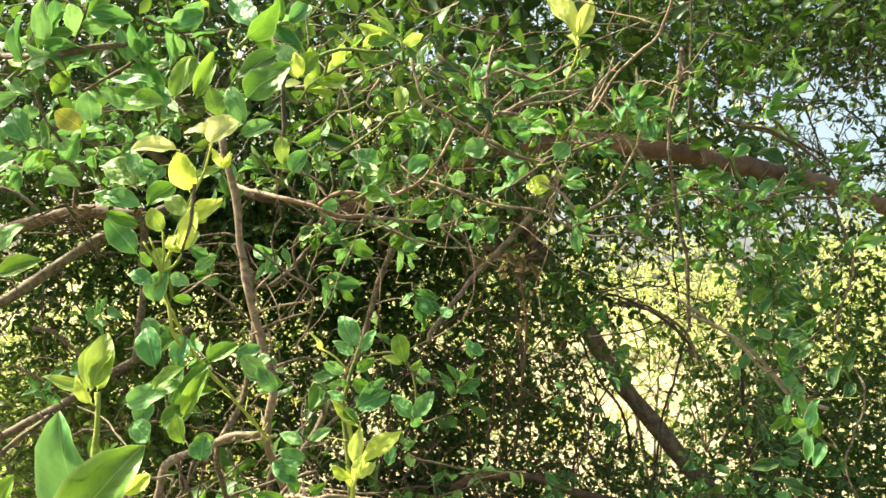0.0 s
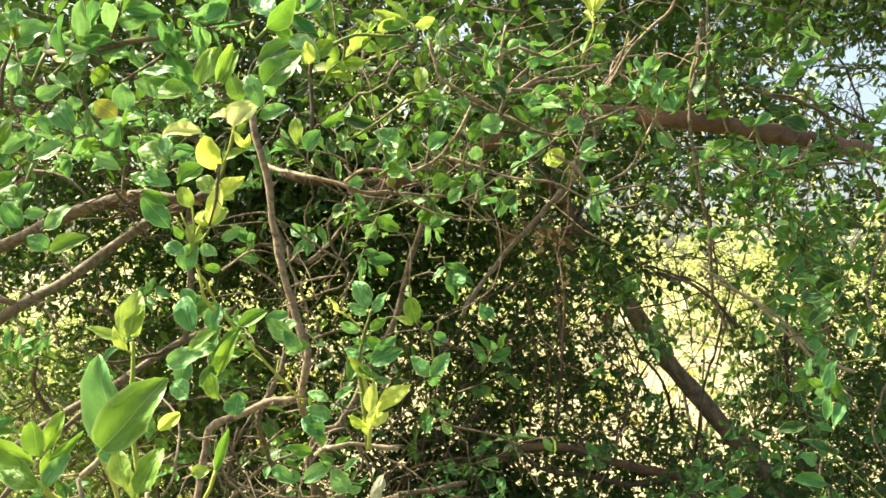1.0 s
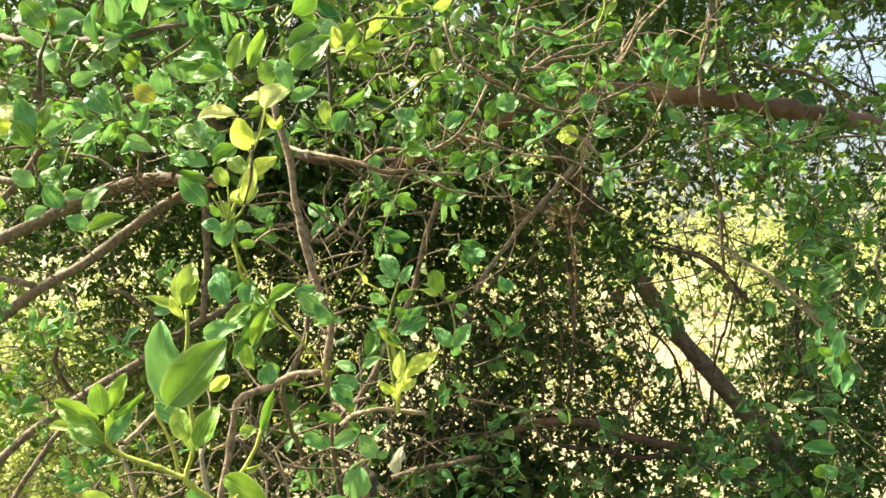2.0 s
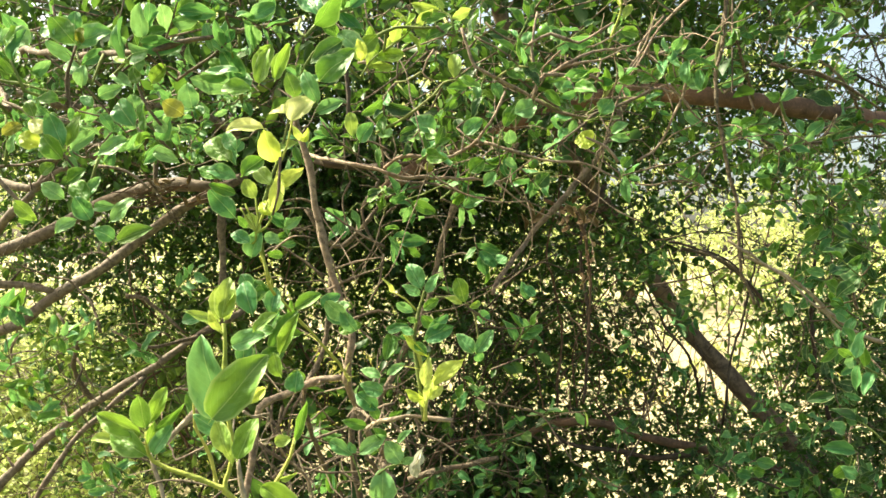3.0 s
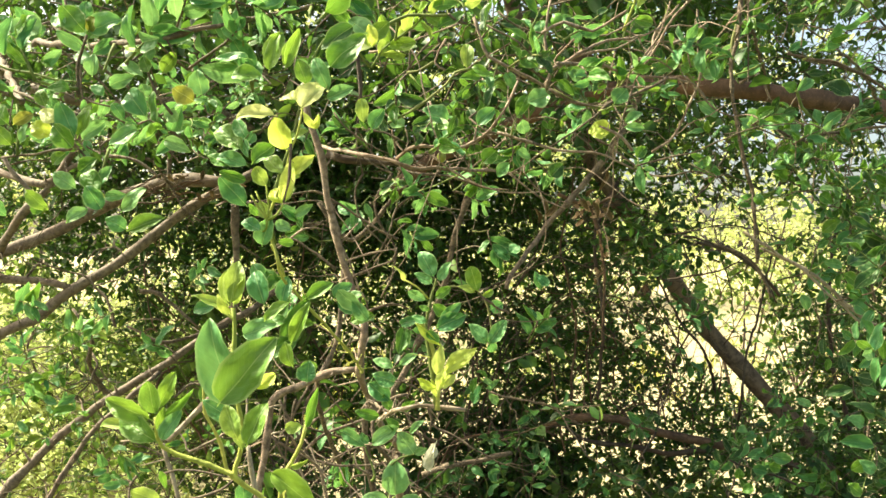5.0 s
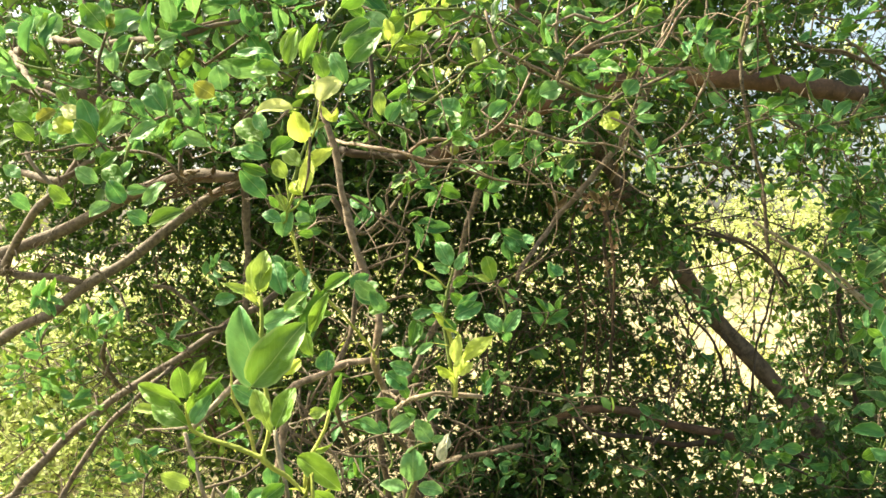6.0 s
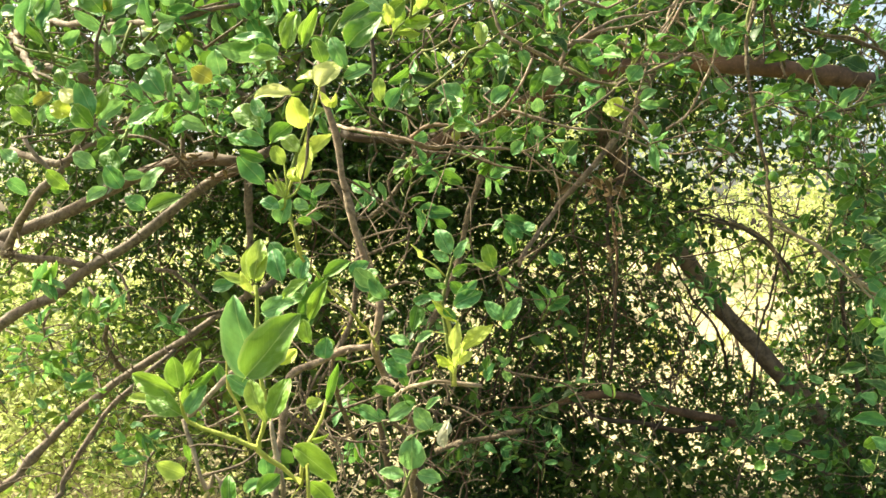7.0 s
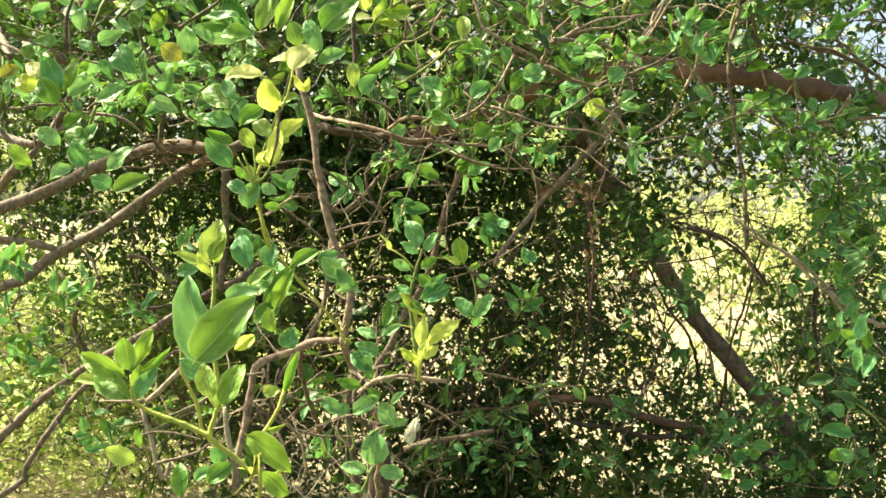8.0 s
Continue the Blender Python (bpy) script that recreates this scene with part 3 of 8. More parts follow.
# the trees
right_tree = thing("lemon_tree", (1.906, 4.000, 0.000), "lemon tree with a leaning brown trunk and dense dark green leaves", "tree", "lemon trees of the thicket")
stem("trunk", right_tree, TRUNK, 0.0479, 0.0263, (1.906, 4.000, -0.050), (1.858, 4.000, 0.278), (1.706, 4.000, 0.598), (1.506, 4.000, 0.819), (1.347, 4.000, 0.997), (1.187, 4.000, 1.183), (1.022, 4.000, 1.423), (0.873, 4.000, 1.649), (0.735, 4.000, 1.849), (0.560, 3.900, 2.099), (0.369, 3.800, 2.413), (0.236, 3.700, 2.733), (0.134, 3.600, 3.083), (0.158, 3.600, 3.514))
outer_tree = thing("lemon_tree", (2.900, 3.300, 0.000), "lemon tree with one long arching reddish limb", "tree", "lemon trees of the thicket")
stem("limb", outer_tree, DARK_RED, 0.0309, 0.0208, (2.900, 3.300, -0.050), (2.850, 3.250, 0.700), (2.600, 3.100, 1.400), (2.018, 2.900, 1.820), (1.585, 2.600, 1.868), (1.249, 2.300, 1.872), (1.021, 2.100, 1.860), (0.766, 2.000, 1.874), (0.653, 2.000, 1.885), (0.553, 2.100, 1.916), (0.407, 2.300, 1.930), (0.217, 2.400, 1.877), (0.110, 2.500, 1.838), (-0.040, 2.500, 1.776), (-0.156, 2.500, 1.685))
stem("limb", right_tree, BARK_RED, 0.0240, 0.0152, (1.826, 4.000, 0.332), (1.492, 3.700, 0.579), (1.236, 3.600, 0.664), (1.068, 3.600, 0.700), (0.877, 3.600, 0.741), (0.733, 3.600, 0.791), (0.589, 3.600, 0.801), (0.488, 3.650, 0.779), (0.407, 3.800, 0.693))
stem("limb", right_tree, BARK, 0.0132, 0.0072, (1.140, 3.600, 0.669), (0.949, 3.600, 0.645), (0.805, 3.600, 0.676), (0.661, 3.600, 0.688), (0.565, 3.600, 0.712), (0.493, 3.600, 0.772))
stem("limb", right_tree, BARK, 0.0065, 0.0042, (1.313, 3.900, 0.594), (1.243, 3.600, 0.856), (1.265, 3.600, 1.047), (1.325, 3.600, 1.263), (1.380, 3.600, 1.502))
stem("limb", right_tree, BARK, 0.0080, 0.0047, (1.267, 4.000, 0.837), (1.092, 3.600, 1.071), (0.984, 3.600, 1.215), (0.852, 3.500, 1.432))
stem("limb", right_tree, BARK, 0.0106, 0.0080, (1.879, 4.000, 0.278), (1.906, 4.000, 0.598), (1.812, 4.000, 0.970), (1.799, 4.000, 1.343), (1.852, 4.000, 1.795))
stem("limb", right_tree, BARK, 0.0101, 0.0057, (0.774, 3.800, 1.831), (0.661, 3.600, 1.670), (0.608, 3.500, 1.526), (0.624, 3.400, 1.231), (0.602, 3.400, 0.914))
left_tree = thing("lemon_tree", (-2.300, 3.200, 0.000), "lemon tree with forked grey-brown limbs and dense dark green leaves", "tree", "lemon trees of the thicket")
stem("trunk", left_tree, BARK, 0.085, 0.06, (-2.3, 3.2, -0.05), (-2.25, 3.15, 0.35), (-2.1, 3.1, 0.75))
stem("limb", left_tree, LIMB, 0.0212, 0.0157, (-2.100, 3.100, 0.750), (-1.800, 3.000, 1.050), (-1.513, 2.900, 1.232), (-1.416, 2.900, 1.270), (-1.281, 2.900, 1.377), (-1.127, 2.900, 1.463), (-0.934, 2.900, 1.614), (-0.818, 2.900, 1.691), (-0.722, 2.900, 1.737), (-0.656, 2.950, 1.785))
stem("limb", left_tree, LIMB, 0.0240, 0.0212, (-2.250, 3.150, 0.350), (-2.150, 3.100, 1.100), (-1.685, 3.000, 1.442), (-1.565, 3.000, 1.508), (-1.365, 3.000, 1.586), (-1.166, 3.000, 1.692), (-0.950, 2.950, 1.753), (-0.741, 2.900, 1.737))
stem("limb", left_tree, LIMB, 0.0190, 0.0120, (-2.250, 3.150, 0.300), (-1.809, 3.300, 0.492), (-1.721, 3.300, 0.576), (-1.502, 3.300, 0.795), (-1.282, 3.300, 0.953), (-1.085, 3.300, 1.074), (-0.887, 3.300, 1.217), (-0.767, 3.350, 1.279), (-0.685, 3.500, 1.363))
stem("limb", left_tree, LIMB, 0.0130, 0.0090, (-2.280, 3.180, 0.100), (-1.605, 3.200, 0.438), (-1.510, 3.200, 0.570), (-1.350, 3.200, 0.810), (-1.190, 3.200, 0.959), (-1.118, 3.300, 1.041))
stem("limb", left_tree, LIMB, 0.0180, 0.0125, (-2.150, 3.100, 1.100), (-1.725, 3.000, 1.442), (-1.513, 2.900, 1.411), (-1.397, 2.900, 1.405), (-1.281, 2.900, 1.380))
stem("limb", left_tree, LIMB, 0.0212, 0.0108, (-2.150, 3.100, 1.100), (-2.000, 3.000, 1.700), (-1.628, 2.900, 1.791), (-1.461, 2.800, 1.763), (-1.283, 2.700, 1.721), (-1.193, 2.700, 1.771), (-1.049, 2.700, 1.834))
stem("limb", left_tree, LIMB, 0.0154, 0.0072, (-1.571, 2.900, 1.425), (-1.461, 2.800, 1.539), (-1.337, 2.700, 1.646), (-1.238, 2.700, 1.744), (-1.139, 2.700, 1.969), (-1.103, 2.700, 2.184))
stem("limb", left_tree, LIMB, 0.0164, 0.0122, (-2.000, 3.000, 1.700), (-1.425, 2.600, 2.055), (-1.304, 2.500, 2.012), (-1.108, 2.400, 1.953), (-0.980, 2.400, 1.923), (-0.741, 2.400, 1.930), (-0.613, 2.400, 1.888), (-0.561, 2.450, 1.857))
stem("limb", left_tree, BARK, 0.0160, 0.0090, (-0.447, 3.000, 1.857), (-0.355, 2.900, 1.822), (-0.259, 2.900, 1.811), (-0.119, 2.800, 1.809), (0.029, 2.700, 1.843))
stem("limb", left_tree, LIMB, 0.0145, 0.0116, (-0.731, 2.900, 1.724), (-0.722, 2.900, 1.579), (-0.720, 2.900, 1.444), (-0.731, 2.900, 1.270))
stem("limb", left_tree, LIMB, 0.0112, 0.0075, (-0.818, 2.800, 2.210), (-0.836, 2.800, 2.117), (-0.846, 2.800, 2.005), (-0.902, 2.800, 1.874), (-0.920, 2.800, 1.707))
stem("twig", left_tree, TWIG, 0.0078, 0.0035, (-0.941, 2.600, 1.384), (-0.881, 2.600, 1.372), (-0.820, 2.600, 1.325), (-0.759, 2.600, 1.273))
stem("twig", left_tree, TWIG, 0.0087, 0.0035, (-0.751, 2.900, 1.251), (-0.816, 2.700, 1.229), (-0.881, 2.600, 1.230), (-0.976, 2.600, 1.277))
stem("twig", left_tree, TWIG, 0.0106, 0.0047, (-1.286, 3.200, 0.970), (-1.223, 2.900, 1.116), (-1.172, 2.800, 1.222), (-1.237, 2.800, 1.316))

# middle tree
middle_tree = thing("lemon_tree", (-0.050, 1.900, 0.000), "lemon tree with slender upright stems and tangled bare twigs", "tree", "lemon trees of the thicket")
stem("trunk", middle_tree, BARK, 0.035, 0.02, (-0.05, 1.9, -0.05), (-0.07, 1.8, 0.4), (-0.09, 1.65, 0.8), (-0.085, 1.55, 1.1))
stem("stem", middle_tree, STEM, 0.0061, 0.0040, (-0.090, 1.600, 0.900), (-0.073, 1.300, 1.189), (-0.083, 1.200, 1.245), (-0.103, 1.150, 1.302), (-0.111, 1.100, 1.347), (-0.103, 1.080, 1.386), (-0.102, 1.080, 1.414), (-0.114, 1.080, 1.450), (-0.128, 1.080, 1.490), (-0.138, 1.080, 1.529), (-0.148, 1.080, 1.573), (-0.160, 1.080, 1.629), (-0.172, 1.080, 1.673), (-0.175, 1.080, 1.731))
stem("stem", middle_tree, TWIG, 0.0043, 0.0035, (-0.200, 1.600, 1.100), (-0.198, 1.300, 1.285), (-0.176, 1.300, 1.337), (-0.161, 1.300, 1.397), (-0.154, 1.300, 1.449), (-0.156, 1.300, 1.475))
stem("stem", middle_tree, STEM, 0.0044, 0.0048, (-0.111, 1.100, 1.349), (-0.142, 1.100, 1.347), (-0.179, 1.100, 1.334), (-0.212, 1.100, 1.318), (-0.228, 1.100, 1.296), (-0.231, 1.100, 1.245), (-0.241, 1.100, 1.193), (-0.244, 1.100, 1.142))
stem("stem", middle_tree, TWIG, 0.0066, 0.0060, (-0.070, 1.850, 0.500), (-0.158, 1.650, 1.139), (-0.103, 1.650, 1.227), (-0.048, 1.650, 1.331), (-0.010, 1.650, 1.413), (0.009, 1.650, 1.490), (0.020, 1.650, 1.534), (0.035, 1.650, 1.583), (0.048, 1.650, 1.642), (0.056, 1.650, 1.710))
stem("limb", middle_tree, LIMB, 0.0052, 0.0092, (0.148, 2.080, 1.412), (0.162, 2.100, 1.446), (0.250, 2.200, 1.553), (0.316, 2.200, 1.630), (0.382, 2.200, 1.706), (0.448, 2.200, 1.794), (0.506, 2.200, 1.911))
stem("stem", middle_tree, TWIG, 0.0057, 0.0034, (-0.253, 1.700, 1.603), (-0.197, 1.700, 1.524), (-0.140, 1.700, 1.569), (-0.072, 1.700, 1.659))
stem("limb", middle_tree, STEM, 0.0028, 0.0019, (-0.179, 1.200, 1.654), (-0.118, 1.080, 1.629), (-0.066, 1.050, 1.616), (-0.045, 1.050, 1.608), (0.004, 1.100, 1.611), (0.053, 1.200, 1.618), (0.118, 1.300, 1.622))
stem("twig", middle_tree, STEM, 0.0024, 0.0014, (-0.059, 1.050, 1.618), (-0.033, 1.020, 1.630), (0.011, 1.020, 1.626), (0.038, 1.020, 1.636), (0.064, 1.000, 1.657), (0.089, 1.000, 1.704))
stem("twig", middle_tree, STEM, 0.0019, 0.0022, (0.038, 1.050, 1.794), (0.046, 1.050, 1.770), (0.054, 1.050, 1.747), (0.085, 1.050, 1.730), (0.105, 1.050, 1.717), (0.129, 1.050, 1.706))
stem("twig", middle_tree, STEM, 0.0023, 0.0014, (0.122, 1.000, 1.696), (0.126, 1.000, 1.720), (0.121, 1.000, 1.753), (0.127, 1.000, 1.800))
stem("twig", middle_tree, STEM, 0.0021, 0.0012, (0.122, 1.000, 1.714), (0.151, 1.050, 1.738), (0.202, 1.100, 1.773), (0.276, 1.200, 1.808), (0.338, 1.250, 1.835), (0.403, 1.300, 1.845))
stem("twig", middle_tree, STEM, 0.0021, 0.0016, (0.134, 1.000, 1.724), (0.202, 1.100, 1.746), (0.260, 1.200, 1.752), (0.329, 1.250, 1.759), (0.386, 1.300, 1.756), (0.403, 1.300, 1.730))
stem("twig", middle_tree, STEM, 0.0028, 0.0015, (0.268, 1.200, 1.755), (0.297, 1.220, 1.789), (0.313, 1.250, 1.825), (0.346, 1.250, 1.867))
stem("twig", middle_tree, STEM, 0.0022, 0.0012, (0.324, 1.200, 1.796), (0.371, 1.250, 1.825), (0.392, 1.250, 1.842))
stem("twig", middle_tree, STEM, 0.0022, 0.0012, (0.067, 1.050, 1.649), (0.102, 1.050, 1.640), (0.137, 1.050, 1.629), (0.172, 1.050, 1.625), (0.203, 1.050, 1.621), (0.235, 1.050, 1.605))
stem("twig", middle_tree, STEM, 0.0020, 0.0012, (0.217, 0.970, 1.617), (0.204, 0.970, 1.633), (0.188, 0.970, 1.641), (0.178, 0.970, 1.645))
stem("twig", middle_tree, STEM, 0.0023, 0.0012, (0.117, 1.000, 1.760), (0.144, 1.000, 1.773), (0.177, 1.000, 1.763), (0.217, 1.000, 1.787))
stem("twig", middle_tree, TWIG, 0.0023, 0.0011, (0.136, 1.100, 1.713), (0.165, 1.100, 1.698), (0.202, 1.100, 1.690), (0.239, 1.100, 1.692))
stem("twig", middle_tree, TWIG, 0.0037, 0.0015, (-0.100, 1.600, 1.650), (-0.132, 1.600, 1.597), (-0.119, 1.600, 1.549), (-0.095, 1.600, 1.512), (-0.100, 1.600, 1.458), (-0.121, 1.600, 1.416))
stem("twig", middle_tree, TWIG, 0.0031, 0.0014, (-0.180, 1.500, 1.451), (-0.134, 1.500, 1.471), (-0.094, 1.500, 1.486), (-0.084, 1.500, 1.511))
stem("twig", middle_tree, TWIG, 0.0031, 0.0014, (-0.139, 1.500, 1.396), (-0.094, 1.500, 1.411), (-0.064, 1.500, 1.401))
stem("twig", middle_tree, TWIG, 0.0023, 0.0007, (-0.100, 1.120, 1.307), (-0.056, 0.900, 1.332), (-0.029, 0.800, 1.356), (0.003, 0.780, 1.358), (0.022, 0.780, 1.357))
stem("twig", middle_tree, TWIG, 0.0039, 0.0018, (-0.283, 1.500, 1.112), (-0.224, 1.500, 1.172), (-0.164, 1.500, 1.200), (-0.124, 1.500, 1.217))
stem("twig", middle_tree, TWIG, 0.0033, 0.0014, (-0.292, 1.400, 1.203), (-0.255, 1.400, 1.175), (-0.209, 1.400, 1.156), (-0.143, 1.400, 1.149), (-0.088, 1.400, 1.156))
stem("twig", middle_tree, TWIG, 0.0031, 0.0014, (-0.194, 1.500, 1.471), (-0.244, 1.500, 1.511), (-0.273, 1.500, 1.526), (-0.303, 1.500, 1.511))
stem("twig", middle_tree, TWIG, 0.0027, 0.0012, (-0.073, 1.300, 1.631), (-0.038, 1.300, 1.622), (0.005, 1.300, 1.618), (0.057, 1.300, 1.603), (0.100, 1.300, 1.596))
stem("twig", middle_tree, TWIG, 0.0027, 0.0012, (-0.003, 1.300, 1.631), (-0.021, 1.300, 1.613), (-0.034, 1.300, 1.612), (-0.073, 1.300, 1.596))
stem("twig", middle_tree, TWIG, 0.0026, 0.0014, (-0.246, 1.400, 1.259), (-0.259, 1.400, 1.198), (-0.265, 1.400, 1.138))
stem("twig", middle_tree, TWIG, 0.0026, 0.0014, (-0.265, 1.400, 1.268), (-0.263, 1.400, 1.221), (-0.246, 1.400, 1.175))
stem("twig", middle_tree, TWIG, 0.0026, 0.0014, (-0.223, 1.400, 1.287), (-0.254, 1.400, 1.226), (-0.292, 1.400, 1.166))
stem("twig", middle_tree, TWIG, 0.0026, 0.0014, (-0.209, 1.400, 1.291), (-0.232, 1.400, 1.247), (-0.237, 1.400, 1.203))
stem("twig", middle_tree, TWIG, 0.0026, 0.0014, (-0.274, 1.400, 1.259), (-0.240, 1.400, 1.194), (-0.209, 1.400, 1.128))
stem("twig", middle_tree, TWIG, 0.0026, 0.0014, (-0.255, 1.400, 1.184), (-0.216, 1.400, 1.221), (-0.171, 1.400, 1.259))
stem("twig", middle_tree, TWIG, 0.0026, 0.0014, (-0.292, 1.400, 1.221), (-0.270, 1.400, 1.170), (-0.227, 1.400, 1.119))
stem("twig", middle_tree, TWIG, 0.0116, 0.0077, (-0.085, 2.900, 0.740), (0.031, 2.900, 0.778), (0.127, 2.900, 0.794), (0.224, 2.900, 0.817))

# hanging twigs at the right
leaf(outer_tree, "mint", (0.5381, 1.4575, 1.7215), (0.5199, 1.4573, 1.7460), 0.0283, 0)
leaf(outer_tree, "mint", (0.5773, 1.4766, 1.7151), (0.5722, 1.4704, 1.7524), 0.0382, 0)
leaf(outer_tree, "mint", (0.5090, 1.4111, 1.7080), (0.4864, 1.4076, 1.7218), 0.0213, 10)
leaf(outer_tree, "olive", (0.5212, 1.4374, 1.7042), (0.5066, 1.4391, 1.7171), 0.0207, 0)
leaf(outer_tree, "mint", (0.6192, 1.4791, 1.6903), (0.5907, 1.4783, 1.7142), 0.0245, 8)
leaf(outer_tree, "mint", (0.6041, 1.4658, 1.7053), (0.6062, 1.4658, 1.7268), 0.0179, -5)
leaf(outer_tree, "green", (0.6014, 1.4245, 1.6927), (0.6324, 1.4218, 1.7146), 0.0277, 6)
leaf(outer_tree, "mint", (0.6277, 1.4262, 1.7135), (0.6253, 1.4291, 1.7425), 0.0174, 15)
leaf(outer_tree, "mint", (0.6307, 1.4159, 1.7090), (0.6625, 1.4177, 1.7324), 0.0214, -6)
leaf(outer_tree, "mint", (0.4213, 1.4175, 1.7536), (0.4560, 1.4177, 1.7286), 0.0255, 5)
leaf(outer_tree, "mint", (0.3466, 1.4437, 1.7845), (0.3755, 1.4406, 1.7720), 0.0239, -5)
leaf(outer_tree, "mint", (0.4530, 1.4942, 1.8111), (0.4863, 1.4865, 1.8159), 0.0290, 5)
leaf(outer_tree, "mint", (0.4486, 1.4161, 1.8229), (0.4977, 1.4191, 1.8484), 0.0214, 15)
leaf(outer_tree, "green", (0.4044, 1.4609, 1.8242), (0.3677, 1.4540, 1.8183), 0.0252, 5)
leaf(outer_tree, "green", (0.4175, 1.5087, 1.8348), (0.4075, 1.5121, 1.8609), 0.0260, -10)
leaf(outer_tree, "fresh", (0.3964, 1.4213, 1.8144), (0.4287, 1.4183, 1.8322), 0.0266, 6)
leaf(outer_tree, "green", (0.3970, 1.4235, 1.8140), (0.4089, 1.4193, 1.8015), 0.0225, 10)
leaf(outer_tree, "mint", (0.5050, 1.4721, 1.8027), (0.5450, 1.4661, 1.8220), 0.0180, 20)
leaf(outer_tree, "blue", (0.5989, 1.4797, 1.8502), (0.6301, 1.4723, 1.8656), 0.0160, -10)
leaf(outer_tree, "mint", (0.5907, 1.4271, 1.7711), (0.6218, 1.4289, 1.7938), 0.0195, 10)
leaf(outer_tree, "green", (0.6001, 1.4501, 1.7736), (0.5788, 1.4471, 1.7887), 0.0240, 0)
leaf(outer_tree, "deep", (0.7031, 1.4696, 1.7681), (0.6673, 1.4673, 1.7974), 0.0328, 5)
leaf(outer_tree, "mint", (0.7317, 1.4485, 1.4696), (0.7061, 1.4408, 1.4959), 0.0396, 5)
leaf(outer_tree, "mint", (0.7078, 1.4826, 1.5040), (0.7302, 1.4862, 1.5306), 0.0245, -8)
leaf(outer_tree, "fresh", (0.6680, 1.5076, 1.5349), (0.6939, 1.5076, 1.5547), 0.0228, 5)
leaf(outer_tree, "mint", (0.6425, 1.4456, 1.4850), (0.6751, 1.4420, 1.4780), 0.0177, 20)
leaf(outer_tree, "mint", (0.6186, 1.4790, 1.4279), (0.6332, 1.4791, 1.4010), 0.0202, 0)
leaf(outer_tree, "blue", (0.7195, 1.4214, 1.1756), (0.6645, 1.4162, 1.1885), 0.0245, 10)
leaf(outer_tree, "mint", (0.7322, 1.4463, 1.2185), (0.7122, 1.4445, 1.2363), 0.0250, -5)
leaf(outer_tree, "deep", (0.7154, 1.4910, 1.2601), (0.6710, 1.4890, 1.2558), 0.0214, 10)
leaf(outer_tree, "deep", (0.7129, 1.4128, 1.2863), (0.6905, 1.4147, 1.2956), 0.0234, 0)
leaf(outer_tree, "green", (0.7079, 1.4530, 1.4465), (0.6832, 1.4512, 1.4643), 0.0251, 8)
leaf(outer_tree, "blue", (0.7119, 1.4322, 1.3993), (0.6822, 1.4293, 1.4188), 0.0268, -6)
leaf(outer_tree, "green", (0.6636, 1.4488, 1.5824), (0.6412, 1.4501, 1.6001), 0.0229, 4)
leaf(outer_tree, "blue", (0.6977, 1.4203, 1.6086), (0.6728, 1.4189, 1.6258), 0.0245, -8)
leaf(outer_tree, "green", (0.5768, 1.4278, 1.6202), (0.5563, 1.4282, 1.6395), 0.0205, 10)
leaf(outer_tree, "mint", (0.6971, 1.4137, 1.2115), (0.6716, 1.4090, 1.2258), 0.0244, 8)
leaf(outer_tree, "green", (0.7165, 1.4444, 1.1474), (0.6952, 1.4441, 1.1282), 0.0249, -6)
leaf(outer_tree, "mint", (0.7162, 1.4152, 1.1353), (0.6935, 1.4127, 1.1531), 0.0224, 0)
leaf(outer_tree, "green", (0.7001, 1.4309, 1.0931), (0.6791, 1.4263, 1.1117), 0.0226, 10)
stem("twig", outer_tree, TWIG, 0.00294, 0.00196, (0.6155, 1.4700, 1.6901), (0.5748, 1.4700, 1.7142), (0.5427, 1.4700, 1.7224), (0.5163, 1.4700, 1.7130))
stem("twig", outer_tree, GREENWOOD, 0.00294, 0.00196, (0.7399, 1.4700, 1.7315), (0.6855, 1.4700, 1.7147), (0.6447, 1.4700, 1.6995), (0.6155, 1.4700, 1.6901), (0.5766, 1.4700, 1.6887))
stem("twig", outer_tree, TWIG, 0.00294, 0.00196, (0.5110, 1.4700, 1.7914), (0.5306, 1.4700, 1.8068), (0.5529, 1.4700, 1.7928), (0.5692, 1.4700, 1.7534))
stem("twig", outer_tree, GREENWOOD, 0.00294, 0.00196, (0.4069, 1.4700, 1.8243), (0.4262, 1.4700, 1.8024), (0.4426, 1.4700, 1.7630))
stem("twig", outer_tree, TWIG, 0.00294, 0.00196, (0.7450, 1.4700, 1.4163), (0.7384, 1.4700, 1.4458), (0.7424, 1.4700, 1.4693))
stem("twig", outer_tree, GREENWOOD, 0.00294, 0.00196, (0.6082, 1.4700, 1.7793), (0.6207, 1.4700, 1.7507), (0.6448, 1.4700, 1.7230))
stem("twig", outer_tree, TWIG, 0.00294, 0.00196, (0.5950, 1.4700, 1.8450), (0.6454, 1.4700, 1.8325), (0.7132, 1.4700, 1.8120), (0.7470, 1.4700, 1.7900))
stem("twig", outer_tree, TWIG, 0.00294, 0.00196, (0.7437, 1.4700, 1.1609), (0.7293, 1.4700, 1.1806), (0.7372, 1.4700, 1.2140))
stem("twig", outer_tree, DRY_CANE, 0.00250, 0.00399, (0.5582, 1.5000, 1.5088), (0.5969, 1.5000, 1.4913), (0.6434, 1.5000, 1.4668), (0.6760, 1.5000, 1.4405), (0.7036, 1.5000, 1.4132), (0.7519, 1.5000, 1.3757), (0.8043, 1.5000, 1.3543))
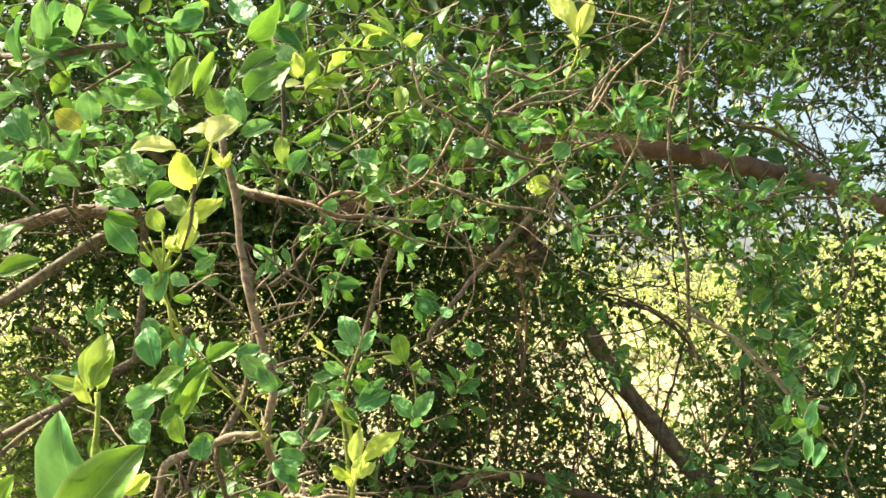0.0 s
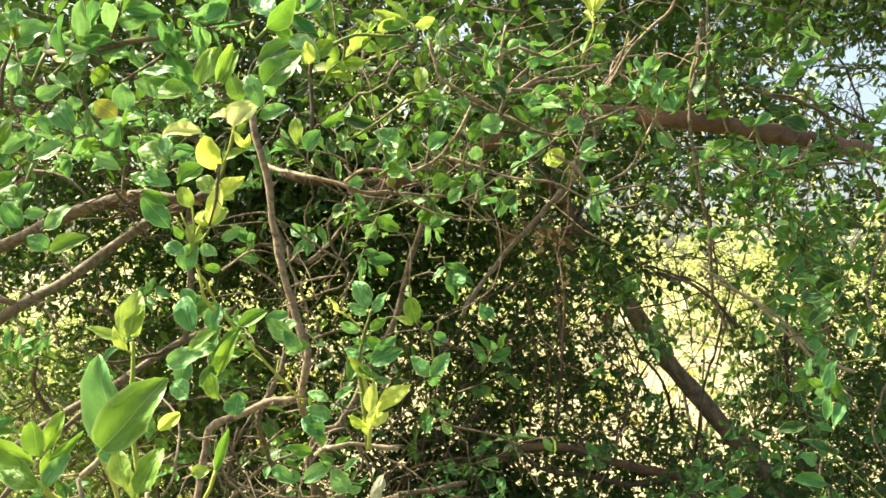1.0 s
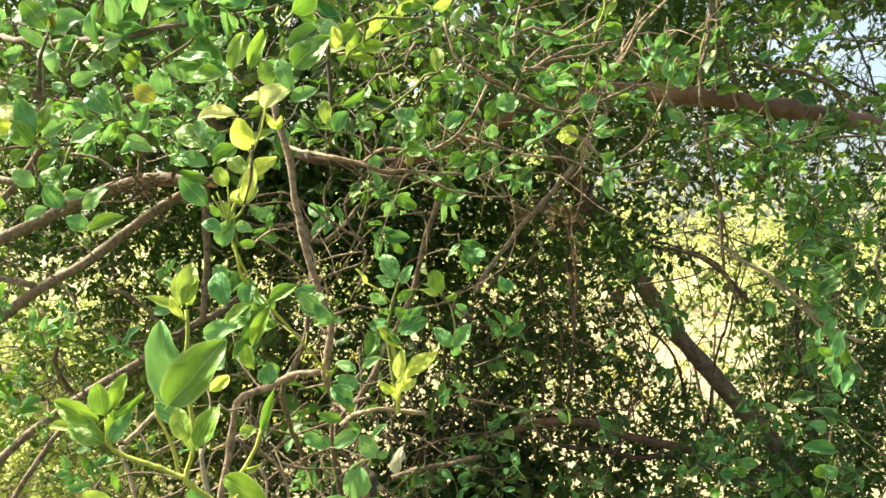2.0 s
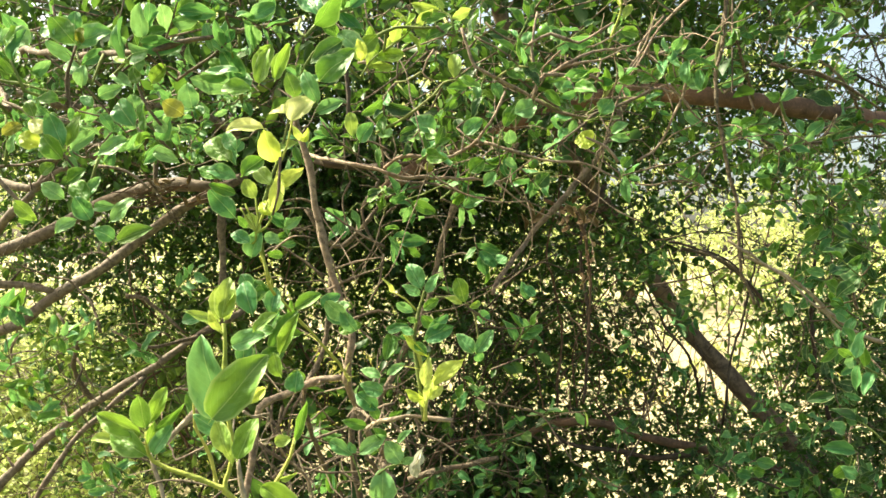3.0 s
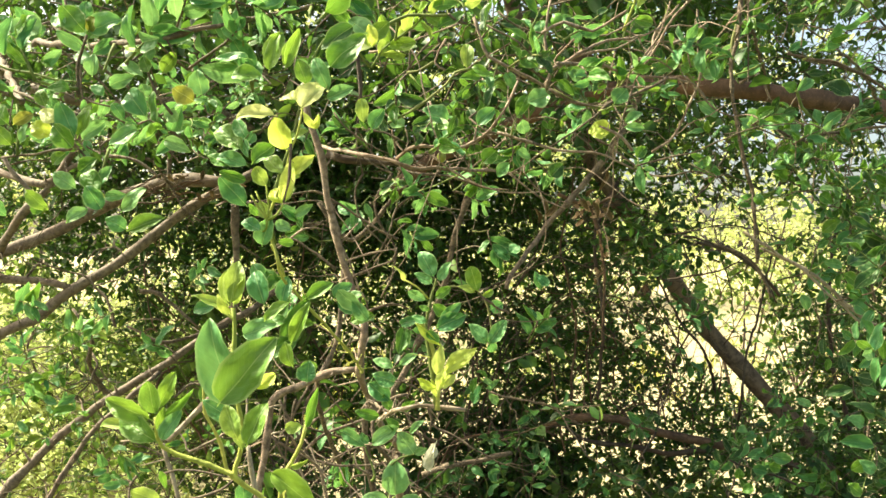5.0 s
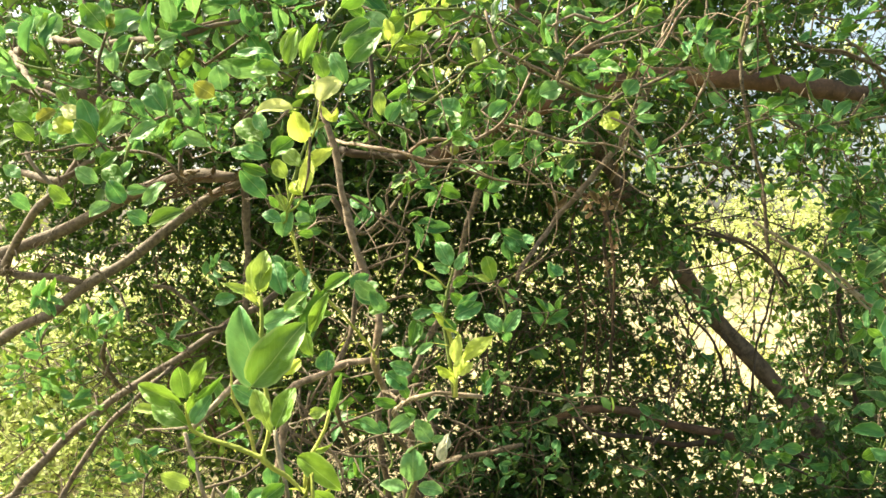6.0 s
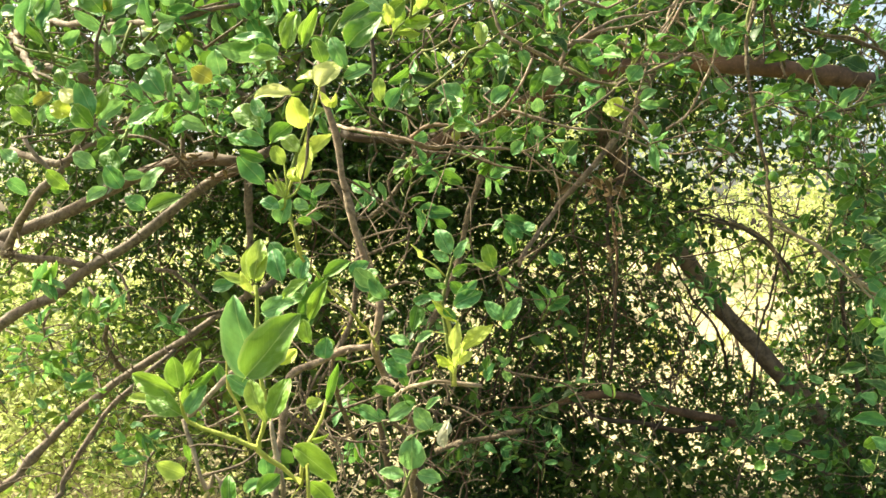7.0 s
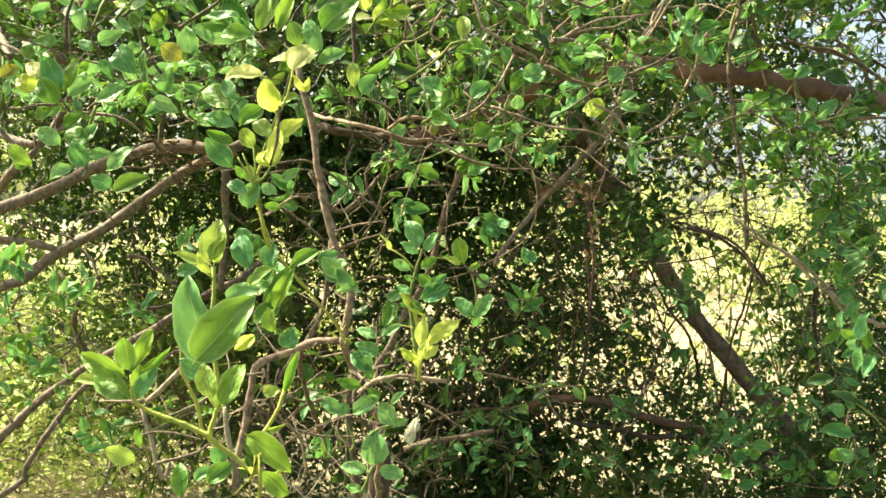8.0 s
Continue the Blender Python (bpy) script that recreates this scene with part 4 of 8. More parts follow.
stem("twig", right_tree, BARK, 0.00519, 0.00519, (0.7633, 2.6000, 1.5306), (0.8405, 2.6000, 1.5125), (0.8987, 2.6000, 1.4825), (0.9688, 2.6000, 1.4265), (1.0198, 2.6000, 1.3672))
stem("twig", right_tree, GREENWOOD, 0.00375, 0.00282, (0.4951, 1.4100, 1.9296), (0.4912, 1.4100, 1.8922), (0.4777, 1.4100, 1.8426), (0.4803, 1.4100, 1.8078))
leaf(right_tree, "blue", (0.9658, 2.7497, 0.8330), (1.0507, 2.7527, 0.8520), 0.0376, -18)
leaf(right_tree, "blue", (0.9243, 2.7895, 0.8181), (0.9643, 2.7925, 0.8396), 0.0361, 3)
leaf(right_tree, "blue", (1.0046, 2.6359, 0.8668), (1.0731, 2.6374, 0.8538), 0.0398, 14)
leaf(right_tree, "green", (0.8989, 2.6080, 0.8374), (0.8934, 2.6074, 0.8044), 0.0319, 5)
leaf(right_tree, "blue", (1.0755, 2.7997, 0.7663), (1.0948, 2.7977, 0.7312), 0.0342, -17)
leaf(right_tree, "green", (1.1251, 2.7855, 0.7511), (1.1518, 2.7881, 0.7243), 0.0340, -1)
leaf(right_tree, "blue", (1.1469, 2.7279, 0.7425), (1.1733, 2.7226, 0.7293), 0.0294, 15)
leaf(right_tree, "blue", (0.9663, 2.7004, 0.8140), (1.0190, 2.6983, 0.8034), 0.0350, 4)
leaf(right_tree, "green", (1.0457, 2.6525, 0.8255), (1.0032, 2.6559, 0.8338), 0.0343, -8)
leaf(right_tree, "blue", (0.8646, 2.6898, 0.8172), (0.8325, 2.6892, 0.8355), 0.0329, -16)
leaf(right_tree, "green", (0.9588, 2.6557, 0.7720), (0.9247, 2.6590, 0.7499), 0.0325, 14)
leaf(right_tree, "blue", (1.0567, 2.7280, 0.7156), (1.0052, 2.7254, 0.7056), 0.0353, -5)
stem("twig", right_tree, BARK, 0.00458, 0.00275, (1.1922, 2.7500, 0.7088), (1.1199, 2.7500, 0.7532), (1.0565, 2.7500, 0.7792), (0.9839, 2.7500, 0.8016), (0.9113, 2.7500, 0.8277))
stem("twig", right_tree, BARK, 0.00458, 0.00275, (1.1384, 2.7500, 0.8008), (1.0840, 2.7500, 0.8194), (1.0478, 2.7500, 0.8398), (0.9659, 2.7500, 0.8329))
stem("twig", right_tree, TWIG, 0.0033, 0.0028, (0.492, 1.400, 1.939), (0.483, 1.400, 1.855), (0.473, 1.400, 1.790), (0.481, 1.400, 1.724), (0.495, 1.400, 1.650), (0.509, 1.400, 1.594), (0.512, 1.400, 1.538), (0.515, 1.400, 1.482))
stem("twig", right_tree, TWIG, 0.0021, 0.0032, (0.507, 1.600, 1.517), (0.549, 1.600, 1.501), (0.592, 1.600, 1.469), (0.613, 1.600, 1.416))
stem("twig", right_tree, TWIG, 0.0029, 0.0019, (0.614, 1.450, 1.829), (0.671, 1.450, 1.824), (0.720, 1.450, 1.800), (0.778, 1.450, 1.761))
stem("twig", right_tree, TWIG, 0.0029, 0.0019, (0.614, 1.450, 1.689), (0.662, 1.450, 1.704), (0.720, 1.450, 1.711), (0.787, 1.450, 1.718))

# near shrub
near_shrub = thing("lemon_shrub", (-0.120, 0.620, 0.000), "young lemon shrub with fresh lime and yellowed leaves", "shrub")
shoot_a = stem("shoot", near_shrub, SHOOT, 0.00176, 0.00117, (-0.120, 0.720, -0.030), (-0.100, 0.660, 0.600), (-0.085, 0.480, 1.100), (-0.0790, 0.4400, 1.3600), (-0.0836, 0.4400, 1.3668), (-0.0942, 0.4400, 1.3776), (-0.1064, 0.4400, 1.3863), (-0.1038, 0.4400, 1.3961), (-0.1022, 0.4400, 1.4069), (-0.1036, 0.4400, 1.4161), (-0.1059, 0.4400, 1.4315), (-0.1057, 0.4400, 1.4499), (-0.1061, 0.4400, 1.4606), (-0.1075, 0.4400, 1.4729), label="yellow-green young shoot")
shoot_b = stem("shoot", near_shrub, SHOOT, 0.00146, 0.00103, (-0.1064, 0.4400, 1.3863), (-0.1110, 0.4400, 1.3875), (-0.1279, 0.4400, 1.3953), (-0.1433, 0.4400, 1.4016), (-0.1463, 0.4400, 1.4087), (-0.1468, 0.4400, 1.4164), label="yellow-green young shoot")
stem("stem", near_shrub, DRY_CANE, 0.00168, 0.00138, (-0.0979, 0.4600, 1.3516), (-0.0993, 0.4600, 1.3725), (-0.1014, 0.4600, 1.3869), (-0.1032, 0.4600, 1.3972))
stem("stem", near_shrub, DRY_CANE, 0.00275, 0.00200, (-0.120, 0.720, 0.500), (-0.2058, 0.7500, 1.2126), (-0.2279, 0.7500, 1.2680), (-0.2398, 0.7500, 1.3047), (-0.2483, 0.7500, 1.3327))
stem("stem", near_shrub, DRY_CANE, 0.00256, 0.00186, (-0.2272, 0.7000, 1.3462), (-0.2090, 0.7000, 1.3658), (-0.1841, 0.7000, 1.3902), (-0.1709, 0.7000, 1.4022))
stem("twig", near_shrub, DRY_CANE, 0.00140, 0.00070, (-0.2272, 0.7000, 1.3481), (-0.2490, 0.7000, 1.3468), (-0.2665, 0.7000, 1.3459))
stem("twig", near_shrub, TWIG, 0.00117, 0.00070, (-0.2349, 0.7000, 1.3182), (-0.2203, 0.7000, 1.3215), (-0.1912, 0.7000, 1.3204), (-0.1768, 0.7000, 1.3179))
stem("twig", near_shrub, TWIG, 0.00140, 0.00080, (-0.1848, 0.6000, 1.3254), (-0.1689, 0.6000, 1.3295), (-0.1564, 0.6000, 1.3344), (-0.1438, 0.6000, 1.3439))
shoot_c = stem("shoot", near_shrub, CANE, 0.00121, 0.00061, (-0.1125, 0.4550, 1.3834), (-0.1146, 0.4550, 1.3881), (-0.1177, 0.4550, 1.3993), (-0.1223, 0.4550, 1.4088), (-0.1254, 0.4550, 1.4152), (-0.1265, 0.4550, 1.4295), (-0.1261, 0.4550, 1.4406), (-0.1238, 0.4550, 1.4485), label="yellow-green young shoot")
shoot_d = stem("shoot", near_shrub, CANE, 0.00150, 0.00100, (-0.0945, 0.5000, 1.3499), (-0.0933, 0.5000, 1.3673), (-0.0883, 0.5000, 1.3770), (-0.0819, 0.5000, 1.3888), (-0.0794, 0.5000, 1.4002), label="yellow-green young shoot")
leaf(shoot_a, "lime", (-0.1071, 0.4320, 1.4748), (-0.1093, 0.4295, 1.4935), 0.0068, -35)
leaf(shoot_a, "lime", (-0.1054, 0.4300, 1.4761), (-0.1016, 0.4248, 1.4958), 0.0117, 10)
leaf(shoot_a, "lime", (-0.1067, 0.4300, 1.4743), (-0.1216, 0.4232, 1.4824), 0.0056, 20)
leaf(shoot_a, "yellow", (-0.1043, 0.4260, 1.4709), (-0.1111, 0.4228, 1.4806), 0.0052, -20)
leaf(shoot_a, "lime", (-0.1052, 0.4340, 1.4747), (-0.0994, 0.4279, 1.4910), 0.0056, 50)
leaf(shoot_a, "mint", (-0.0978, 0.4000, 1.4292), (-0.1072, 0.3928, 1.4704), 0.0197, -4, 0)
leaf(shoot_a, "olive", (-0.0957, 0.3700, 1.4351), (-0.0711, 0.3668, 1.4650), 0.0197, 6, 0)
leaf(shoot_c, "yellow", (-0.0999, 0.4600, 1.4279), (-0.0895, 0.4630, 1.4358), 0.0073, 15)
leaf(shoot_a, "lime", (-0.0969, 0.4100, 1.4107), (-0.1043, 0.4116, 1.4280), 0.0100, 0)
leaf(shoot_a, "fresh", (-0.0924, 0.4100, 1.4078), (-0.0869, 0.4112, 1.4285), 0.0124, -12)
leaf(shoot_a, "mint", (-0.1079, 0.4400, 1.4155), (-0.1202, 0.4347, 1.4262), 0.0095, 10)
leaf(shoot_a, "lime", (-0.0975, 0.4200, 1.4034), (-0.1011, 0.4184, 1.4199), 0.0060, 40)
leaf(shoot_b, "olive", (-0.1442, 0.4300, 1.4190), (-0.1460, 0.4253, 1.4386), 0.0108, 0)
leaf(shoot_b, "fresh", (-0.1442, 0.4340, 1.4217), (-0.1333, 0.4281, 1.4414), 0.0084, 14)
leaf(shoot_b, "green", (-0.1418, 0.4340, 1.4168), (-0.1239, 0.4273, 1.4328), 0.0056, 35)
leaf(shoot_b, "fresh", (-0.1454, 0.4300, 1.4169), (-0.1680, 0.4246, 1.4284), 0.0111, -6)
leaf(shoot_b, "olive", (-0.1406, 0.4240, 1.4067), (-0.1625, 0.4271, 1.4196), 0.0128, 0)
leaf(shoot_b, "lime", (-0.1560, 0.4360, 1.4119), (-0.1776, 0.4379, 1.4154), 0.0053, 20)
leaf(shoot_b, "mint", (-0.1391, 0.4240, 1.4072), (-0.1308, 0.4257, 1.4226), 0.0082, 4)
leaf(shoot_b, "fresh", (-0.1443, 0.4320, 1.4111), (-0.1404, 0.4336, 1.4229), 0.0050, 40)
leaf(shoot_b, "lime", (-0.1639, 0.5000, 1.3544), (-0.1811, 0.4943, 1.3629), 0.0108, 8)
leaf(shoot_b, "green", (-0.1617, 0.5000, 1.3624), (-0.1637, 0.4957, 1.3739), 0.0043, 40)
leaf(shoot_a, "blue", (-0.1095, 0.4700, 1.3752), (-0.1076, 0.4695, 1.3612), 0.0101, -12)
leaf(shoot_a, "mint", (-0.1065, 0.4600, 1.3638), (-0.1203, 0.4608, 1.3572), 0.0066, 20)
leaf(shoot_a, "green", (-0.1103, 0.4500, 1.3584), (-0.0981, 0.4523, 1.3691), 0.0104, -5)
leaf(shoot_a, "green", (-0.1383, 0.5000, 1.3334), (-0.1402, 0.5026, 1.3529), 0.0097, 10)
leaf(shoot_d, "fresh", (-0.0947, 0.4700, 1.3807), (-0.0680, 0.4630, 1.3641), 0.0142, -12)
leaf(shoot_d, "fresh", (-0.0837, 0.4600, 1.3637), (-0.0683, 0.4593, 1.3498), 0.0112, 12)
leaf(shoot_d, "green", (-0.0775, 0.4900, 1.3990), (-0.0708, 0.4901, 1.4248), 0.0060, 22)
leaf(shoot_d, "lime", (-0.0789, 0.4900, 1.4017), (-0.0891, 0.4881, 1.4004), 0.0074, 12)
leaf(shoot_d, "yellow", (-0.0945, 0.5000, 1.3499), (-0.1020, 0.4941, 1.3557), 0.0029, 50)
leaf(shoot_d, "yellow", (-0.0928, 0.5000, 1.3478), (-0.0785, 0.4977, 1.3505), 0.0029, 50)
leaf(shoot_d, "lime", (-0.0890, 0.5000, 1.3756), (-0.0775, 0.4931, 1.3799), 0.0043, 40)

# column of leaves, part yellow
shoot_e = stem("shoot", middle_tree, CANE, 0.0018, 0.0009, (-0.1010, 1.0500, 1.3540), (-0.0910, 0.8600, 1.3950), (-0.1030, 0.8000, 1.4260), (-0.1270, 0.7800, 1.4540), (-0.1410, 0.7600, 1.4800), (-0.1318, 0.6633, 1.5088), label="knobbly yellow-green shoot")
leaf(shoot_e, "cream", (-0.1052, 0.6341, 1.6092), (-0.0918, 0.6306, 1.6326), 0.0201, -8)
leaf(shoot_e, "cream", (-0.1051, 0.6263, 1.6156), (-0.1202, 0.6287, 1.6218), 0.0099, 20)
leaf(shoot_e, "cream", (-0.1206, 0.6232, 1.6029), (-0.1510, 0.6212, 1.6080), 0.0121, 15)
leaf(shoot_e, "yellow", (-0.1174, 0.6446, 1.5794), (-0.1255, 0.6375, 1.6044), 0.0176, 6)
leaf(shoot_e, "yellow", (-0.1042, 0.6363, 1.6096), (-0.0956, 0.6357, 1.5954), 0.0055, 35)
leaf(shoot_e, "yellow", (-0.0934, 0.6240, 1.5932), (-0.0889, 0.6205, 1.6033), 0.0054, 30)
leaf(shoot_e, "mint", (-0.0840, 0.6399, 1.6239), (-0.0960, 0.6373, 1.6497), 0.0133, -6)
leaf(shoot_e, "olive", (-0.1011, 0.6404, 1.6286), (-0.1069, 0.6343, 1.6479), 0.0143, 10)
leaf(shoot_e, "green", (-0.1321, 0.6287, 1.6328), (-0.1530, 0.6220, 1.6368), 0.0140, 5)
leaf(shoot_e, "mint", (-0.1416, 0.6352, 1.6473), (-0.1752, 0.6382, 1.6533), 0.0100, 18)
leaf(shoot_e, "fresh", (-0.1290, 0.6372, 1.6375), (-0.1232, 0.6385, 1.6687), 0.0128, -8)
leaf(shoot_e, "fresh", (-0.1167, 0.6322, 1.6406), (-0.1061, 0.6332, 1.6697), 0.0091, 25)
leaf(shoot_e, "green", (-0.0538, 0.6254, 1.6647), (-0.0818, 0.6209, 1.6402), 0.0216, 8)
leaf(shoot_e, "deep", (-0.0645, 0.6392, 1.6750), (-0.0911, 0.6399, 1.6564), 0.0165, -10)
leaf(shoot_e, "yellow", (-0.0511, 0.6331, 1.6559), (-0.0512, 0.6262, 1.6704), 0.0091, 20)
leaf(shoot_e, "lime", (-0.0516, 0.6294, 1.6549), (-0.0605, 0.6239, 1.6614), 0.0072, 30)
leaf(shoot_e, "olive", (-0.1465, 0.6297, 1.5779), (-0.1693, 0.6315, 1.5988), 0.0172, 4)
leaf(shoot_e, "mint", (-0.1437, 0.6278, 1.5867), (-0.1546, 0.6304, 1.6036), 0.0113, -10)
leaf(shoot_e, "mint", (-0.1816, 0.6441, 1.6217), (-0.1842, 0.6368, 1.6400), 0.0167, 0)
leaf(shoot_e, "ochre", (-0.1836, 0.6321, 1.6151), (-0.1994, 0.6300, 1.6245), 0.0159, 0)
leaf(shoot_e, "lime", (-0.0565, 0.6236, 1.5969), (-0.0581, 0.6207, 1.6156), 0.0099, 8)
leaf(shoot_e, "blue", (-0.0535, 0.6448, 1.5958), (-0.0437, 0.6381, 1.6108), 0.0130, -6)
leaf(shoot_e, "mint", (-0.0868, 0.6373, 1.6178), (-0.0655, 0.6308, 1.6258), 0.0115, 14)
leaf(shoot_e, "green", (-0.1429, 0.6369, 1.5687), (-0.1275, 0.6396, 1.5859), 0.0151, -4)
leaf(shoot_e, "mint", (-0.1431, 0.6279, 1.5660), (-0.1622, 0.6200, 1.5757), 0.0126, 10)
leaf(shoot_e, "green", (-0.1550, 0.6250, 1.5655), (-0.1709, 0.6235, 1.5771), 0.0126, 20)
leaf(shoot_e, "green", (-0.1423, 0.6234, 1.5549), (-0.1615, 0.6164, 1.5617), 0.0090, -20)
leaf(shoot_e, "blue", (-0.1451, 0.6349, 1.5368), (-0.1662, 0.6380, 1.5582), 0.0169, 4)
leaf(shoot_e, "lime", (-0.1301, 0.6331, 1.5517), (-0.1388, 0.6299, 1.5662), 0.0123, -12)
leaf(shoot_e, "yellow", (-0.1126, 0.6383, 1.5611), (-0.0973, 0.6315, 1.5749), 0.0119, 8)
leaf(shoot_e, "yellow", (-0.1192, 0.6369, 1.5396), (-0.1116, 0.6310, 1.5686), 0.0114, 18)
leaf(shoot_e, "yellow", (-0.1193, 0.6376, 1.5388), (-0.1299, 0.6411, 1.5519), 0.0105, -10)
leaf(shoot_e, "blue", (-0.1322, 0.6243, 1.5175), (-0.1460, 0.6230, 1.5275), 0.0108, 12)
leaf(shoot_e, "mint", (-0.1350, 0.6376, 1.5070), (-0.1292, 0.6313, 1.5273), 0.0151, 2)
leaf(shoot_e, "mint", (-0.1249, 0.6294, 1.5232), (-0.1118, 0.6334, 1.5202), 0.0104, -12)
leaf(shoot_e, "green", (-0.1398, 0.6470, 1.5303), (-0.1472, 0.6404, 1.5389), 0.0074, 25)
leaf(shoot_e, "green", (-0.1244, 0.6399, 1.5109), (-0.1118, 0.6433, 1.5095), 0.0069, 30)
leaf(shoot_e, "mint", (-0.1091, 0.6287, 1.5291), (-0.0951, 0.6280, 1.5384), 0.0077, 25)
stem("twig", shoot_e, TWIG, 0.00124, 0.00083, (-0.1104, 0.6200, 1.5827), (-0.1101, 0.6200, 1.5699), (-0.1107, 0.6200, 1.5576), (-0.1138, 0.6200, 1.5466), (-0.1156, 0.6200, 1.5389))
stem("stalk", shoot_e, SHOOT, 0.00106, 0.00064, (-0.1312, 0.6370, 1.5275), (-0.1357, 0.6370, 1.5346), (-0.1428, 0.6370, 1.5452))
stem("stalk", shoot_e, SHOOT, 0.00106, 0.00064, (-0.1312, 0.6370, 1.5275), (-0.1337, 0.6370, 1.5361), (-0.1388, 0.6370, 1.5482))
stem("stalk", shoot_e, SHOOT, 0.00106, 0.00064, (-0.1312, 0.6370, 1.5275), (-0.1297, 0.6370, 1.5382), (-0.1309, 0.6370, 1.5525))
stem("stalk", shoot_e, SHOOT, 0.00106, 0.00064, (-0.1312, 0.6370, 1.5275), (-0.1239, 0.6370, 1.5316), (-0.1192, 0.6370, 1.5392))
stem("stalk", shoot_e, SHOOT, 0.00106, 0.00064, (-0.1312, 0.6370, 1.5275), (-0.1317, 0.6370, 1.5212), (-0.1348, 0.6370, 1.5184))
stem("stalk", shoot_e, CANE, 0.00134, 0.00077, (-0.1286, 0.7000, 1.4763), (-0.1225, 0.6400, 1.4911), (-0.1267, 0.6400, 1.5048), (-0.1319, 0.6400, 1.5176), (-0.1318, 0.6400, 1.5277), (-0.1241, 0.6400, 1.5439), (-0.1173, 0.6400, 1.5613), (-0.1149, 0.6400, 1.5788), (-0.1076, 0.6400, 1.5941), (-0.1039, 0.6400, 1.6093), (-0.1011, 0.6400, 1.6268))
shoot_k = stem("shoot", middle_tree, GREENWOOD, 0.0015, 0.0007, (-0.149, 0.750, 1.510), (-0.150, 0.740, 1.540), (-0.140, 0.740, 1.574), (-0.130, 0.740, 1.609), (-0.120, 0.740, 1.648), (-0.103, 0.740, 1.688), (-0.071, 0.740, 1.707), label="thin green shoot")
leaf(shoot_e, "green", (-0.143, 0.770, 1.480), (-0.160, 0.764, 1.470), 0.014, 21)
leaf(shoot_e, "green", (-0.145, 0.770, 1.470), (-0.171, 0.770, 1.485), 0.018, -3)
leaf(shoot_e, "green", (-0.135, 0.770, 1.460), (-0.157, 0.775, 1.439), 0.020, 21)
leaf(shoot_e, "green", (-0.140, 0.770, 1.439), (-0.170, 0.765, 1.442), 0.016, 20)
leaf(shoot_e, "green", (-0.145, 0.770, 1.419), (-0.122, 0.765, 1.460), 0.018, -5)
leaf(shoot_e, "green", (-0.115, 0.770, 1.439), (-0.147, 0.779, 1.428), 0.014, 22)
leaf(shoot_e, "green", (-0.094, 0.770, 1.454), (-0.073, 0.765, 1.465), 0.016, -20)
leaf(shoot_e, "green", (-0.084, 0.770, 1.439), (-0.063, 0.766, 1.447), 0.016, -15)
leaf(shoot_e, "green", (-0.125, 0.770, 1.460), (-0.100, 0.771, 1.475), 0.014, -1)
leaf(shoot_e, "green", (-0.156, 0.770, 1.408), (-0.134, 0.761, 1.425), 0.018, -13)
leaf(shoot_e, "green", (-0.130, 0.770, 1.398), (-0.115, 0.769, 1.398), 0.014, 10)
leaf(shoot_e, "blue", (-0.099, 0.770, 1.460), (-0.084, 0.770, 1.475), 0.014, -7)
leaf(shoot_e, "blue", (-0.161, 0.770, 1.470), (-0.172, 0.772, 1.493), 0.016, 25)
leaf(shoot_e, "blue", (-0.169, 0.770, 1.439), (-0.171, 0.772, 1.408), 0.018, 1)
leaf(shoot_e, "blue", (-0.074, 0.770, 1.447), (-0.093, 0.762, 1.460), 0.016, 10)
leaf(shoot_e, "blue", (-0.115, 0.770, 1.398), (-0.125, 0.772, 1.387), 0.016, 22)
leaf(shoot_e, "blue", (-0.155, 0.740, 1.455), (-0.167, 0.747, 1.487), 0.020, 0)
leaf(shoot_e, "blue", (-0.140, 0.740, 1.456), (-0.137, 0.744, 1.482), 0.015, 0)
leaf(shoot_e, "blue", (-0.196, 0.740, 1.455), (-0.219, 0.738, 1.453), 0.012, 0)
leaf(shoot_e, "blue", (-0.118, 0.740, 1.388), (-0.117, 0.738, 1.406), 0.018, 0)
leaf(shoot_e, "mint", (-0.170, 0.720, 1.431), (-0.141, 0.712, 1.443), 0.018, 0)
leaf(shoot_e, "mint", (-0.165, 0.720, 1.419), (-0.149, 0.714, 1.406), 0.017, 8)
leaf(shoot_e, "mint", (-0.069, 0.720, 1.453), (-0.088, 0.714, 1.470), 0.016, -24)
leaf(shoot_e, "mint", (-0.062, 0.720, 1.443), (-0.076, 0.717, 1.462), 0.013, -19)
leaf(shoot_e, "fresh", (-0.125, 0.700, 1.426), (-0.109, 0.688, 1.460), 0.013, 0)
leaf(shoot_e, "fresh", (-0.123, 0.700, 1.407), (-0.131, 0.695, 1.427), 0.014, -28)
leaf(shoot_e, "fresh", (-0.146, 0.700, 1.445), (-0.132, 0.697, 1.463), 0.013, -22)

# star shoot and sprigs
shoot_f = stem("shoot", middle_tree, CANE, 0.00216, 0.00130, (-0.0037, 0.6500, 1.3812), (-0.0036, 0.6500, 1.3897), (-0.0035, 0.6500, 1.4009), (-0.0020, 0.6500, 1.4142), (-0.0067, 0.6500, 1.4298), (-0.0133, 0.6500, 1.4432), (-0.0199, 0.6500, 1.4500), label="yellow-green young shoot")
stem("twig", middle_tree, DRY_CANE, 0.00198, 0.00154, (-0.0793, 1.0000, 1.3027), (-0.0448, 0.7500, 1.3608), (-0.0300, 0.6600, 1.3797), (-0.0182, 0.6600, 1.3823), (-0.0037, 0.6600, 1.3804), (0.0184, 0.6600, 1.3785), label="bare twig with a reddish broken end")
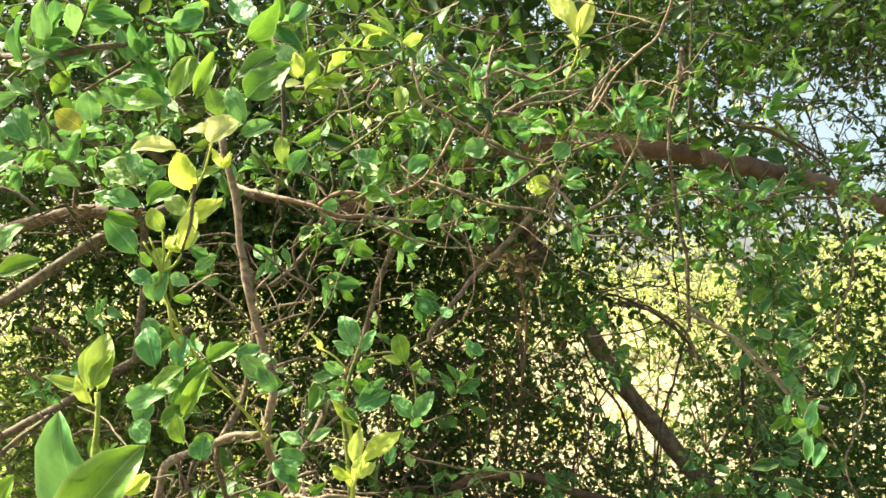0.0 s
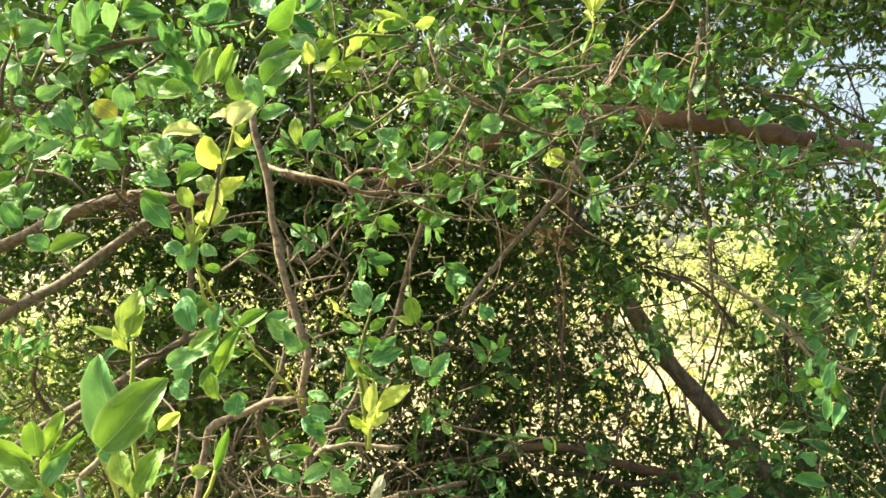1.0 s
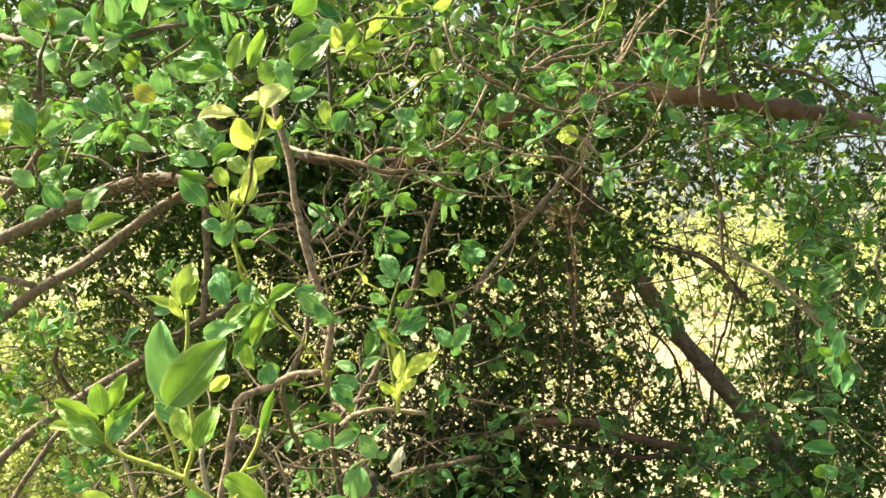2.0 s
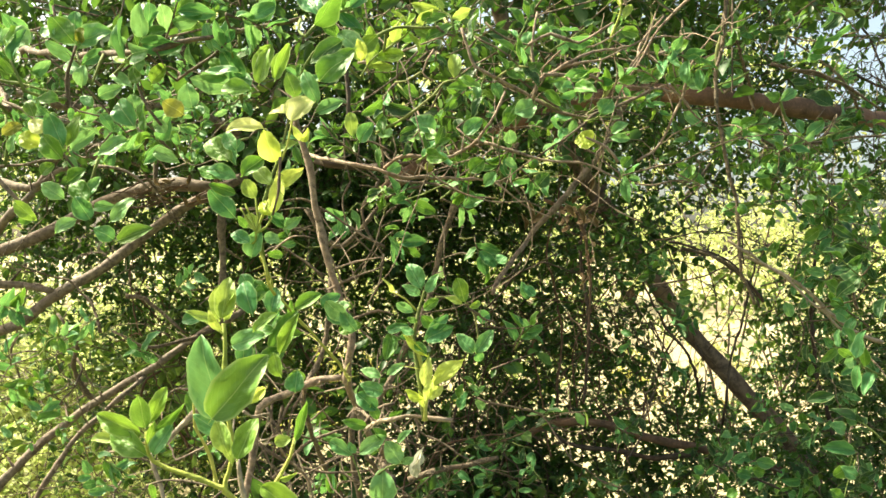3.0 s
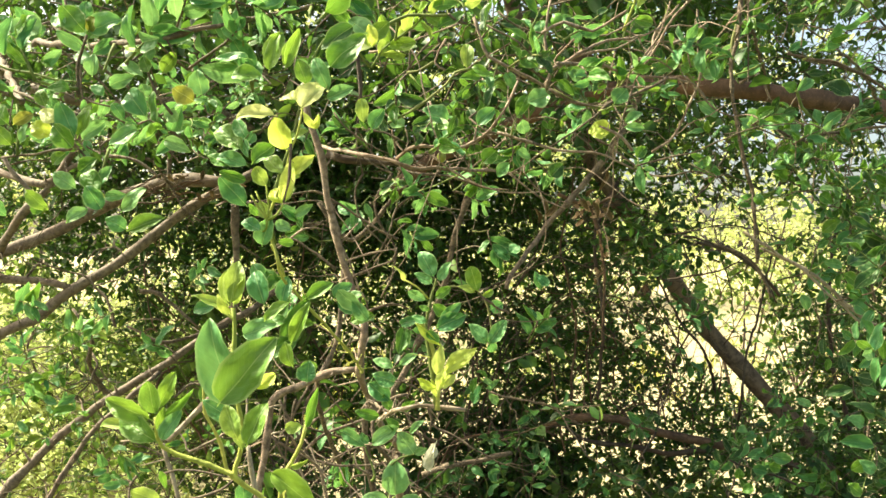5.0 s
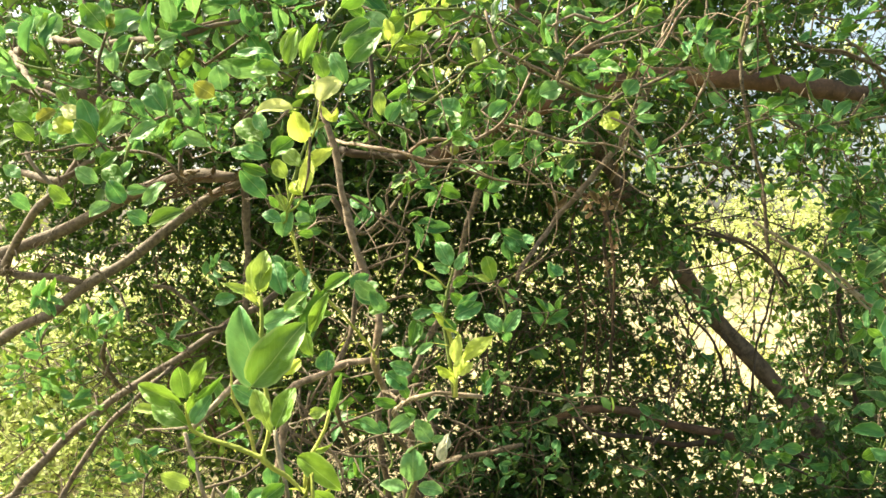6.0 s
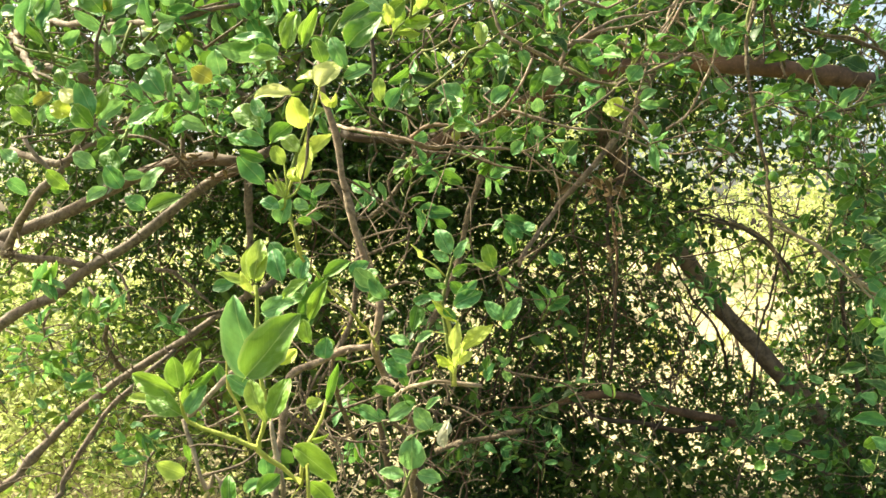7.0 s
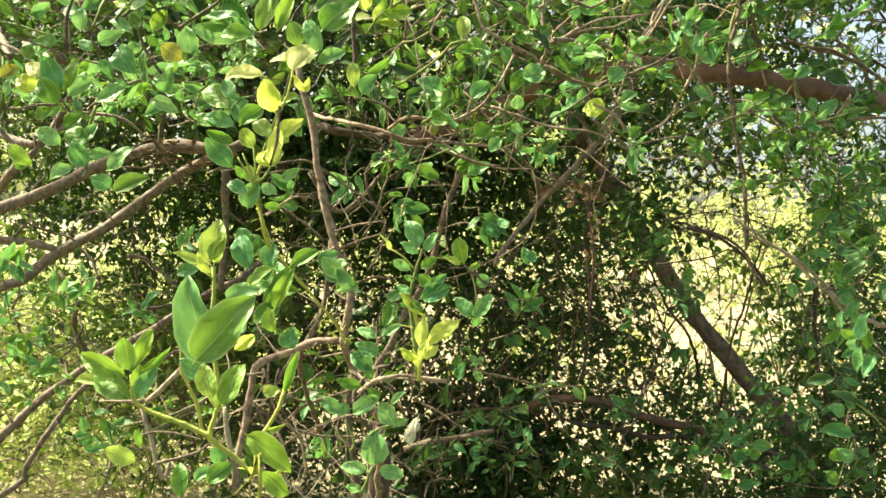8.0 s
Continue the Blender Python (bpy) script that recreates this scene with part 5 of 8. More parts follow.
stem("twig", middle_tree, TWIG, 0.00132, 0.00088, (-0.0105, 0.6600, 1.3805), (-0.0074, 0.6600, 1.3723), (-0.0093, 0.6600, 1.3642))
leaf(shoot_f, "star", (-0.0019, 0.6440, 1.4034), (0.0003, 0.6440, 1.4333), 0.0105, 8, 0)
leaf(shoot_f, "star", (0.0011, 0.6450, 1.4294), (-0.0204, 0.6450, 1.4482), 0.0059, -15, 1)
leaf(shoot_f, "star", (-0.0023, 0.6400, 1.4065), (0.0270, 0.6400, 1.4300), 0.0136, 5, 2)
leaf(shoot_f, "star", (-0.0011, 0.6380, 1.3994), (0.0117, 0.6380, 1.4101), 0.0100, 25, 0)
leaf(shoot_f, "star", (-0.0023, 0.6410, 1.3981), (-0.0184, 0.6410, 1.4059), 0.0078, -20, 1)
leaf(shoot_f, "star", (-0.0031, 0.6370, 1.3946), (0.0027, 0.6370, 1.4147), 0.0077, 10, 2)
leaf(shoot_f, "star", (-0.0036, 0.6440, 1.3901), (-0.0073, 0.6440, 1.4059), 0.0055, 30, 0)
shoot_g = stem("shoot", middle_tree, GREENWOOD, 0.00173, 0.00087, (-0.0037, 0.6500, 1.3812), (-0.0070, 0.6500, 1.4053), (-0.0103, 0.6500, 1.4276), (-0.0115, 0.6500, 1.4477), (-0.0082, 0.6500, 1.4672), (-0.0049, 0.6500, 1.4774), (-0.0035, 0.6500, 1.4832))
stem("twig", middle_tree, CANE, 0.00087, 0.00065, (-0.0099, 0.6500, 1.4668), (-0.0187, 0.6500, 1.4758), (-0.0285, 0.6500, 1.4808))
leaf(shoot_g, "mint", (-0.0053, 0.6460, 1.4824), (-0.0143, 0.6441, 1.5028), 0.0144, 5)
leaf(shoot_g, "mint", (-0.0062, 0.6460, 1.4780), (-0.0189, 0.6430, 1.4874), 0.0088, 12)
leaf(shoot_g, "mint", (-0.0014, 0.6460, 1.4793), (0.0067, 0.6452, 1.4951), 0.0088, -15)
leaf(shoot_g, "green", (-0.0046, 0.6460, 1.4669), (0.0079, 0.6432, 1.4762), 0.0079, 10)
leaf(shoot_g, "mint", (-0.0112, 0.6460, 1.4657), (-0.0246, 0.6399, 1.4726), 0.0079, -10)
leaf(shoot_g, "yellow", (-0.0279, 0.6460, 1.4800), (-0.0337, 0.6417, 1.4920), 0.0046, 30)
leaf(shoot_g, "green", (-0.0064, 0.6460, 1.4634), (0.0050, 0.6478, 1.4535), 0.0098, 15)
leaf(shoot_g, "blue", (-0.0044, 0.6460, 1.4435), (0.0172, 0.6385, 1.4553), 0.0144, 0)
leaf(shoot_g, "blue", (-0.0012, 0.6460, 1.4510), (0.0133, 0.6386, 1.4614), 0.0093, 20)
leaf(shoot_g, "mint", (-0.0109, 0.6460, 1.4480), (-0.0215, 0.6455, 1.4547), 0.0074, 15)
leaf(shoot_g, "green", (-0.0119, 0.6460, 1.4413), (-0.0013, 0.6414, 1.4346), 0.0084, -20)
leaf(shoot_g, "green", (-0.0086, 0.6460, 1.4581), (-0.0174, 0.6444, 1.4601), 0.0065, 25)
stem("twig", middle_tree, TWIG, 0.00117, 0.00070, (0.0626, 0.8000, 1.4444), (0.0408, 0.7000, 1.4599), (0.0328, 0.7000, 1.4661), (0.0304, 0.7000, 1.4695))
leaf(shoot_g, "fresh", (0.0302, 0.6950, 1.4692), (0.0237, 0.6927, 1.4906), 0.0135, 0)
leaf(shoot_g, "lime", (0.0283, 0.6950, 1.4692), (0.0131, 0.6911, 1.4747), 0.0075, 18)
leaf(shoot_g, "fresh", (0.0323, 0.7000, 1.4652), (0.0435, 0.7040, 1.4707), 0.0060, 30)
shoot_h = stem("shoot", middle_tree, GREENWOOD, 0.0009, 0.0008, (0.000, 0.700, 1.473), (0.013, 0.780, 1.470), (0.031, 0.820, 1.468), (0.044, 0.820, 1.451), (0.048, 0.820, 1.430), (0.046, 0.820, 1.413), label="yellow-green young shoot")
leaf(shoot_h, "blue", (0.044, 0.820, 1.412), (0.027, 0.820, 1.433), 0.015, 5)
leaf(shoot_h, "blue", (0.045, 0.820, 1.413), (0.058, 0.812, 1.435), 0.015, -5)
leaf(shoot_h, "blue", (0.045, 0.820, 1.415), (0.050, 0.823, 1.404), 0.011, 2)
leaf(shoot_h, "blue", (0.045, 0.820, 1.446), (0.059, 0.822, 1.452), 0.014, 20)
leaf(shoot_h, "blue", (0.091, 0.820, 1.479), (0.102, 0.818, 1.469), 0.011, -13)
leaf(shoot_h, "blue", (0.066, 0.820, 1.501), (0.074, 0.822, 1.509), 0.014, -19)
leaf(shoot_h, "blue", (0.096, 0.820, 1.465), (0.090, 0.823, 1.484), 0.010, 2)
shoot_i = stem("shoot", middle_tree, TWIG, 0.0039, 0.0017, (-0.073, 1.300, 1.189), (-0.059, 1.000, 1.251), (-0.063, 0.850, 1.303), (-0.070, 0.850, 1.331), (-0.053, 0.850, 1.354), (-0.036, 0.850, 1.359))
leaf(shoot_i, "mint", (-0.0436, 0.7800, 1.2770), (-0.0430, 0.7743, 1.3099), 0.0258, 3)
leaf(shoot_i, "mint", (-0.0485, 0.7800, 1.2728), (-0.0738, 0.7770, 1.2780), 0.0129, 10)
leaf(shoot_i, "mint", (-0.0394, 0.7800, 1.2738), (-0.0180, 0.7744, 1.2737), 0.0151, -14)
leaf(shoot_i, "green", (-0.0535, 0.7800, 1.2546), (-0.0683, 0.7796, 1.2591), 0.0090, 20)
leaf(shoot_i, "mint", (-0.0262, 0.7800, 1.3164), (-0.0396, 0.7753, 1.3372), 0.0179, 10)
leaf(shoot_i, "mint", (-0.0666, 0.7800, 1.3241), (-0.0396, 0.7763, 1.3428), 0.0146, -6)
leaf(shoot_i, "mint", (-0.0703, 0.7800, 1.3231), (-0.0927, 0.7810, 1.3375), 0.0129, 12)
leaf(shoot_i, "green", (-0.0567, 0.7800, 1.3508), (-0.0802, 0.7758, 1.3564), 0.0107, -10)
leaf(shoot_i, "blue", (-0.0480, 0.7800, 1.3646), (-0.0669, 0.7787, 1.3819), 0.0179, 8)
leaf(shoot_i, "mint", (-0.0440, 0.7800, 1.3949), (-0.0644, 0.7829, 1.4043), 0.0107, 10)
leaf(shoot_i, "mint", (-0.0392, 0.7800, 1.3981), (-0.0266, 0.7732, 1.4094), 0.0090, -10)
leaf(shoot_i, "blue", (-0.0425, 0.7800, 1.3816), (-0.0616, 0.7727, 1.3912), 0.0151, 5)
leaf(shoot_i, "mint", (-0.0251, 0.7800, 1.3164), (-0.0148, 0.7747, 1.3223), 0.0079, 20)
leaf(shoot_i, "green", (-0.0471, 0.7800, 1.3560), (-0.0555, 0.7812, 1.3708), 0.0112, 25)
leaf(shoot_i, "blue", (-0.0677, 0.7800, 1.3252), (-0.0750, 0.7794, 1.3361), 0.0084, -20)
leaf(shoot_i, "green", (-0.0380, 0.7800, 1.3560), (-0.0255, 0.7748, 1.3663), 0.0090, 10)
leaf(shoot_i, "mint", (-0.0302, 0.7800, 1.3346), (-0.0178, 0.7760, 1.3481), 0.0079, -25)
leaf(shoot_i, "green", (-0.0409, 0.7800, 1.3373), (-0.0500, 0.7741, 1.3497), 0.0101, 15)
stem("shoot", shoot_i, GREENWOOD, 0.00182, 0.00104, (-0.0567, 0.7800, 1.2493), (-0.0513, 0.7800, 1.2610), (-0.0442, 0.7800, 1.2770))
stem("shoot", shoot_i, GREENWOOD, 0.00130, 0.00078, (-0.0653, 0.7800, 1.2921), (-0.0626, 0.7800, 1.2974), (-0.0678, 0.7800, 1.3135), (-0.0709, 0.7800, 1.3231))
stem("shoot", shoot_i, GREENWOOD, 0.00130, 0.00078, (-0.0492, 0.7800, 1.3054), (-0.0384, 0.7800, 1.3133), (-0.0262, 0.7800, 1.3164))

# leaves on the bare twigs
leaf(middle_tree, "lime", (0.0297, 1.0934, 1.7371), (0.0307, 1.0917, 1.7734), 0.0181, 5)
leaf(middle_tree, "green", (0.1154, 1.0229, 1.7246), (0.0915, 1.0149, 1.7450), 0.0257, 8)
leaf(middle_tree, "mint", (0.1302, 1.0227, 1.6927), (0.1025, 1.0214, 1.6846), 0.0265, 0)
leaf(middle_tree, "mint", (0.1010, 1.0466, 1.6469), (0.0964, 1.0402, 1.6650), 0.0173, 0)
leaf(middle_tree, "green", (0.0901, 1.0400, 1.6672), (0.1034, 1.0377, 1.6946), 0.0172, 10)
leaf(middle_tree, "blue", (0.0404, 1.0259, 1.6552), (0.0620, 1.0247, 1.6768), 0.0199, -6)
leaf(middle_tree, "deep", (0.0370, 1.0919, 1.6631), (0.0344, 1.0951, 1.6887), 0.0165, 10)
leaf(middle_tree, "blue", (0.0073, 1.0458, 1.6622), (-0.0227, 1.0383, 1.6803), 0.0263, 4)
leaf(middle_tree, "mint", (-0.0085, 1.0631, 1.6543), (-0.0289, 1.0562, 1.6693), 0.0161, 10)
leaf(middle_tree, "mint", (0.0173, 1.0605, 1.6479), (-0.0064, 1.0549, 1.6410), 0.0206, -8)
leaf(middle_tree, "yellow", (0.2129, 1.0757, 1.6533), (0.1869, 1.0795, 1.6629), 0.0278, 0)
leaf(middle_tree, "blue", (0.1747, 1.0838, 1.7692), (0.1635, 1.0804, 1.7845), 0.0179, 5)
leaf(middle_tree, "mint", (0.1219, 1.0361, 1.7553), (0.1188, 1.0364, 1.7861), 0.0186, -10)
leaf(middle_tree, "green", (0.1045, 1.0355, 1.7603), (0.0750, 1.0279, 1.7750), 0.0147, 25)
leaf(middle_tree, "mint", (0.1648, 1.0238, 1.7062), (0.1529, 1.0167, 1.7241), 0.0184, 5)
leaf(middle_tree, "mint", (0.2133, 1.0615, 1.6869), (0.2272, 1.0559, 1.7062), 0.0237, -5)
leaf(middle_tree, "blue", (0.1898, 1.1127, 1.6889), (0.1647, 1.1142, 1.6985), 0.0136, 15)
leaf(middle_tree, "green", (0.1462, 1.0910, 1.7224), (0.1679, 1.0853, 1.7063), 0.0149, 5)
leaf(middle_tree, "green", (0.0630, 1.0471, 1.7166), (0.0356, 1.0486, 1.7329), 0.0143, 15)
leaf(middle_tree, "green", (0.0497, 1.0887, 1.6155), (0.0688, 1.0866, 1.6326), 0.0227, 0)
leaf(middle_tree, "mint", (0.1113, 1.0811, 1.6212), (0.0957, 1.0757, 1.6323), 0.0132, 10)
leaf(middle_tree, "deep", (0.1364, 1.0799, 1.5967), (0.1518, 1.0800, 1.6147), 0.0210, 5)
leaf(middle_tree, "mint", (0.2308, 1.0781, 1.6650), (0.2509, 1.0709, 1.6794), 0.0155, -15)
leaf(middle_tree, "mint", (0.2246, 1.0556, 1.6573), (0.2491, 1.0486, 1.6559), 0.0121, 15)
leaf(middle_tree, "mint", (0.0836, 1.0532, 1.6119), (0.0658, 1.0535, 1.5994), 0.0167, 5)
leaf(middle_tree, "green", (0.2480, 1.0921, 1.6230), (0.2602, 1.0878, 1.6369), 0.0157, 8)
leaf(middle_tree, "mint", (-0.0468, 1.0380, 1.6554), (-0.0678, 1.0381, 1.6697), 0.0194, 5)
leaf(middle_tree, "blue", (-0.0382, 1.0837, 1.6255), (-0.0565, 1.0809, 1.6167), 0.0187, -8)
leaf(middle_tree, "green", (-0.0147, 1.0376, 1.7039), (-0.0319, 1.0321, 1.7170), 0.0164, 10)
leaf(middle_tree, "mint", (0.0797, 1.0823, 1.7332), (0.0902, 1.0801, 1.7108), 0.0156, 5)

# leafy shoot beside the near shrub
shoot_j = stem("shoot", left_tree, TWIG, 0.0021, 0.0010, (-0.550, 1.100, 1.700), (-0.449, 0.800, 1.671), (-0.407, 0.780, 1.656), (-0.366, 0.760, 1.640), (-0.331, 0.750, 1.605), (-0.316, 0.750, 1.588))
leaf(shoot_j, "blue", (-0.3673, 0.7263, 1.7083), (-0.3791, 0.7227, 1.6743), 0.0120, 5)
leaf(shoot_j, "green", (-0.3711, 0.7452, 1.6672), (-0.3729, 0.7443, 1.6940), 0.0225, 0)
leaf(shoot_j, "mint", (-0.3551, 0.7482, 1.6947), (-0.3722, 0.7413, 1.7085), 0.0237, 10)
leaf(shoot_j, "mint", (-0.3277, 0.7354, 1.6986), (-0.3403, 0.7378, 1.7131), 0.0132, 0)
leaf(shoot_j, "blue", (-0.3113, 0.7425, 1.6972), (-0.2825, 0.7399, 1.7087), 0.0224, 8)
leaf(shoot_j, "green", (-0.3101, 0.7371, 1.6942), (-0.3308, 0.7409, 1.7178), 0.0223, -8)
leaf(shoot_j, "ochre", (-0.3102, 0.7422, 1.6956), (-0.3028, 0.7345, 1.7075), 0.0139, 0)
leaf(shoot_j, "mint", (-0.3522, 0.7490, 1.6667), (-0.3367, 0.7449, 1.6819), 0.0113, 20)
leaf(shoot_j, "mint", (-0.3054, 0.7380, 1.6561), (-0.3024, 0.7326, 1.6749), 0.0143, 4)
leaf(shoot_j, "mint", (-0.2717, 0.7783, 1.6761), (-0.2727, 0.7742, 1.6958), 0.0201, 0)
leaf(shoot_j, "mint", (-0.2703, 0.7677, 1.6601), (-0.2921, 0.7672, 1.6787), 0.0116, 15)
leaf(shoot_j, "lime", (-0.2733, 0.7681, 1.6828), (-0.2907, 0.7695, 1.6944), 0.0094, 20)
leaf(shoot_j, "olive", (-0.2649, 0.7658, 1.6649), (-0.2725, 0.7671, 1.6810), 0.0127, -15)
leaf(shoot_j, "fresh", (-0.2619, 0.7892, 1.6687), (-0.2470, 0.7872, 1.6879), 0.0142, 10)
leaf(shoot_j, "mint", (-0.2859, 0.7863, 1.6673), (-0.3079, 0.7813, 1.6575), 0.0141, -10)
leaf(shoot_j, "mint", (-0.2745, 0.7871, 1.6469), (-0.2793, 0.7842, 1.6593), 0.0153, 10)
leaf(shoot_j, "blue", (-0.2701, 0.7719, 1.6256), (-0.2902, 0.7755, 1.6524), 0.0233, -4)
leaf(shoot_j, "green", (-0.3230, 0.7370, 1.6435), (-0.3443, 0.7335, 1.6481), 0.0148, 15)
leaf(shoot_j, "olive", (-0.3520, 0.7508, 1.6321), (-0.3590, 0.7472, 1.6469), 0.0124, -5)
leaf(shoot_j, "cream", (-0.3377, 0.7450, 1.6187), (-0.3523, 0.7391, 1.6291), 0.0150, 0)
leaf(shoot_j, "yellow", (-0.3454, 0.7503, 1.6052), (-0.3637, 0.7454, 1.6185), 0.0178, 6)
leaf(shoot_j, "blue", (-0.3151, 0.7265, 1.6005), (-0.3294, 0.7302, 1.6308), 0.0188, 4)
leaf(shoot_j, "fresh", (-0.3151, 0.7302, 1.6010), (-0.3044, 0.7335, 1.6335), 0.0147, -8)
leaf(shoot_j, "mint", (-0.3228, 0.7546, 1.6029), (-0.3009, 0.7539, 1.6206), 0.0152, 10)
leaf(shoot_j, "green", (-0.3157, 0.7254, 1.5914), (-0.3318, 0.7181, 1.6114), 0.0188, -10)
leaf(shoot_j, "green", (-0.3747, 0.7313, 1.6130), (-0.3930, 0.7279, 1.6297), 0.0200, 0)
leaf(shoot_j, "ochre", (-0.3777, 0.7433, 1.6148), (-0.3643, 0.7469, 1.6275), 0.0128, 15)
leaf(shoot_j, "mint", (-0.2763, 0.7756, 1.6162), (-0.3072, 0.7693, 1.6047), 0.0173, 6)
leaf(shoot_j, "blue", (-0.4161, 0.7419, 1.6508), (-0.4002, 0.7355, 1.6614), 0.0171, 0)
leaf(shoot_j, "fresh", (-0.3706, 0.7276, 1.5949), (-0.3869, 0.7263, 1.6109), 0.0152, 10)
leaf(shoot_j, "mint", (-0.3725, 0.7459, 1.5988), (-0.3631, 0.7387, 1.6150), 0.0123, -10)
leaf(shoot_j, "olive", (-0.3410, 0.7385, 1.5792), (-0.3303, 0.7390, 1.5903), 0.0122, 0)
leaf(shoot_j, "green", (-0.3220, 0.7479, 1.5738), (-0.3060, 0.7445, 1.5855), 0.0145, 8)
leaf(shoot_j, "mint", (-0.3248, 0.7516, 1.5587), (-0.3443, 0.7456, 1.5733), 0.0157, -4)
leaf(shoot_j, "green", (-0.3025, 0.7465, 1.5540), (-0.3188, 0.7477, 1.5773), 0.0182, 5)
leaf(shoot_j, "mint", (-0.3039, 0.7514, 1.5610), (-0.2971, 0.7493, 1.5798), 0.0124, -10)
leaf(shoot_j, "blue", (-0.2924, 0.7280, 1.5390), (-0.3036, 0.7206, 1.5595), 0.0173, 8)
leaf(shoot_j, "mint", (-0.2973, 0.7409, 1.5505), (-0.2731, 0.7349, 1.5538), 0.0101, 25)
leaf(shoot_j, "mint", (-0.2981, 0.7839, 1.5394), (-0.2732, 0.7769, 1.5611), 0.0175, -6)
leaf(shoot_j, "blue", (-0.2940, 0.7884, 1.5234), (-0.3125, 0.7831, 1.5352), 0.0176, 12)
leaf(shoot_j, "olive", (-0.2856, 0.7654, 1.5216), (-0.2529, 0.7595, 1.5346), 0.0171, 4)
leaf(shoot_j, "mint", (-0.3290, 0.7387, 1.5283), (-0.3119, 0.7374, 1.5423), 0.0133, -8)
leaf(shoot_j, "fresh", (-0.3634, 0.7366, 1.5570), (-0.3461, 0.7307, 1.5423), 0.0132, 6)
leaf(shoot_j, "blue", (-0.4009, 0.7395, 1.5485), (-0.3842, 0.7428, 1.5373), 0.0133, -10)
leaf(shoot_j, "green", (-0.3622, 0.7411, 1.5405), (-0.3509, 0.7444, 1.5411), 0.0107, 20)
leaf(shoot_j, "mint", (-0.3818, 0.7259, 1.5629), (-0.3979, 0.7298, 1.5734), 0.0125, 10)
leaf(shoot_j, "mint", (-0.2604, 0.7917, 1.6373), (-0.2482, 0.7902, 1.6250), 0.0125, 10)
leaf(shoot_j, "blue", (-0.3052, 0.7807, 1.6414), (-0.2930, 0.7792, 1.6250), 0.0112, -12)
leaf(shoot_j, "green", (-0.3407, 0.7523, 1.6677), (-0.3539, 0.7451, 1.6745), 0.0108, 10)
leaf(shoot_j, "blue", (-0.2974, 0.7443, 1.6399), (-0.3085, 0.7428, 1.6510), 0.0107, 12)
leaf(shoot_j, "mint", (-0.3939, 0.7340, 1.6545), (-0.4057, 0.7347, 1.6397), 0.0116, -8)
leaf(shoot_j, "mint", (-0.2592, 0.7866, 1.6069), (-0.2356, 0.7799, 1.5977), 0.0136, 10)
leaf(shoot_j, "blue", (-0.2522, 0.7860, 1.7113), (-0.2674, 0.7834, 1.7215), 0.0147, 4)
leaf(shoot_j, "mint", (-0.2440, 0.7797, 1.6935), (-0.2288, 0.7793, 1.7049), 0.0135, -6)
leaf(shoot_j, "blue", (-0.3946, 0.7266, 1.6829), (-0.4091, 0.7258, 1.6979), 0.0136, 5)
leaf(shoot_j, "mint", (-0.2973, 0.7762, 1.7014), (-0.2810, 0.7787, 1.7098), 0.0123, 12)
stem("twig", shoot_j, TWIG, 0.00175, 0.00100, (-0.3241, 0.7500, 1.5992), (-0.3293, 0.7500, 1.5952), (-0.3434, 0.7500, 1.5938), (-0.3611, 0.7500, 1.5904), (-0.3960, 0.7500, 1.5872))
stem("twig", shoot_j, TWIG, 0.00202, 0.00126, (-0.3272, 0.7600, 1.6422), (-0.3280, 0.7600, 1.6588), (-0.3267, 0.7600, 1.6775), (-0.3196, 0.7600, 1.6992))
stem("twig", shoot_j, GREENWOOD, 0.00126, 0.00076, (-0.4020, 0.7600, 1.6729), (-0.3810, 0.7600, 1.6658), (-0.3600, 0.7600, 1.6614), (-0.3391, 0.7600, 1.6579), (-0.3270, 0.7600, 1.6557))
stem("twig", shoot_j, GREENWOOD, 0.00154, 0.00103, (-0.3038, 0.7700, 1.5973), (-0.3083, 0.7700, 1.5789), (-0.3107, 0.7700, 1.5605), (-0.3083, 0.7700, 1.5420))
stem("twig", shoot_j, TWIG, 0.00156, 0.00104, (-0.2487, 0.7800, 1.6298), (-0.2608, 0.7800, 1.6460), (-0.2708, 0.7800, 1.6647), (-0.2722, 0.7800, 1.6781))
stem("twig", shoot_j, TWIG, 0.00186, 0.00107, (-0.3177, 0.8000, 1.5957), (-0.2968, 0.8000, 1.5927), (-0.2803, 0.8000, 1.5843), (-0.2667, 0.8000, 1.5721))
stem("twig", shoot_j, LIMB, 0.00240, 0.00160, (-0.4151, 0.8000, 1.5942), (-0.4048, 0.8000, 1.5776), (-0.3940, 0.8000, 1.5627), (-0.3846, 0.8000, 1.5554))
stem("twig", left_tree, TWIG, 0.0015, 0.0009, (-0.404, 0.900, 1.776), (-0.393, 0.900, 1.728), (-0.386, 0.900, 1.698), (-0.384, 0.900, 1.668), (-0.350, 0.900, 1.656))
leaf(middle_tree, "pale", (-0.0149, 1.5500, 1.1578), (-0.0364, 1.5500, 1.0993), 0.019, 20)
leaf(middle_tree, "pale", (-0.0181, 1.5450, 1.1527), (-0.0288, 1.5400, 1.1163), 0.012, -40)
leaf(middle_tree, "dry", (0.392, 2.300, 1.639), (0.421, 2.293, 1.601), 0.019, -17)
leaf(middle_tree, "dry", (0.361, 2.300, 1.647), (0.382, 2.288, 1.620), 0.017, 12)
leaf(middle_tree, "dry", (0.262, 2.300, 1.655), (0.277, 2.296, 1.601), 0.014, 3)
leaf(middle_tree, "dry", (0.308, 2.300, 1.647), (0.268, 2.291, 1.593), 0.017, -27)
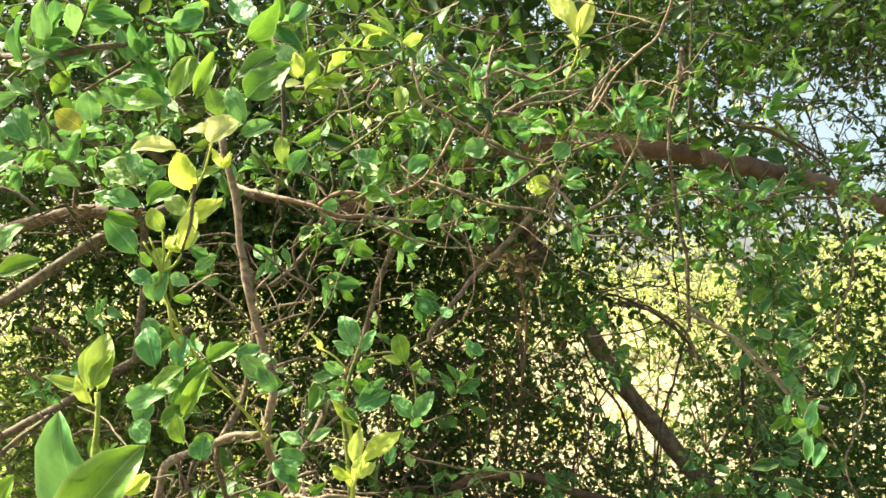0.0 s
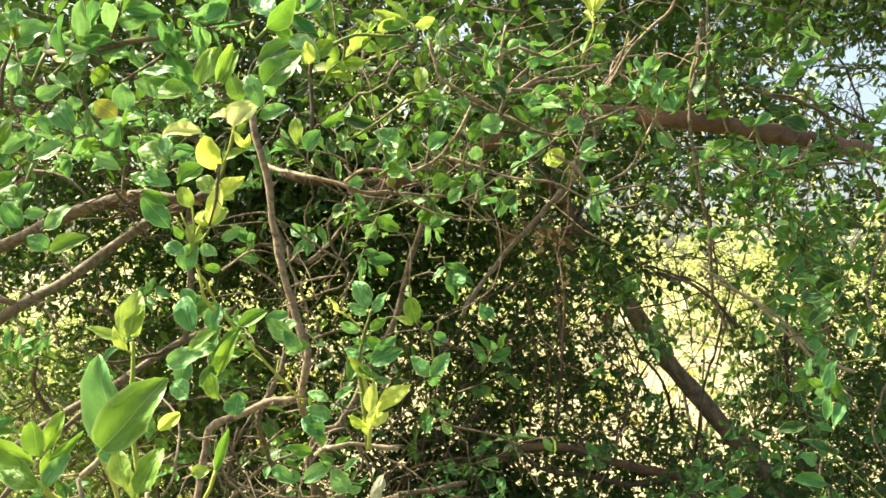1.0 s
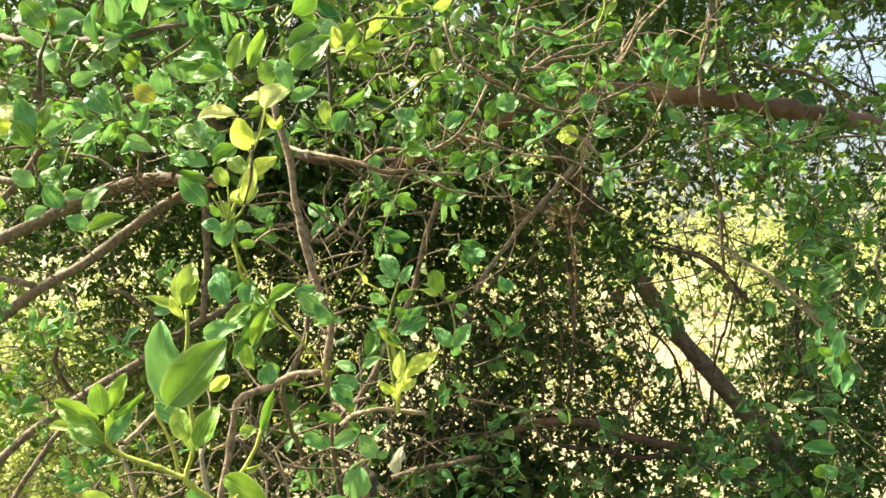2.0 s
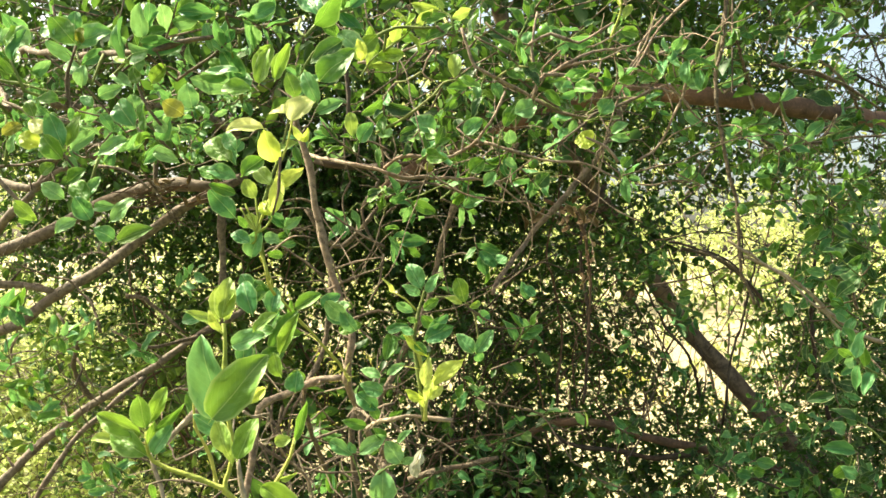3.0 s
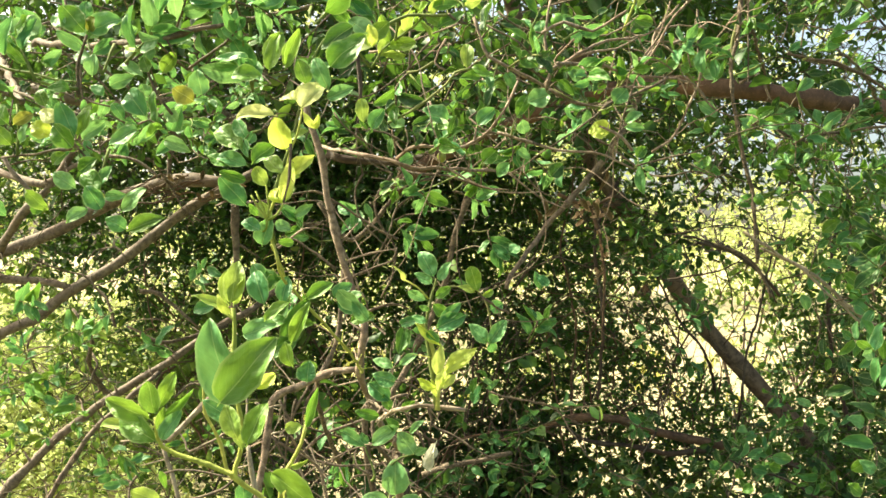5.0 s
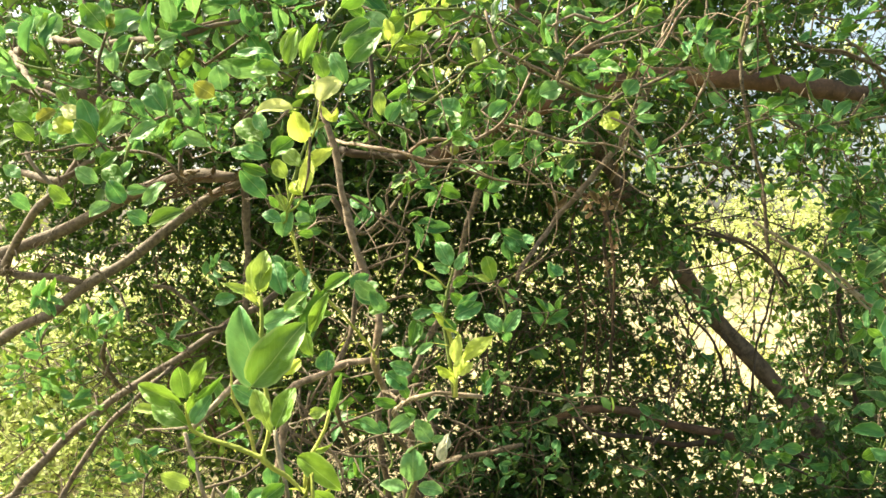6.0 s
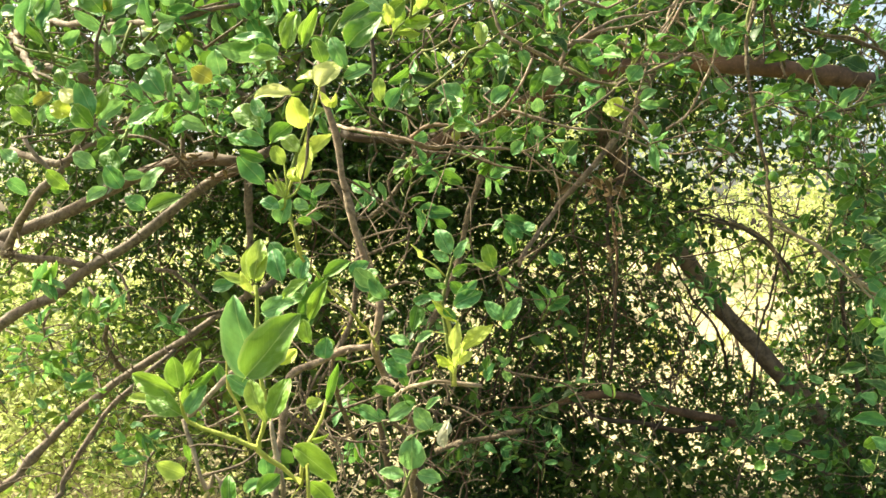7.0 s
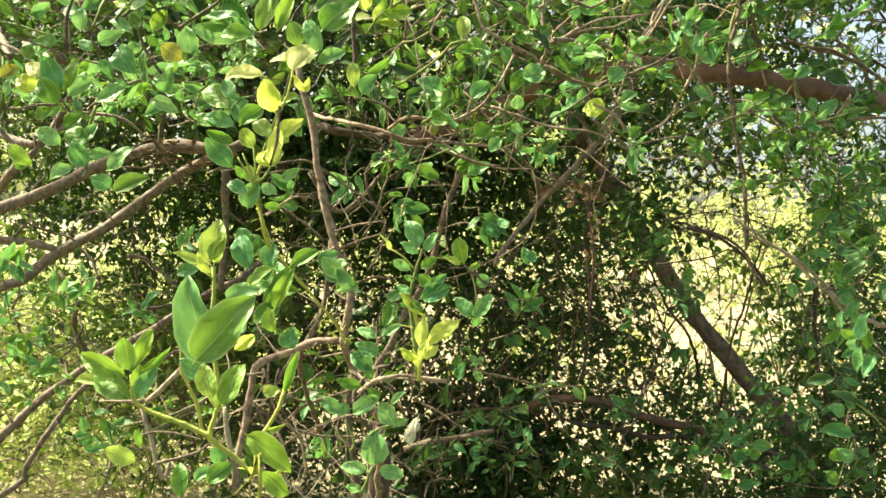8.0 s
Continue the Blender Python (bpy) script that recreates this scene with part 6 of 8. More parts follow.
leaf(middle_tree, "dry", (0.422, 2.300, 1.624), (0.453, 2.299, 1.586), 0.019, 7)
leaf(middle_tree, "dry", (0.239, 2.300, 1.624), (0.263, 2.315, 1.579), 0.011, -24)
leaf(middle_tree, "dry", (0.407, 2.300, 1.670), (0.378, 2.310, 1.655), 0.012, 16)
leaf(middle_tree, "dry", (0.438, 2.300, 1.731), (0.423, 2.289, 1.669), 0.011, -22)
fruit(middle_tree, (0.148, 1.100, 1.802), 0.0091, FRUIT)
fruit(middle_tree, (0.134, 1.100, 1.630), 0.0063, FRUIT)
fruit(middle_tree, (-0.002, 1.020, 1.617), 0.0056, FRUIT_YELLOW)
fruit(middle_tree, (0.408, 1.100, 1.570), 0.0063, FRUIT)
fruit(middle_tree, (0.094, 1.100, 1.779), 0.0077, FRUIT)

# leafy sprigs, nearest first
sprig(left_tree, (-0.355, 0.737, 1.652), (-0.388, 0.754, 1.701), 7, 0.036, ("green", "mint", "mint", "blue", "blue"), 101)
sprig(left_tree, (-0.323, 0.804, 1.672), (-0.349, 0.827, 1.726), 7, 0.036, ("green", "mint", "mint", "blue", "blue"), 102)
sprig(left_tree, (-0.289, 0.771, 1.675), (-0.257, 0.767, 1.715), 8, 0.036, ("green", "mint", "mint", "blue", "blue"), 103)
sprig(left_tree, (-0.241, 0.799, 1.676), (-0.182, 0.751, 1.700), 6, 0.036, ("green", "mint", "mint", "blue", "blue"), 104)
sprig(left_tree, (-0.260, 0.808, 1.705), (-0.232, 0.769, 1.741), 6, 0.036, ("green", "mint", "mint", "blue", "blue"), 105)
sprig(left_tree, (-0.380, 0.758, 1.637), (-0.388, 0.707, 1.665), 6, 0.036, ("green", "mint", "mint", "blue", "blue"), 106)
sprig(left_tree, (-0.180, 0.808, 1.656), (-0.179, 0.760, 1.693), 7, 0.036, ("green", "mint", "mint", "blue", "blue"), 107)
sprig(left_tree, (-0.110, 0.739, 1.702), (-0.073, 0.764, 1.734), 8, 0.036, ("green", "mint", "mint", "blue", "blue"), 108)
sprig(left_tree, (-0.178, 0.734, 1.720), (-0.146, 0.770, 1.716), 8, 0.036, ("green", "mint", "mint", "blue", "blue"), 109)
sprig(left_tree, (-0.380, 1.051, 1.662), (-0.306, 1.011, 1.669), 6, 0.037, ("blue", "blue", "green", "mint"), 110)
sprig(left_tree, (-0.309, 1.000, 1.634), (-0.332, 0.951, 1.653), 6, 0.037, ("blue", "blue", "green", "mint"), 115)

# upper middle
sprig(middle_tree, (-0.050, 0.902, 1.729), (-0.014, 0.865, 1.748), 7, 0.033, ("lime", "green", "fresh"), 118)
sprig(middle_tree, (0.026, 0.857, 1.734), (0.004, 0.882, 1.770), 7, 0.033, ("lime", "green", "fresh"), 119)
sprig(middle_tree, (-0.076, 0.917, 1.702), (-0.051, 0.913, 1.731), 7, 0.033, ("lime", "green", "fresh"), 120)
sprig(middle_tree, (0.049, 1.109, 1.781), (0.083, 1.073, 1.800), 6, 0.034, ("green", "blue", "deep", "deep"), 121)
sprig(middle_tree, (0.064, 1.111, 1.745), (0.033, 1.079, 1.709), 6, 0.034, ("green", "blue", "deep", "deep"), 122)
sprig(middle_tree, (-0.044, 1.038, 1.722), (-0.056, 1.009, 1.675), 5, 0.034, ("green", "blue", "deep", "deep"), 123)
sprig(middle_tree, (-0.017, 1.092, 1.697), (-0.030, 1.018, 1.643), 6, 0.034, ("green", "blue", "deep", "deep"), 124)
sprig(middle_tree, (0.080, 1.041, 1.729), (0.114, 0.975, 1.728), 7, 0.034, ("green", "blue", "deep", "deep"), 125)
sprig(middle_tree, (0.107, 1.097, 1.778), (0.130, 1.108, 1.825), 6, 0.034, ("green", "blue", "deep", "deep"), 126)
sprig(middle_tree, (0.033, 1.062, 1.670), (0.069, 1.076, 1.687), 5, 0.034, ("green", "blue", "deep", "deep"), 127)
sprig(middle_tree, (-0.058, 1.045, 1.640), (-0.095, 0.992, 1.646), 7, 0.034, ("green", "blue", "deep", "deep"), 128)
sprig(middle_tree, (-0.016, 0.987, 1.619), (0.010, 0.961, 1.635), 6, 0.034, ("green", "blue", "deep", "deep"), 129)
sprig(middle_tree, (-0.106, 1.110, 1.641), (-0.135, 1.105, 1.670), 6, 0.034, ("green", "blue", "deep", "deep"), 130)
sprig(middle_tree, (0.142, 0.991, 1.751), (0.189, 1.027, 1.788), 6, 0.034, ("green", "blue", "deep", "deep"), 131)
sprig(middle_tree, (0.162, 1.032, 1.727), (0.170, 0.960, 1.692), 7, 0.034, ("green", "blue", "deep", "deep"), 132)
sprig(middle_tree, (0.242, 1.188, 1.730), (0.263, 1.144, 1.752), 6, 0.036, ("blue", "blue", "green", "mint"), 133)
sprig(middle_tree, (0.255, 1.212, 1.807), (0.286, 1.240, 1.856), 5, 0.036, ("blue", "blue", "green", "mint"), 134)
sprig(middle_tree, (0.320, 1.215, 1.776), (0.331, 1.143, 1.790), 7, 0.036, ("blue", "blue", "green", "mint"), 135)
sprig(middle_tree, (0.350, 1.263, 1.812), (0.391, 1.234, 1.796), 6, 0.036, ("blue", "blue", "green", "mint"), 136)
sprig(middle_tree, (0.224, 1.221, 1.712), (0.176, 1.169, 1.664), 6, 0.036, ("blue", "blue", "green", "mint"), 137)
sprig(middle_tree, (0.132, 1.274, 1.679), (0.100, 1.294, 1.639), 7, 0.036, ("blue", "blue", "green", "mint"), 138)
sprig(middle_tree, (0.065, 1.290, 1.647), (0.049, 1.311, 1.606), 7, 0.036, ("blue", "blue", "green", "mint"), 139)
sprig(middle_tree, (0.244, 1.197, 1.652), (0.288, 1.218, 1.614), 6, 0.036, ("blue", "blue", "green", "mint"), 140)
sprig(middle_tree, (-0.035, 1.182, 1.587), (-0.019, 1.217, 1.566), 7, 0.036, ("blue", "blue", "green", "mint"), 141)
sprig(middle_tree, (0.185, 1.285, 1.638), (0.146, 1.320, 1.624), 6, 0.036, ("blue", "blue", "green", "mint"), 142)
sprig(middle_tree, (0.014, 1.311, 1.597), (0.059, 1.338, 1.581), 5, 0.036, ("blue", "blue", "green", "mint"), 143)
sprig(middle_tree, (-0.073, 1.299, 1.579), (-0.038, 1.299, 1.605), 6, 0.036, ("blue", "blue", "green", "mint"), 144)

# outer side
sprig(outer_tree, (0.440, 1.283, 1.706), (0.452, 1.199, 1.680), 6, 0.040, ("green", "green", "blue", "deep", "deep", "mint"), 145)
sprig(outer_tree, (0.517, 1.424, 1.714), (0.555, 1.389, 1.727), 7, 0.040, ("green", "green", "blue", "deep", "deep", "mint"), 146)
sprig(outer_tree, (0.458, 1.359, 1.817), (0.415, 1.367, 1.801), 6, 0.040, ("green", "green", "blue", "deep", "deep", "mint"), 147)
sprig(outer_tree, (0.463, 1.348, 1.842), (0.464, 1.254, 1.851), 5, 0.040, ("green", "green", "blue", "deep", "deep", "mint"), 148)
sprig(outer_tree, (0.570, 1.390, 1.677), (0.610, 1.377, 1.698), 5, 0.040, ("green", "green", "blue", "deep", "deep", "mint"), 149)
sprig(outer_tree, (0.582, 1.376, 1.812), (0.589, 1.290, 1.827), 7, 0.040, ("green", "green", "blue", "deep", "deep", "mint"), 150)
sprig(outer_tree, (0.537, 1.310, 1.832), (0.537, 1.230, 1.853), 6, 0.040, ("green", "green", "blue", "deep", "deep", "mint"), 151)
sprig(outer_tree, (0.541, 1.389, 1.603), (0.528, 1.454, 1.588), 7, 0.040, ("green", "green", "blue", "deep", "deep", "mint"), 153)
sprig(outer_tree, (0.567, 1.406, 1.594), (0.585, 1.321, 1.598), 6, 0.040, ("green", "green", "blue", "deep", "deep", "mint"), 154)
sprig(outer_tree, (0.664, 1.393, 1.603), (0.722, 1.399, 1.631), 6, 0.040, ("green", "green", "blue", "deep", "deep", "mint"), 155)
sprig(outer_tree, (0.648, 1.271, 1.848), (0.568, 1.191, 1.857), 6, 0.040, ("green", "green", "blue", "deep", "deep", "mint"), 158)
sprig(outer_tree, (0.774, 1.427, 1.729), (0.765, 1.344, 1.787), 6, 0.040, ("green", "green", "blue", "deep", "deep", "mint"), 159)
sprig(outer_tree, (0.748, 1.378, 1.602), (0.775, 1.330, 1.642), 6, 0.040, ("green", "green", "blue", "deep", "deep", "mint"), 160)
sprig(outer_tree, (0.675, 1.294, 1.466), (0.625, 1.276, 1.501), 5, 0.047, ("deep", "deep", "deep", "blue"), 161)
sprig(outer_tree, (0.738, 1.377, 1.510), (0.690, 1.371, 1.537), 6, 0.047, ("deep", "deep", "deep", "blue"), 162)
sprig(outer_tree, (0.737, 1.375, 1.208), (0.711, 1.433, 1.234), 5, 0.047, ("deep", "deep", "deep", "blue"), 163)
sprig(outer_tree, (0.722, 1.267, 1.400), (0.646, 1.190, 1.453), 7, 0.047, ("deep", "deep", "deep", "blue"), 164)
sprig(outer_tree, (0.718, 1.377, 1.391), (0.658, 1.345, 1.429), 6, 0.045, ("blue", "blue", "green", "mint"), 165)
sprig(outer_tree, (0.670, 1.234, 1.328), (0.584, 1.161, 1.369), 6, 0.045, ("blue", "blue", "green", "mint"), 166)
sprig(outer_tree, (0.708, 1.371, 1.337), (0.618, 1.296, 1.371), 6, 0.045, ("blue", "blue", "green", "mint"), 167)
sprig(outer_tree, (1.330, 2.511, 0.833), (1.248, 2.548, 0.891), 8, 0.055, ("deep", "deep", "blue"), 168)
sprig(outer_tree, (1.303, 2.399, 0.799), (1.282, 2.484, 0.874), 9, 0.055, ("deep", "deep", "blue"), 169)
sprig(outer_tree, (1.093, 2.263, 0.839), (1.073, 2.106, 0.941), 9, 0.055, ("deep", "deep", "blue"), 170)
sprig(outer_tree, (1.413, 2.452, 1.012), (1.319, 2.400, 1.102), 8, 0.055, ("deep", "deep", "blue"), 171)
sprig(outer_tree, (1.100, 2.376, 0.822), (0.996, 2.317, 0.900), 7, 0.055, ("deep", "deep", "blue"), 172)
sprig(outer_tree, (1.060, 2.290, 1.380), (0.915, 2.130, 1.445), 7, 0.050, ("deep", "blue", "green"), 173)
sprig(outer_tree, (1.091, 2.290, 1.197), (0.944, 2.162, 1.242), 7, 0.050, ("deep", "blue", "green"), 174)
sprig(outer_tree, (1.000, 2.256, 1.111), (0.960, 2.342, 1.034), 7, 0.050, ("deep", "blue", "green"), 175)
sprig(outer_tree, (1.045, 2.135, 1.104), (0.900, 2.002, 1.075), 8, 0.050, ("deep", "blue", "green"), 176)
sprig(outer_tree, (1.080, 2.332, 0.912), (0.987, 2.333, 0.865), 7, 0.050, ("deep", "blue", "green"), 177)
sprig(outer_tree, (0.978, 2.312, 1.563), (0.920, 2.360, 1.502), 6, 0.050, ("deep", "blue", "green"), 178)
sprig(outer_tree, (1.020, 2.142, 1.530), (0.902, 2.005, 1.581), 7, 0.050, ("deep", "blue", "green"), 179)
sprig(outer_tree, (0.842, 2.236, 1.026), (0.728, 2.119, 1.008), 7, 0.050, ("deep", "blue", "green"), 180)
sprig(outer_tree, (1.127, 2.183, 1.211), (1.007, 2.113, 1.150), 7, 0.050, ("deep", "blue", "green"), 181)
sprig(outer_tree, (1.175, 2.275, 1.350), (1.064, 2.233, 1.308), 6, 0.050, ("deep", "blue", "green"), 182)

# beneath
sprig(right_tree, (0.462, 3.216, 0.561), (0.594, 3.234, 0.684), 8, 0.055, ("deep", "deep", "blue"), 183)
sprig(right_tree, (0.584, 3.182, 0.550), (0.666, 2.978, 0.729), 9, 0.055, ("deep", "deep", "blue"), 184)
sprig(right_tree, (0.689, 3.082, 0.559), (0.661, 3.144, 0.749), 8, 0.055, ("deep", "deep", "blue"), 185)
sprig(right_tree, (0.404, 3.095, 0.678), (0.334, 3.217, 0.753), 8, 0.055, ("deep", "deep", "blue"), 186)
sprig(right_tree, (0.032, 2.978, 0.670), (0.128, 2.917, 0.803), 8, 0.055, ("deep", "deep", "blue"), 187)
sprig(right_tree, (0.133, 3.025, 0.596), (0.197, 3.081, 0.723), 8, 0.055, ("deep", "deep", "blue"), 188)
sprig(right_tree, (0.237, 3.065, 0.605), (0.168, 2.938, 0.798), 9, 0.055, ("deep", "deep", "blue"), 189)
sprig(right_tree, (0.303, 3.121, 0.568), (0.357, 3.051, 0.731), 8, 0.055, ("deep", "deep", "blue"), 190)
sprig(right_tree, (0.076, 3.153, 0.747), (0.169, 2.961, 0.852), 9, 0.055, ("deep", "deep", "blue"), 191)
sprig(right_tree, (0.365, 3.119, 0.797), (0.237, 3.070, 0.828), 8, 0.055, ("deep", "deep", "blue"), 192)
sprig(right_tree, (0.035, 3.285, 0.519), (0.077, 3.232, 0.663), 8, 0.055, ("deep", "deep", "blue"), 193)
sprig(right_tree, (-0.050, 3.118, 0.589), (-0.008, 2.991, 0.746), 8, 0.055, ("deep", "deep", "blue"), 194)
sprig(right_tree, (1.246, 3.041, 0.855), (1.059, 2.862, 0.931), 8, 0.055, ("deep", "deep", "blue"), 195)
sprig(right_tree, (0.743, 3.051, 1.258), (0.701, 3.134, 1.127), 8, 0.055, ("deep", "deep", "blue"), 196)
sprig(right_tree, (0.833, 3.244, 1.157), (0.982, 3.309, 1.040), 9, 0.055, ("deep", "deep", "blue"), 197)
sprig(middle_tree, (-0.105, 1.676, 1.568), (-0.050, 1.709, 1.524), 7, 0.050, ("blue", "blue", "green", "mint"), 198)
sprig(middle_tree, (-0.149, 1.675, 1.613), (-0.177, 1.626, 1.566), 6, 0.050, ("blue", "blue", "green", "mint"), 199)
sprig(middle_tree, (0.086, 1.700, 1.546), (0.108, 1.698, 1.490), 7, 0.050, ("blue", "blue", "green", "mint"), 200)
sprig(middle_tree, (-0.242, 1.624, 1.523), (-0.282, 1.608, 1.565), 7, 0.050, ("blue", "blue", "green", "mint"), 201)
sprig(middle_tree, (-0.262, 1.617, 1.372), (-0.317, 1.678, 1.412), 8, 0.050, ("blue", "blue", "green", "mint"), 202)
sprig(middle_tree, (-0.094, 1.680, 1.367), (-0.048, 1.652, 1.325), 7, 0.050, ("blue", "blue", "green", "mint"), 203)
sprig(middle_tree, (0.054, 1.771, 1.265), (0.093, 1.833, 1.196), 6, 0.050, ("blue", "blue", "green", "mint"), 204)
sprig(middle_tree, (0.158, 1.624, 1.328), (0.187, 1.593, 1.374), 8, 0.050, ("blue", "blue", "green", "mint"), 205)
sprig(middle_tree, (-0.268, 1.796, 1.167), (-0.217, 1.775, 1.123), 6, 0.050, ("blue", "blue", "green", "mint"), 206)
sprig(middle_tree, (-0.183, 1.678, 1.099), (-0.237, 1.747, 1.025), 8, 0.050, ("blue", "blue", "green", "mint"), 207)
sprig(left_tree, (-1.018, 2.113, 1.220), (-1.031, 2.028, 1.285), 6, 0.052, ("blue", "blue", "green", "mint"), 208)
sprig(left_tree, (-0.893, 1.934, 1.283), (-0.786, 1.834, 1.330), 6, 0.052, ("blue", "blue", "green", "mint"), 209)
sprig(left_tree, (-0.738, 1.900, 1.375), (-0.820, 1.945, 1.346), 6, 0.052, ("blue", "blue", "green", "mint"), 211)
sprig(left_tree, (-0.652, 2.068, 1.226), (-0.691, 1.981, 1.290), 6, 0.052, ("blue", "blue", "green", "mint"), 212)
sprig(left_tree, (-0.615, 2.035, 1.420), (-0.542, 1.967, 1.475), 7, 0.052, ("blue", "blue", "green", "mint"), 213)
sprig(left_tree, (-0.816, 2.030, 1.042), (-0.730, 2.017, 0.991), 8, 0.052, ("blue", "blue", "green", "mint"), 214)
sprig(left_tree, (-0.755, 2.048, 0.929), (-0.776, 1.932, 1.013), 6, 0.052, ("blue", "blue", "green", "mint"), 215)
sprig(left_tree, (-0.940, 1.952, 1.086), (-0.927, 2.036, 1.149), 7, 0.052, ("blue", "blue", "green", "mint"), 216)
sprig(left_tree, (-0.583, 1.973, 1.107), (-0.507, 1.888, 1.175), 6, 0.052, ("blue", "blue", "green", "mint"), 217)
sprig(left_tree, (-0.957, 1.883, 1.389), (-0.876, 1.819, 1.380), 8, 0.052, ("blue", "blue", "green", "mint"), 218)
sprig(right_tree, (0.788, 2.991, 0.626), (0.831, 2.866, 0.815), 8, 0.055, ("blue", "deep", "deep"), 220)
sprig(right_tree, (0.878, 2.831, 0.730), (0.952, 2.772, 0.875), 8, 0.055, ("blue", "deep", "deep"), 221)
sprig(right_tree, (0.975, 2.840, 0.689), (1.020, 2.707, 0.853), 9, 0.055, ("blue", "deep", "deep"), 222)
sprig(right_tree, (1.130, 2.849, 0.706), (1.009, 2.728, 0.885), 9, 0.055, ("blue", "deep", "deep"), 223)
sprig(right_tree, (1.187, 3.153, 0.579), (1.237, 3.018, 0.719), 7, 0.055, ("blue", "deep", "deep"), 224)
sprig(right_tree, (0.972, 3.070, 0.767), (1.113, 3.120, 0.838), 8, 0.055, ("blue", "deep", "deep"), 225)

# sprays over the upper trunk, mostly in the leaf green with shade put in
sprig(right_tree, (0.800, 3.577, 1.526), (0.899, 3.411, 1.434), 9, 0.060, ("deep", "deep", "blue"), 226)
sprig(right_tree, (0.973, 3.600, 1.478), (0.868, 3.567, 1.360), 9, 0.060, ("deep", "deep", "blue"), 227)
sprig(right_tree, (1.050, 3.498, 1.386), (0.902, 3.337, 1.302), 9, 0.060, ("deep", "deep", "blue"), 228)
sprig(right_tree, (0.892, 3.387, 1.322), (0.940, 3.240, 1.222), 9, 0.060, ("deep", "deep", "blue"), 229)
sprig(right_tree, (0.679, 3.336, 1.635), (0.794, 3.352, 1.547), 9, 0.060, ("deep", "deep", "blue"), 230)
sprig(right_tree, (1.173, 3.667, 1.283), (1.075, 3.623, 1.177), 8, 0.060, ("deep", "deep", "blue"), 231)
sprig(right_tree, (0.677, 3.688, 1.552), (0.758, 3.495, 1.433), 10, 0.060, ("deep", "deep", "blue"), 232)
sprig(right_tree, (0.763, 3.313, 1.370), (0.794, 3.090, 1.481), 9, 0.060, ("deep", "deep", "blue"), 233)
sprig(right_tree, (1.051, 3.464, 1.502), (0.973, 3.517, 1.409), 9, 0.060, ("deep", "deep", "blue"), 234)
sprig(outer_tree, (0.800, 1.728, 1.766), (0.890, 1.793, 1.811), 7, 0.045, ("deep", "deep", "blue"), 235)
sprig(outer_tree, (0.917, 1.799, 1.753), (0.900, 1.888, 1.803), 7, 0.045, ("deep", "deep", "blue"), 236)

# reddish blades added at the fork of the trunk, for sunlit bark there
leaf(right_tree, "red_fleck", (0.4752, 2.9500, 1.6803), (0.4695, 2.9500, 1.6688), 0.0160, -32)
leaf(right_tree, "red_fleck", (0.4553, 2.9500, 1.6453), (0.4437, 2.9500, 1.6141), 0.0160, -33)
leaf(right_tree, "red_fleck", (0.4739, 2.9500, 1.6463), (0.4616, 2.9500, 1.6344), 0.0160, -27)
leaf(right_tree, "red_fleck", (0.4776, 2.9500, 1.6144), (0.4515, 2.9500, 1.5915), 0.0160, -7)
leaf(right_tree, "red_fleck", (0.5273, 2.9500, 1.6733), (0.5168, 2.9500, 1.6506), 0.0160, 7)
leaf(right_tree, "red_fleck", (0.4614, 2.9500, 1.6409), (0.4709, 2.9500, 1.6211), 0.0160, -18)
leaf(right_tree, "red_fleck", (0.4763, 2.9500, 1.6665), (0.5007, 2.9500, 1.6393), 0.0160, 30)
leaf(right_tree, "red_fleck", (0.5310, 2.9500, 1.6879), (0.5195, 2.9500, 1.6634), 0.0160, -1)
leaf(right_tree, "red_fleck", (0.5317, 2.9500, 1.6485), (0.5269, 2.9500, 1.6266), 0.0160, 15)
stem("dry_twig", right_tree, BARK_RED, 0.00593, 0.00297, (0.5751, 2.9700, 1.6897), (0.5257, 2.9700, 1.6640), (0.4862, 2.9700, 1.6482), (0.4506, 2.9700, 1.6126))

# yellow pair high up
high = stem("shoot", middle_tree, SHOOT, 0.002, 0.0012, (0.254, 1.198, 1.813), (0.268, 1.194, 1.852), (0.268, 1.193, 1.875))
leaf(high, "yellow", (0.267, 1.193, 1.873), (0.233, 1.189, 1.935), 0.028, 0)
leaf(high, "yellow", (0.268, 1.193, 1.875), (0.285, 1.181, 1.930), 0.023, 0)
leaf(high, "yellow", (0.269, 1.194, 1.860), (0.261, 1.203, 1.893), 0.012, 0)
leaf(high, "lime", (0.272, 1.194, 1.845), (0.288, 1.197, 1.870), 0.012, 0)

# dry brown tuft where the limbs meet
stem("dry_twig", left_tree, BARK_RED, 0.0037, 0.0019, (-0.913, 2.800, 1.706), (-0.952, 2.800, 1.703), (-1.012, 2.800, 1.695))
stem("dry_twig", left_tree, BARK_RED, 0.0037, 0.0019, (-0.920, 2.800, 1.737), (-0.958, 2.800, 1.712), (-1.003, 2.800, 1.675))
stem("dry_twig", left_tree, BARK_RED, 0.0037, 0.0019, (-0.870, 2.800, 1.730), (-0.935, 2.800, 1.711), (-0.977, 2.800, 1.727))
stem("dry_twig", left_tree, BARK_RED, 0.0037, 0.0019, (-0.806, 2.800, 1.729), (-0.876, 2.800, 1.733), (-0.907, 2.800, 1.672))
stem("dry_twig", left_tree, BARK_RED, 0.0037, 0.0019, (-0.913, 2.800, 1.726), (-0.977, 2.800, 1.709), (-0.991, 2.800, 1.724))
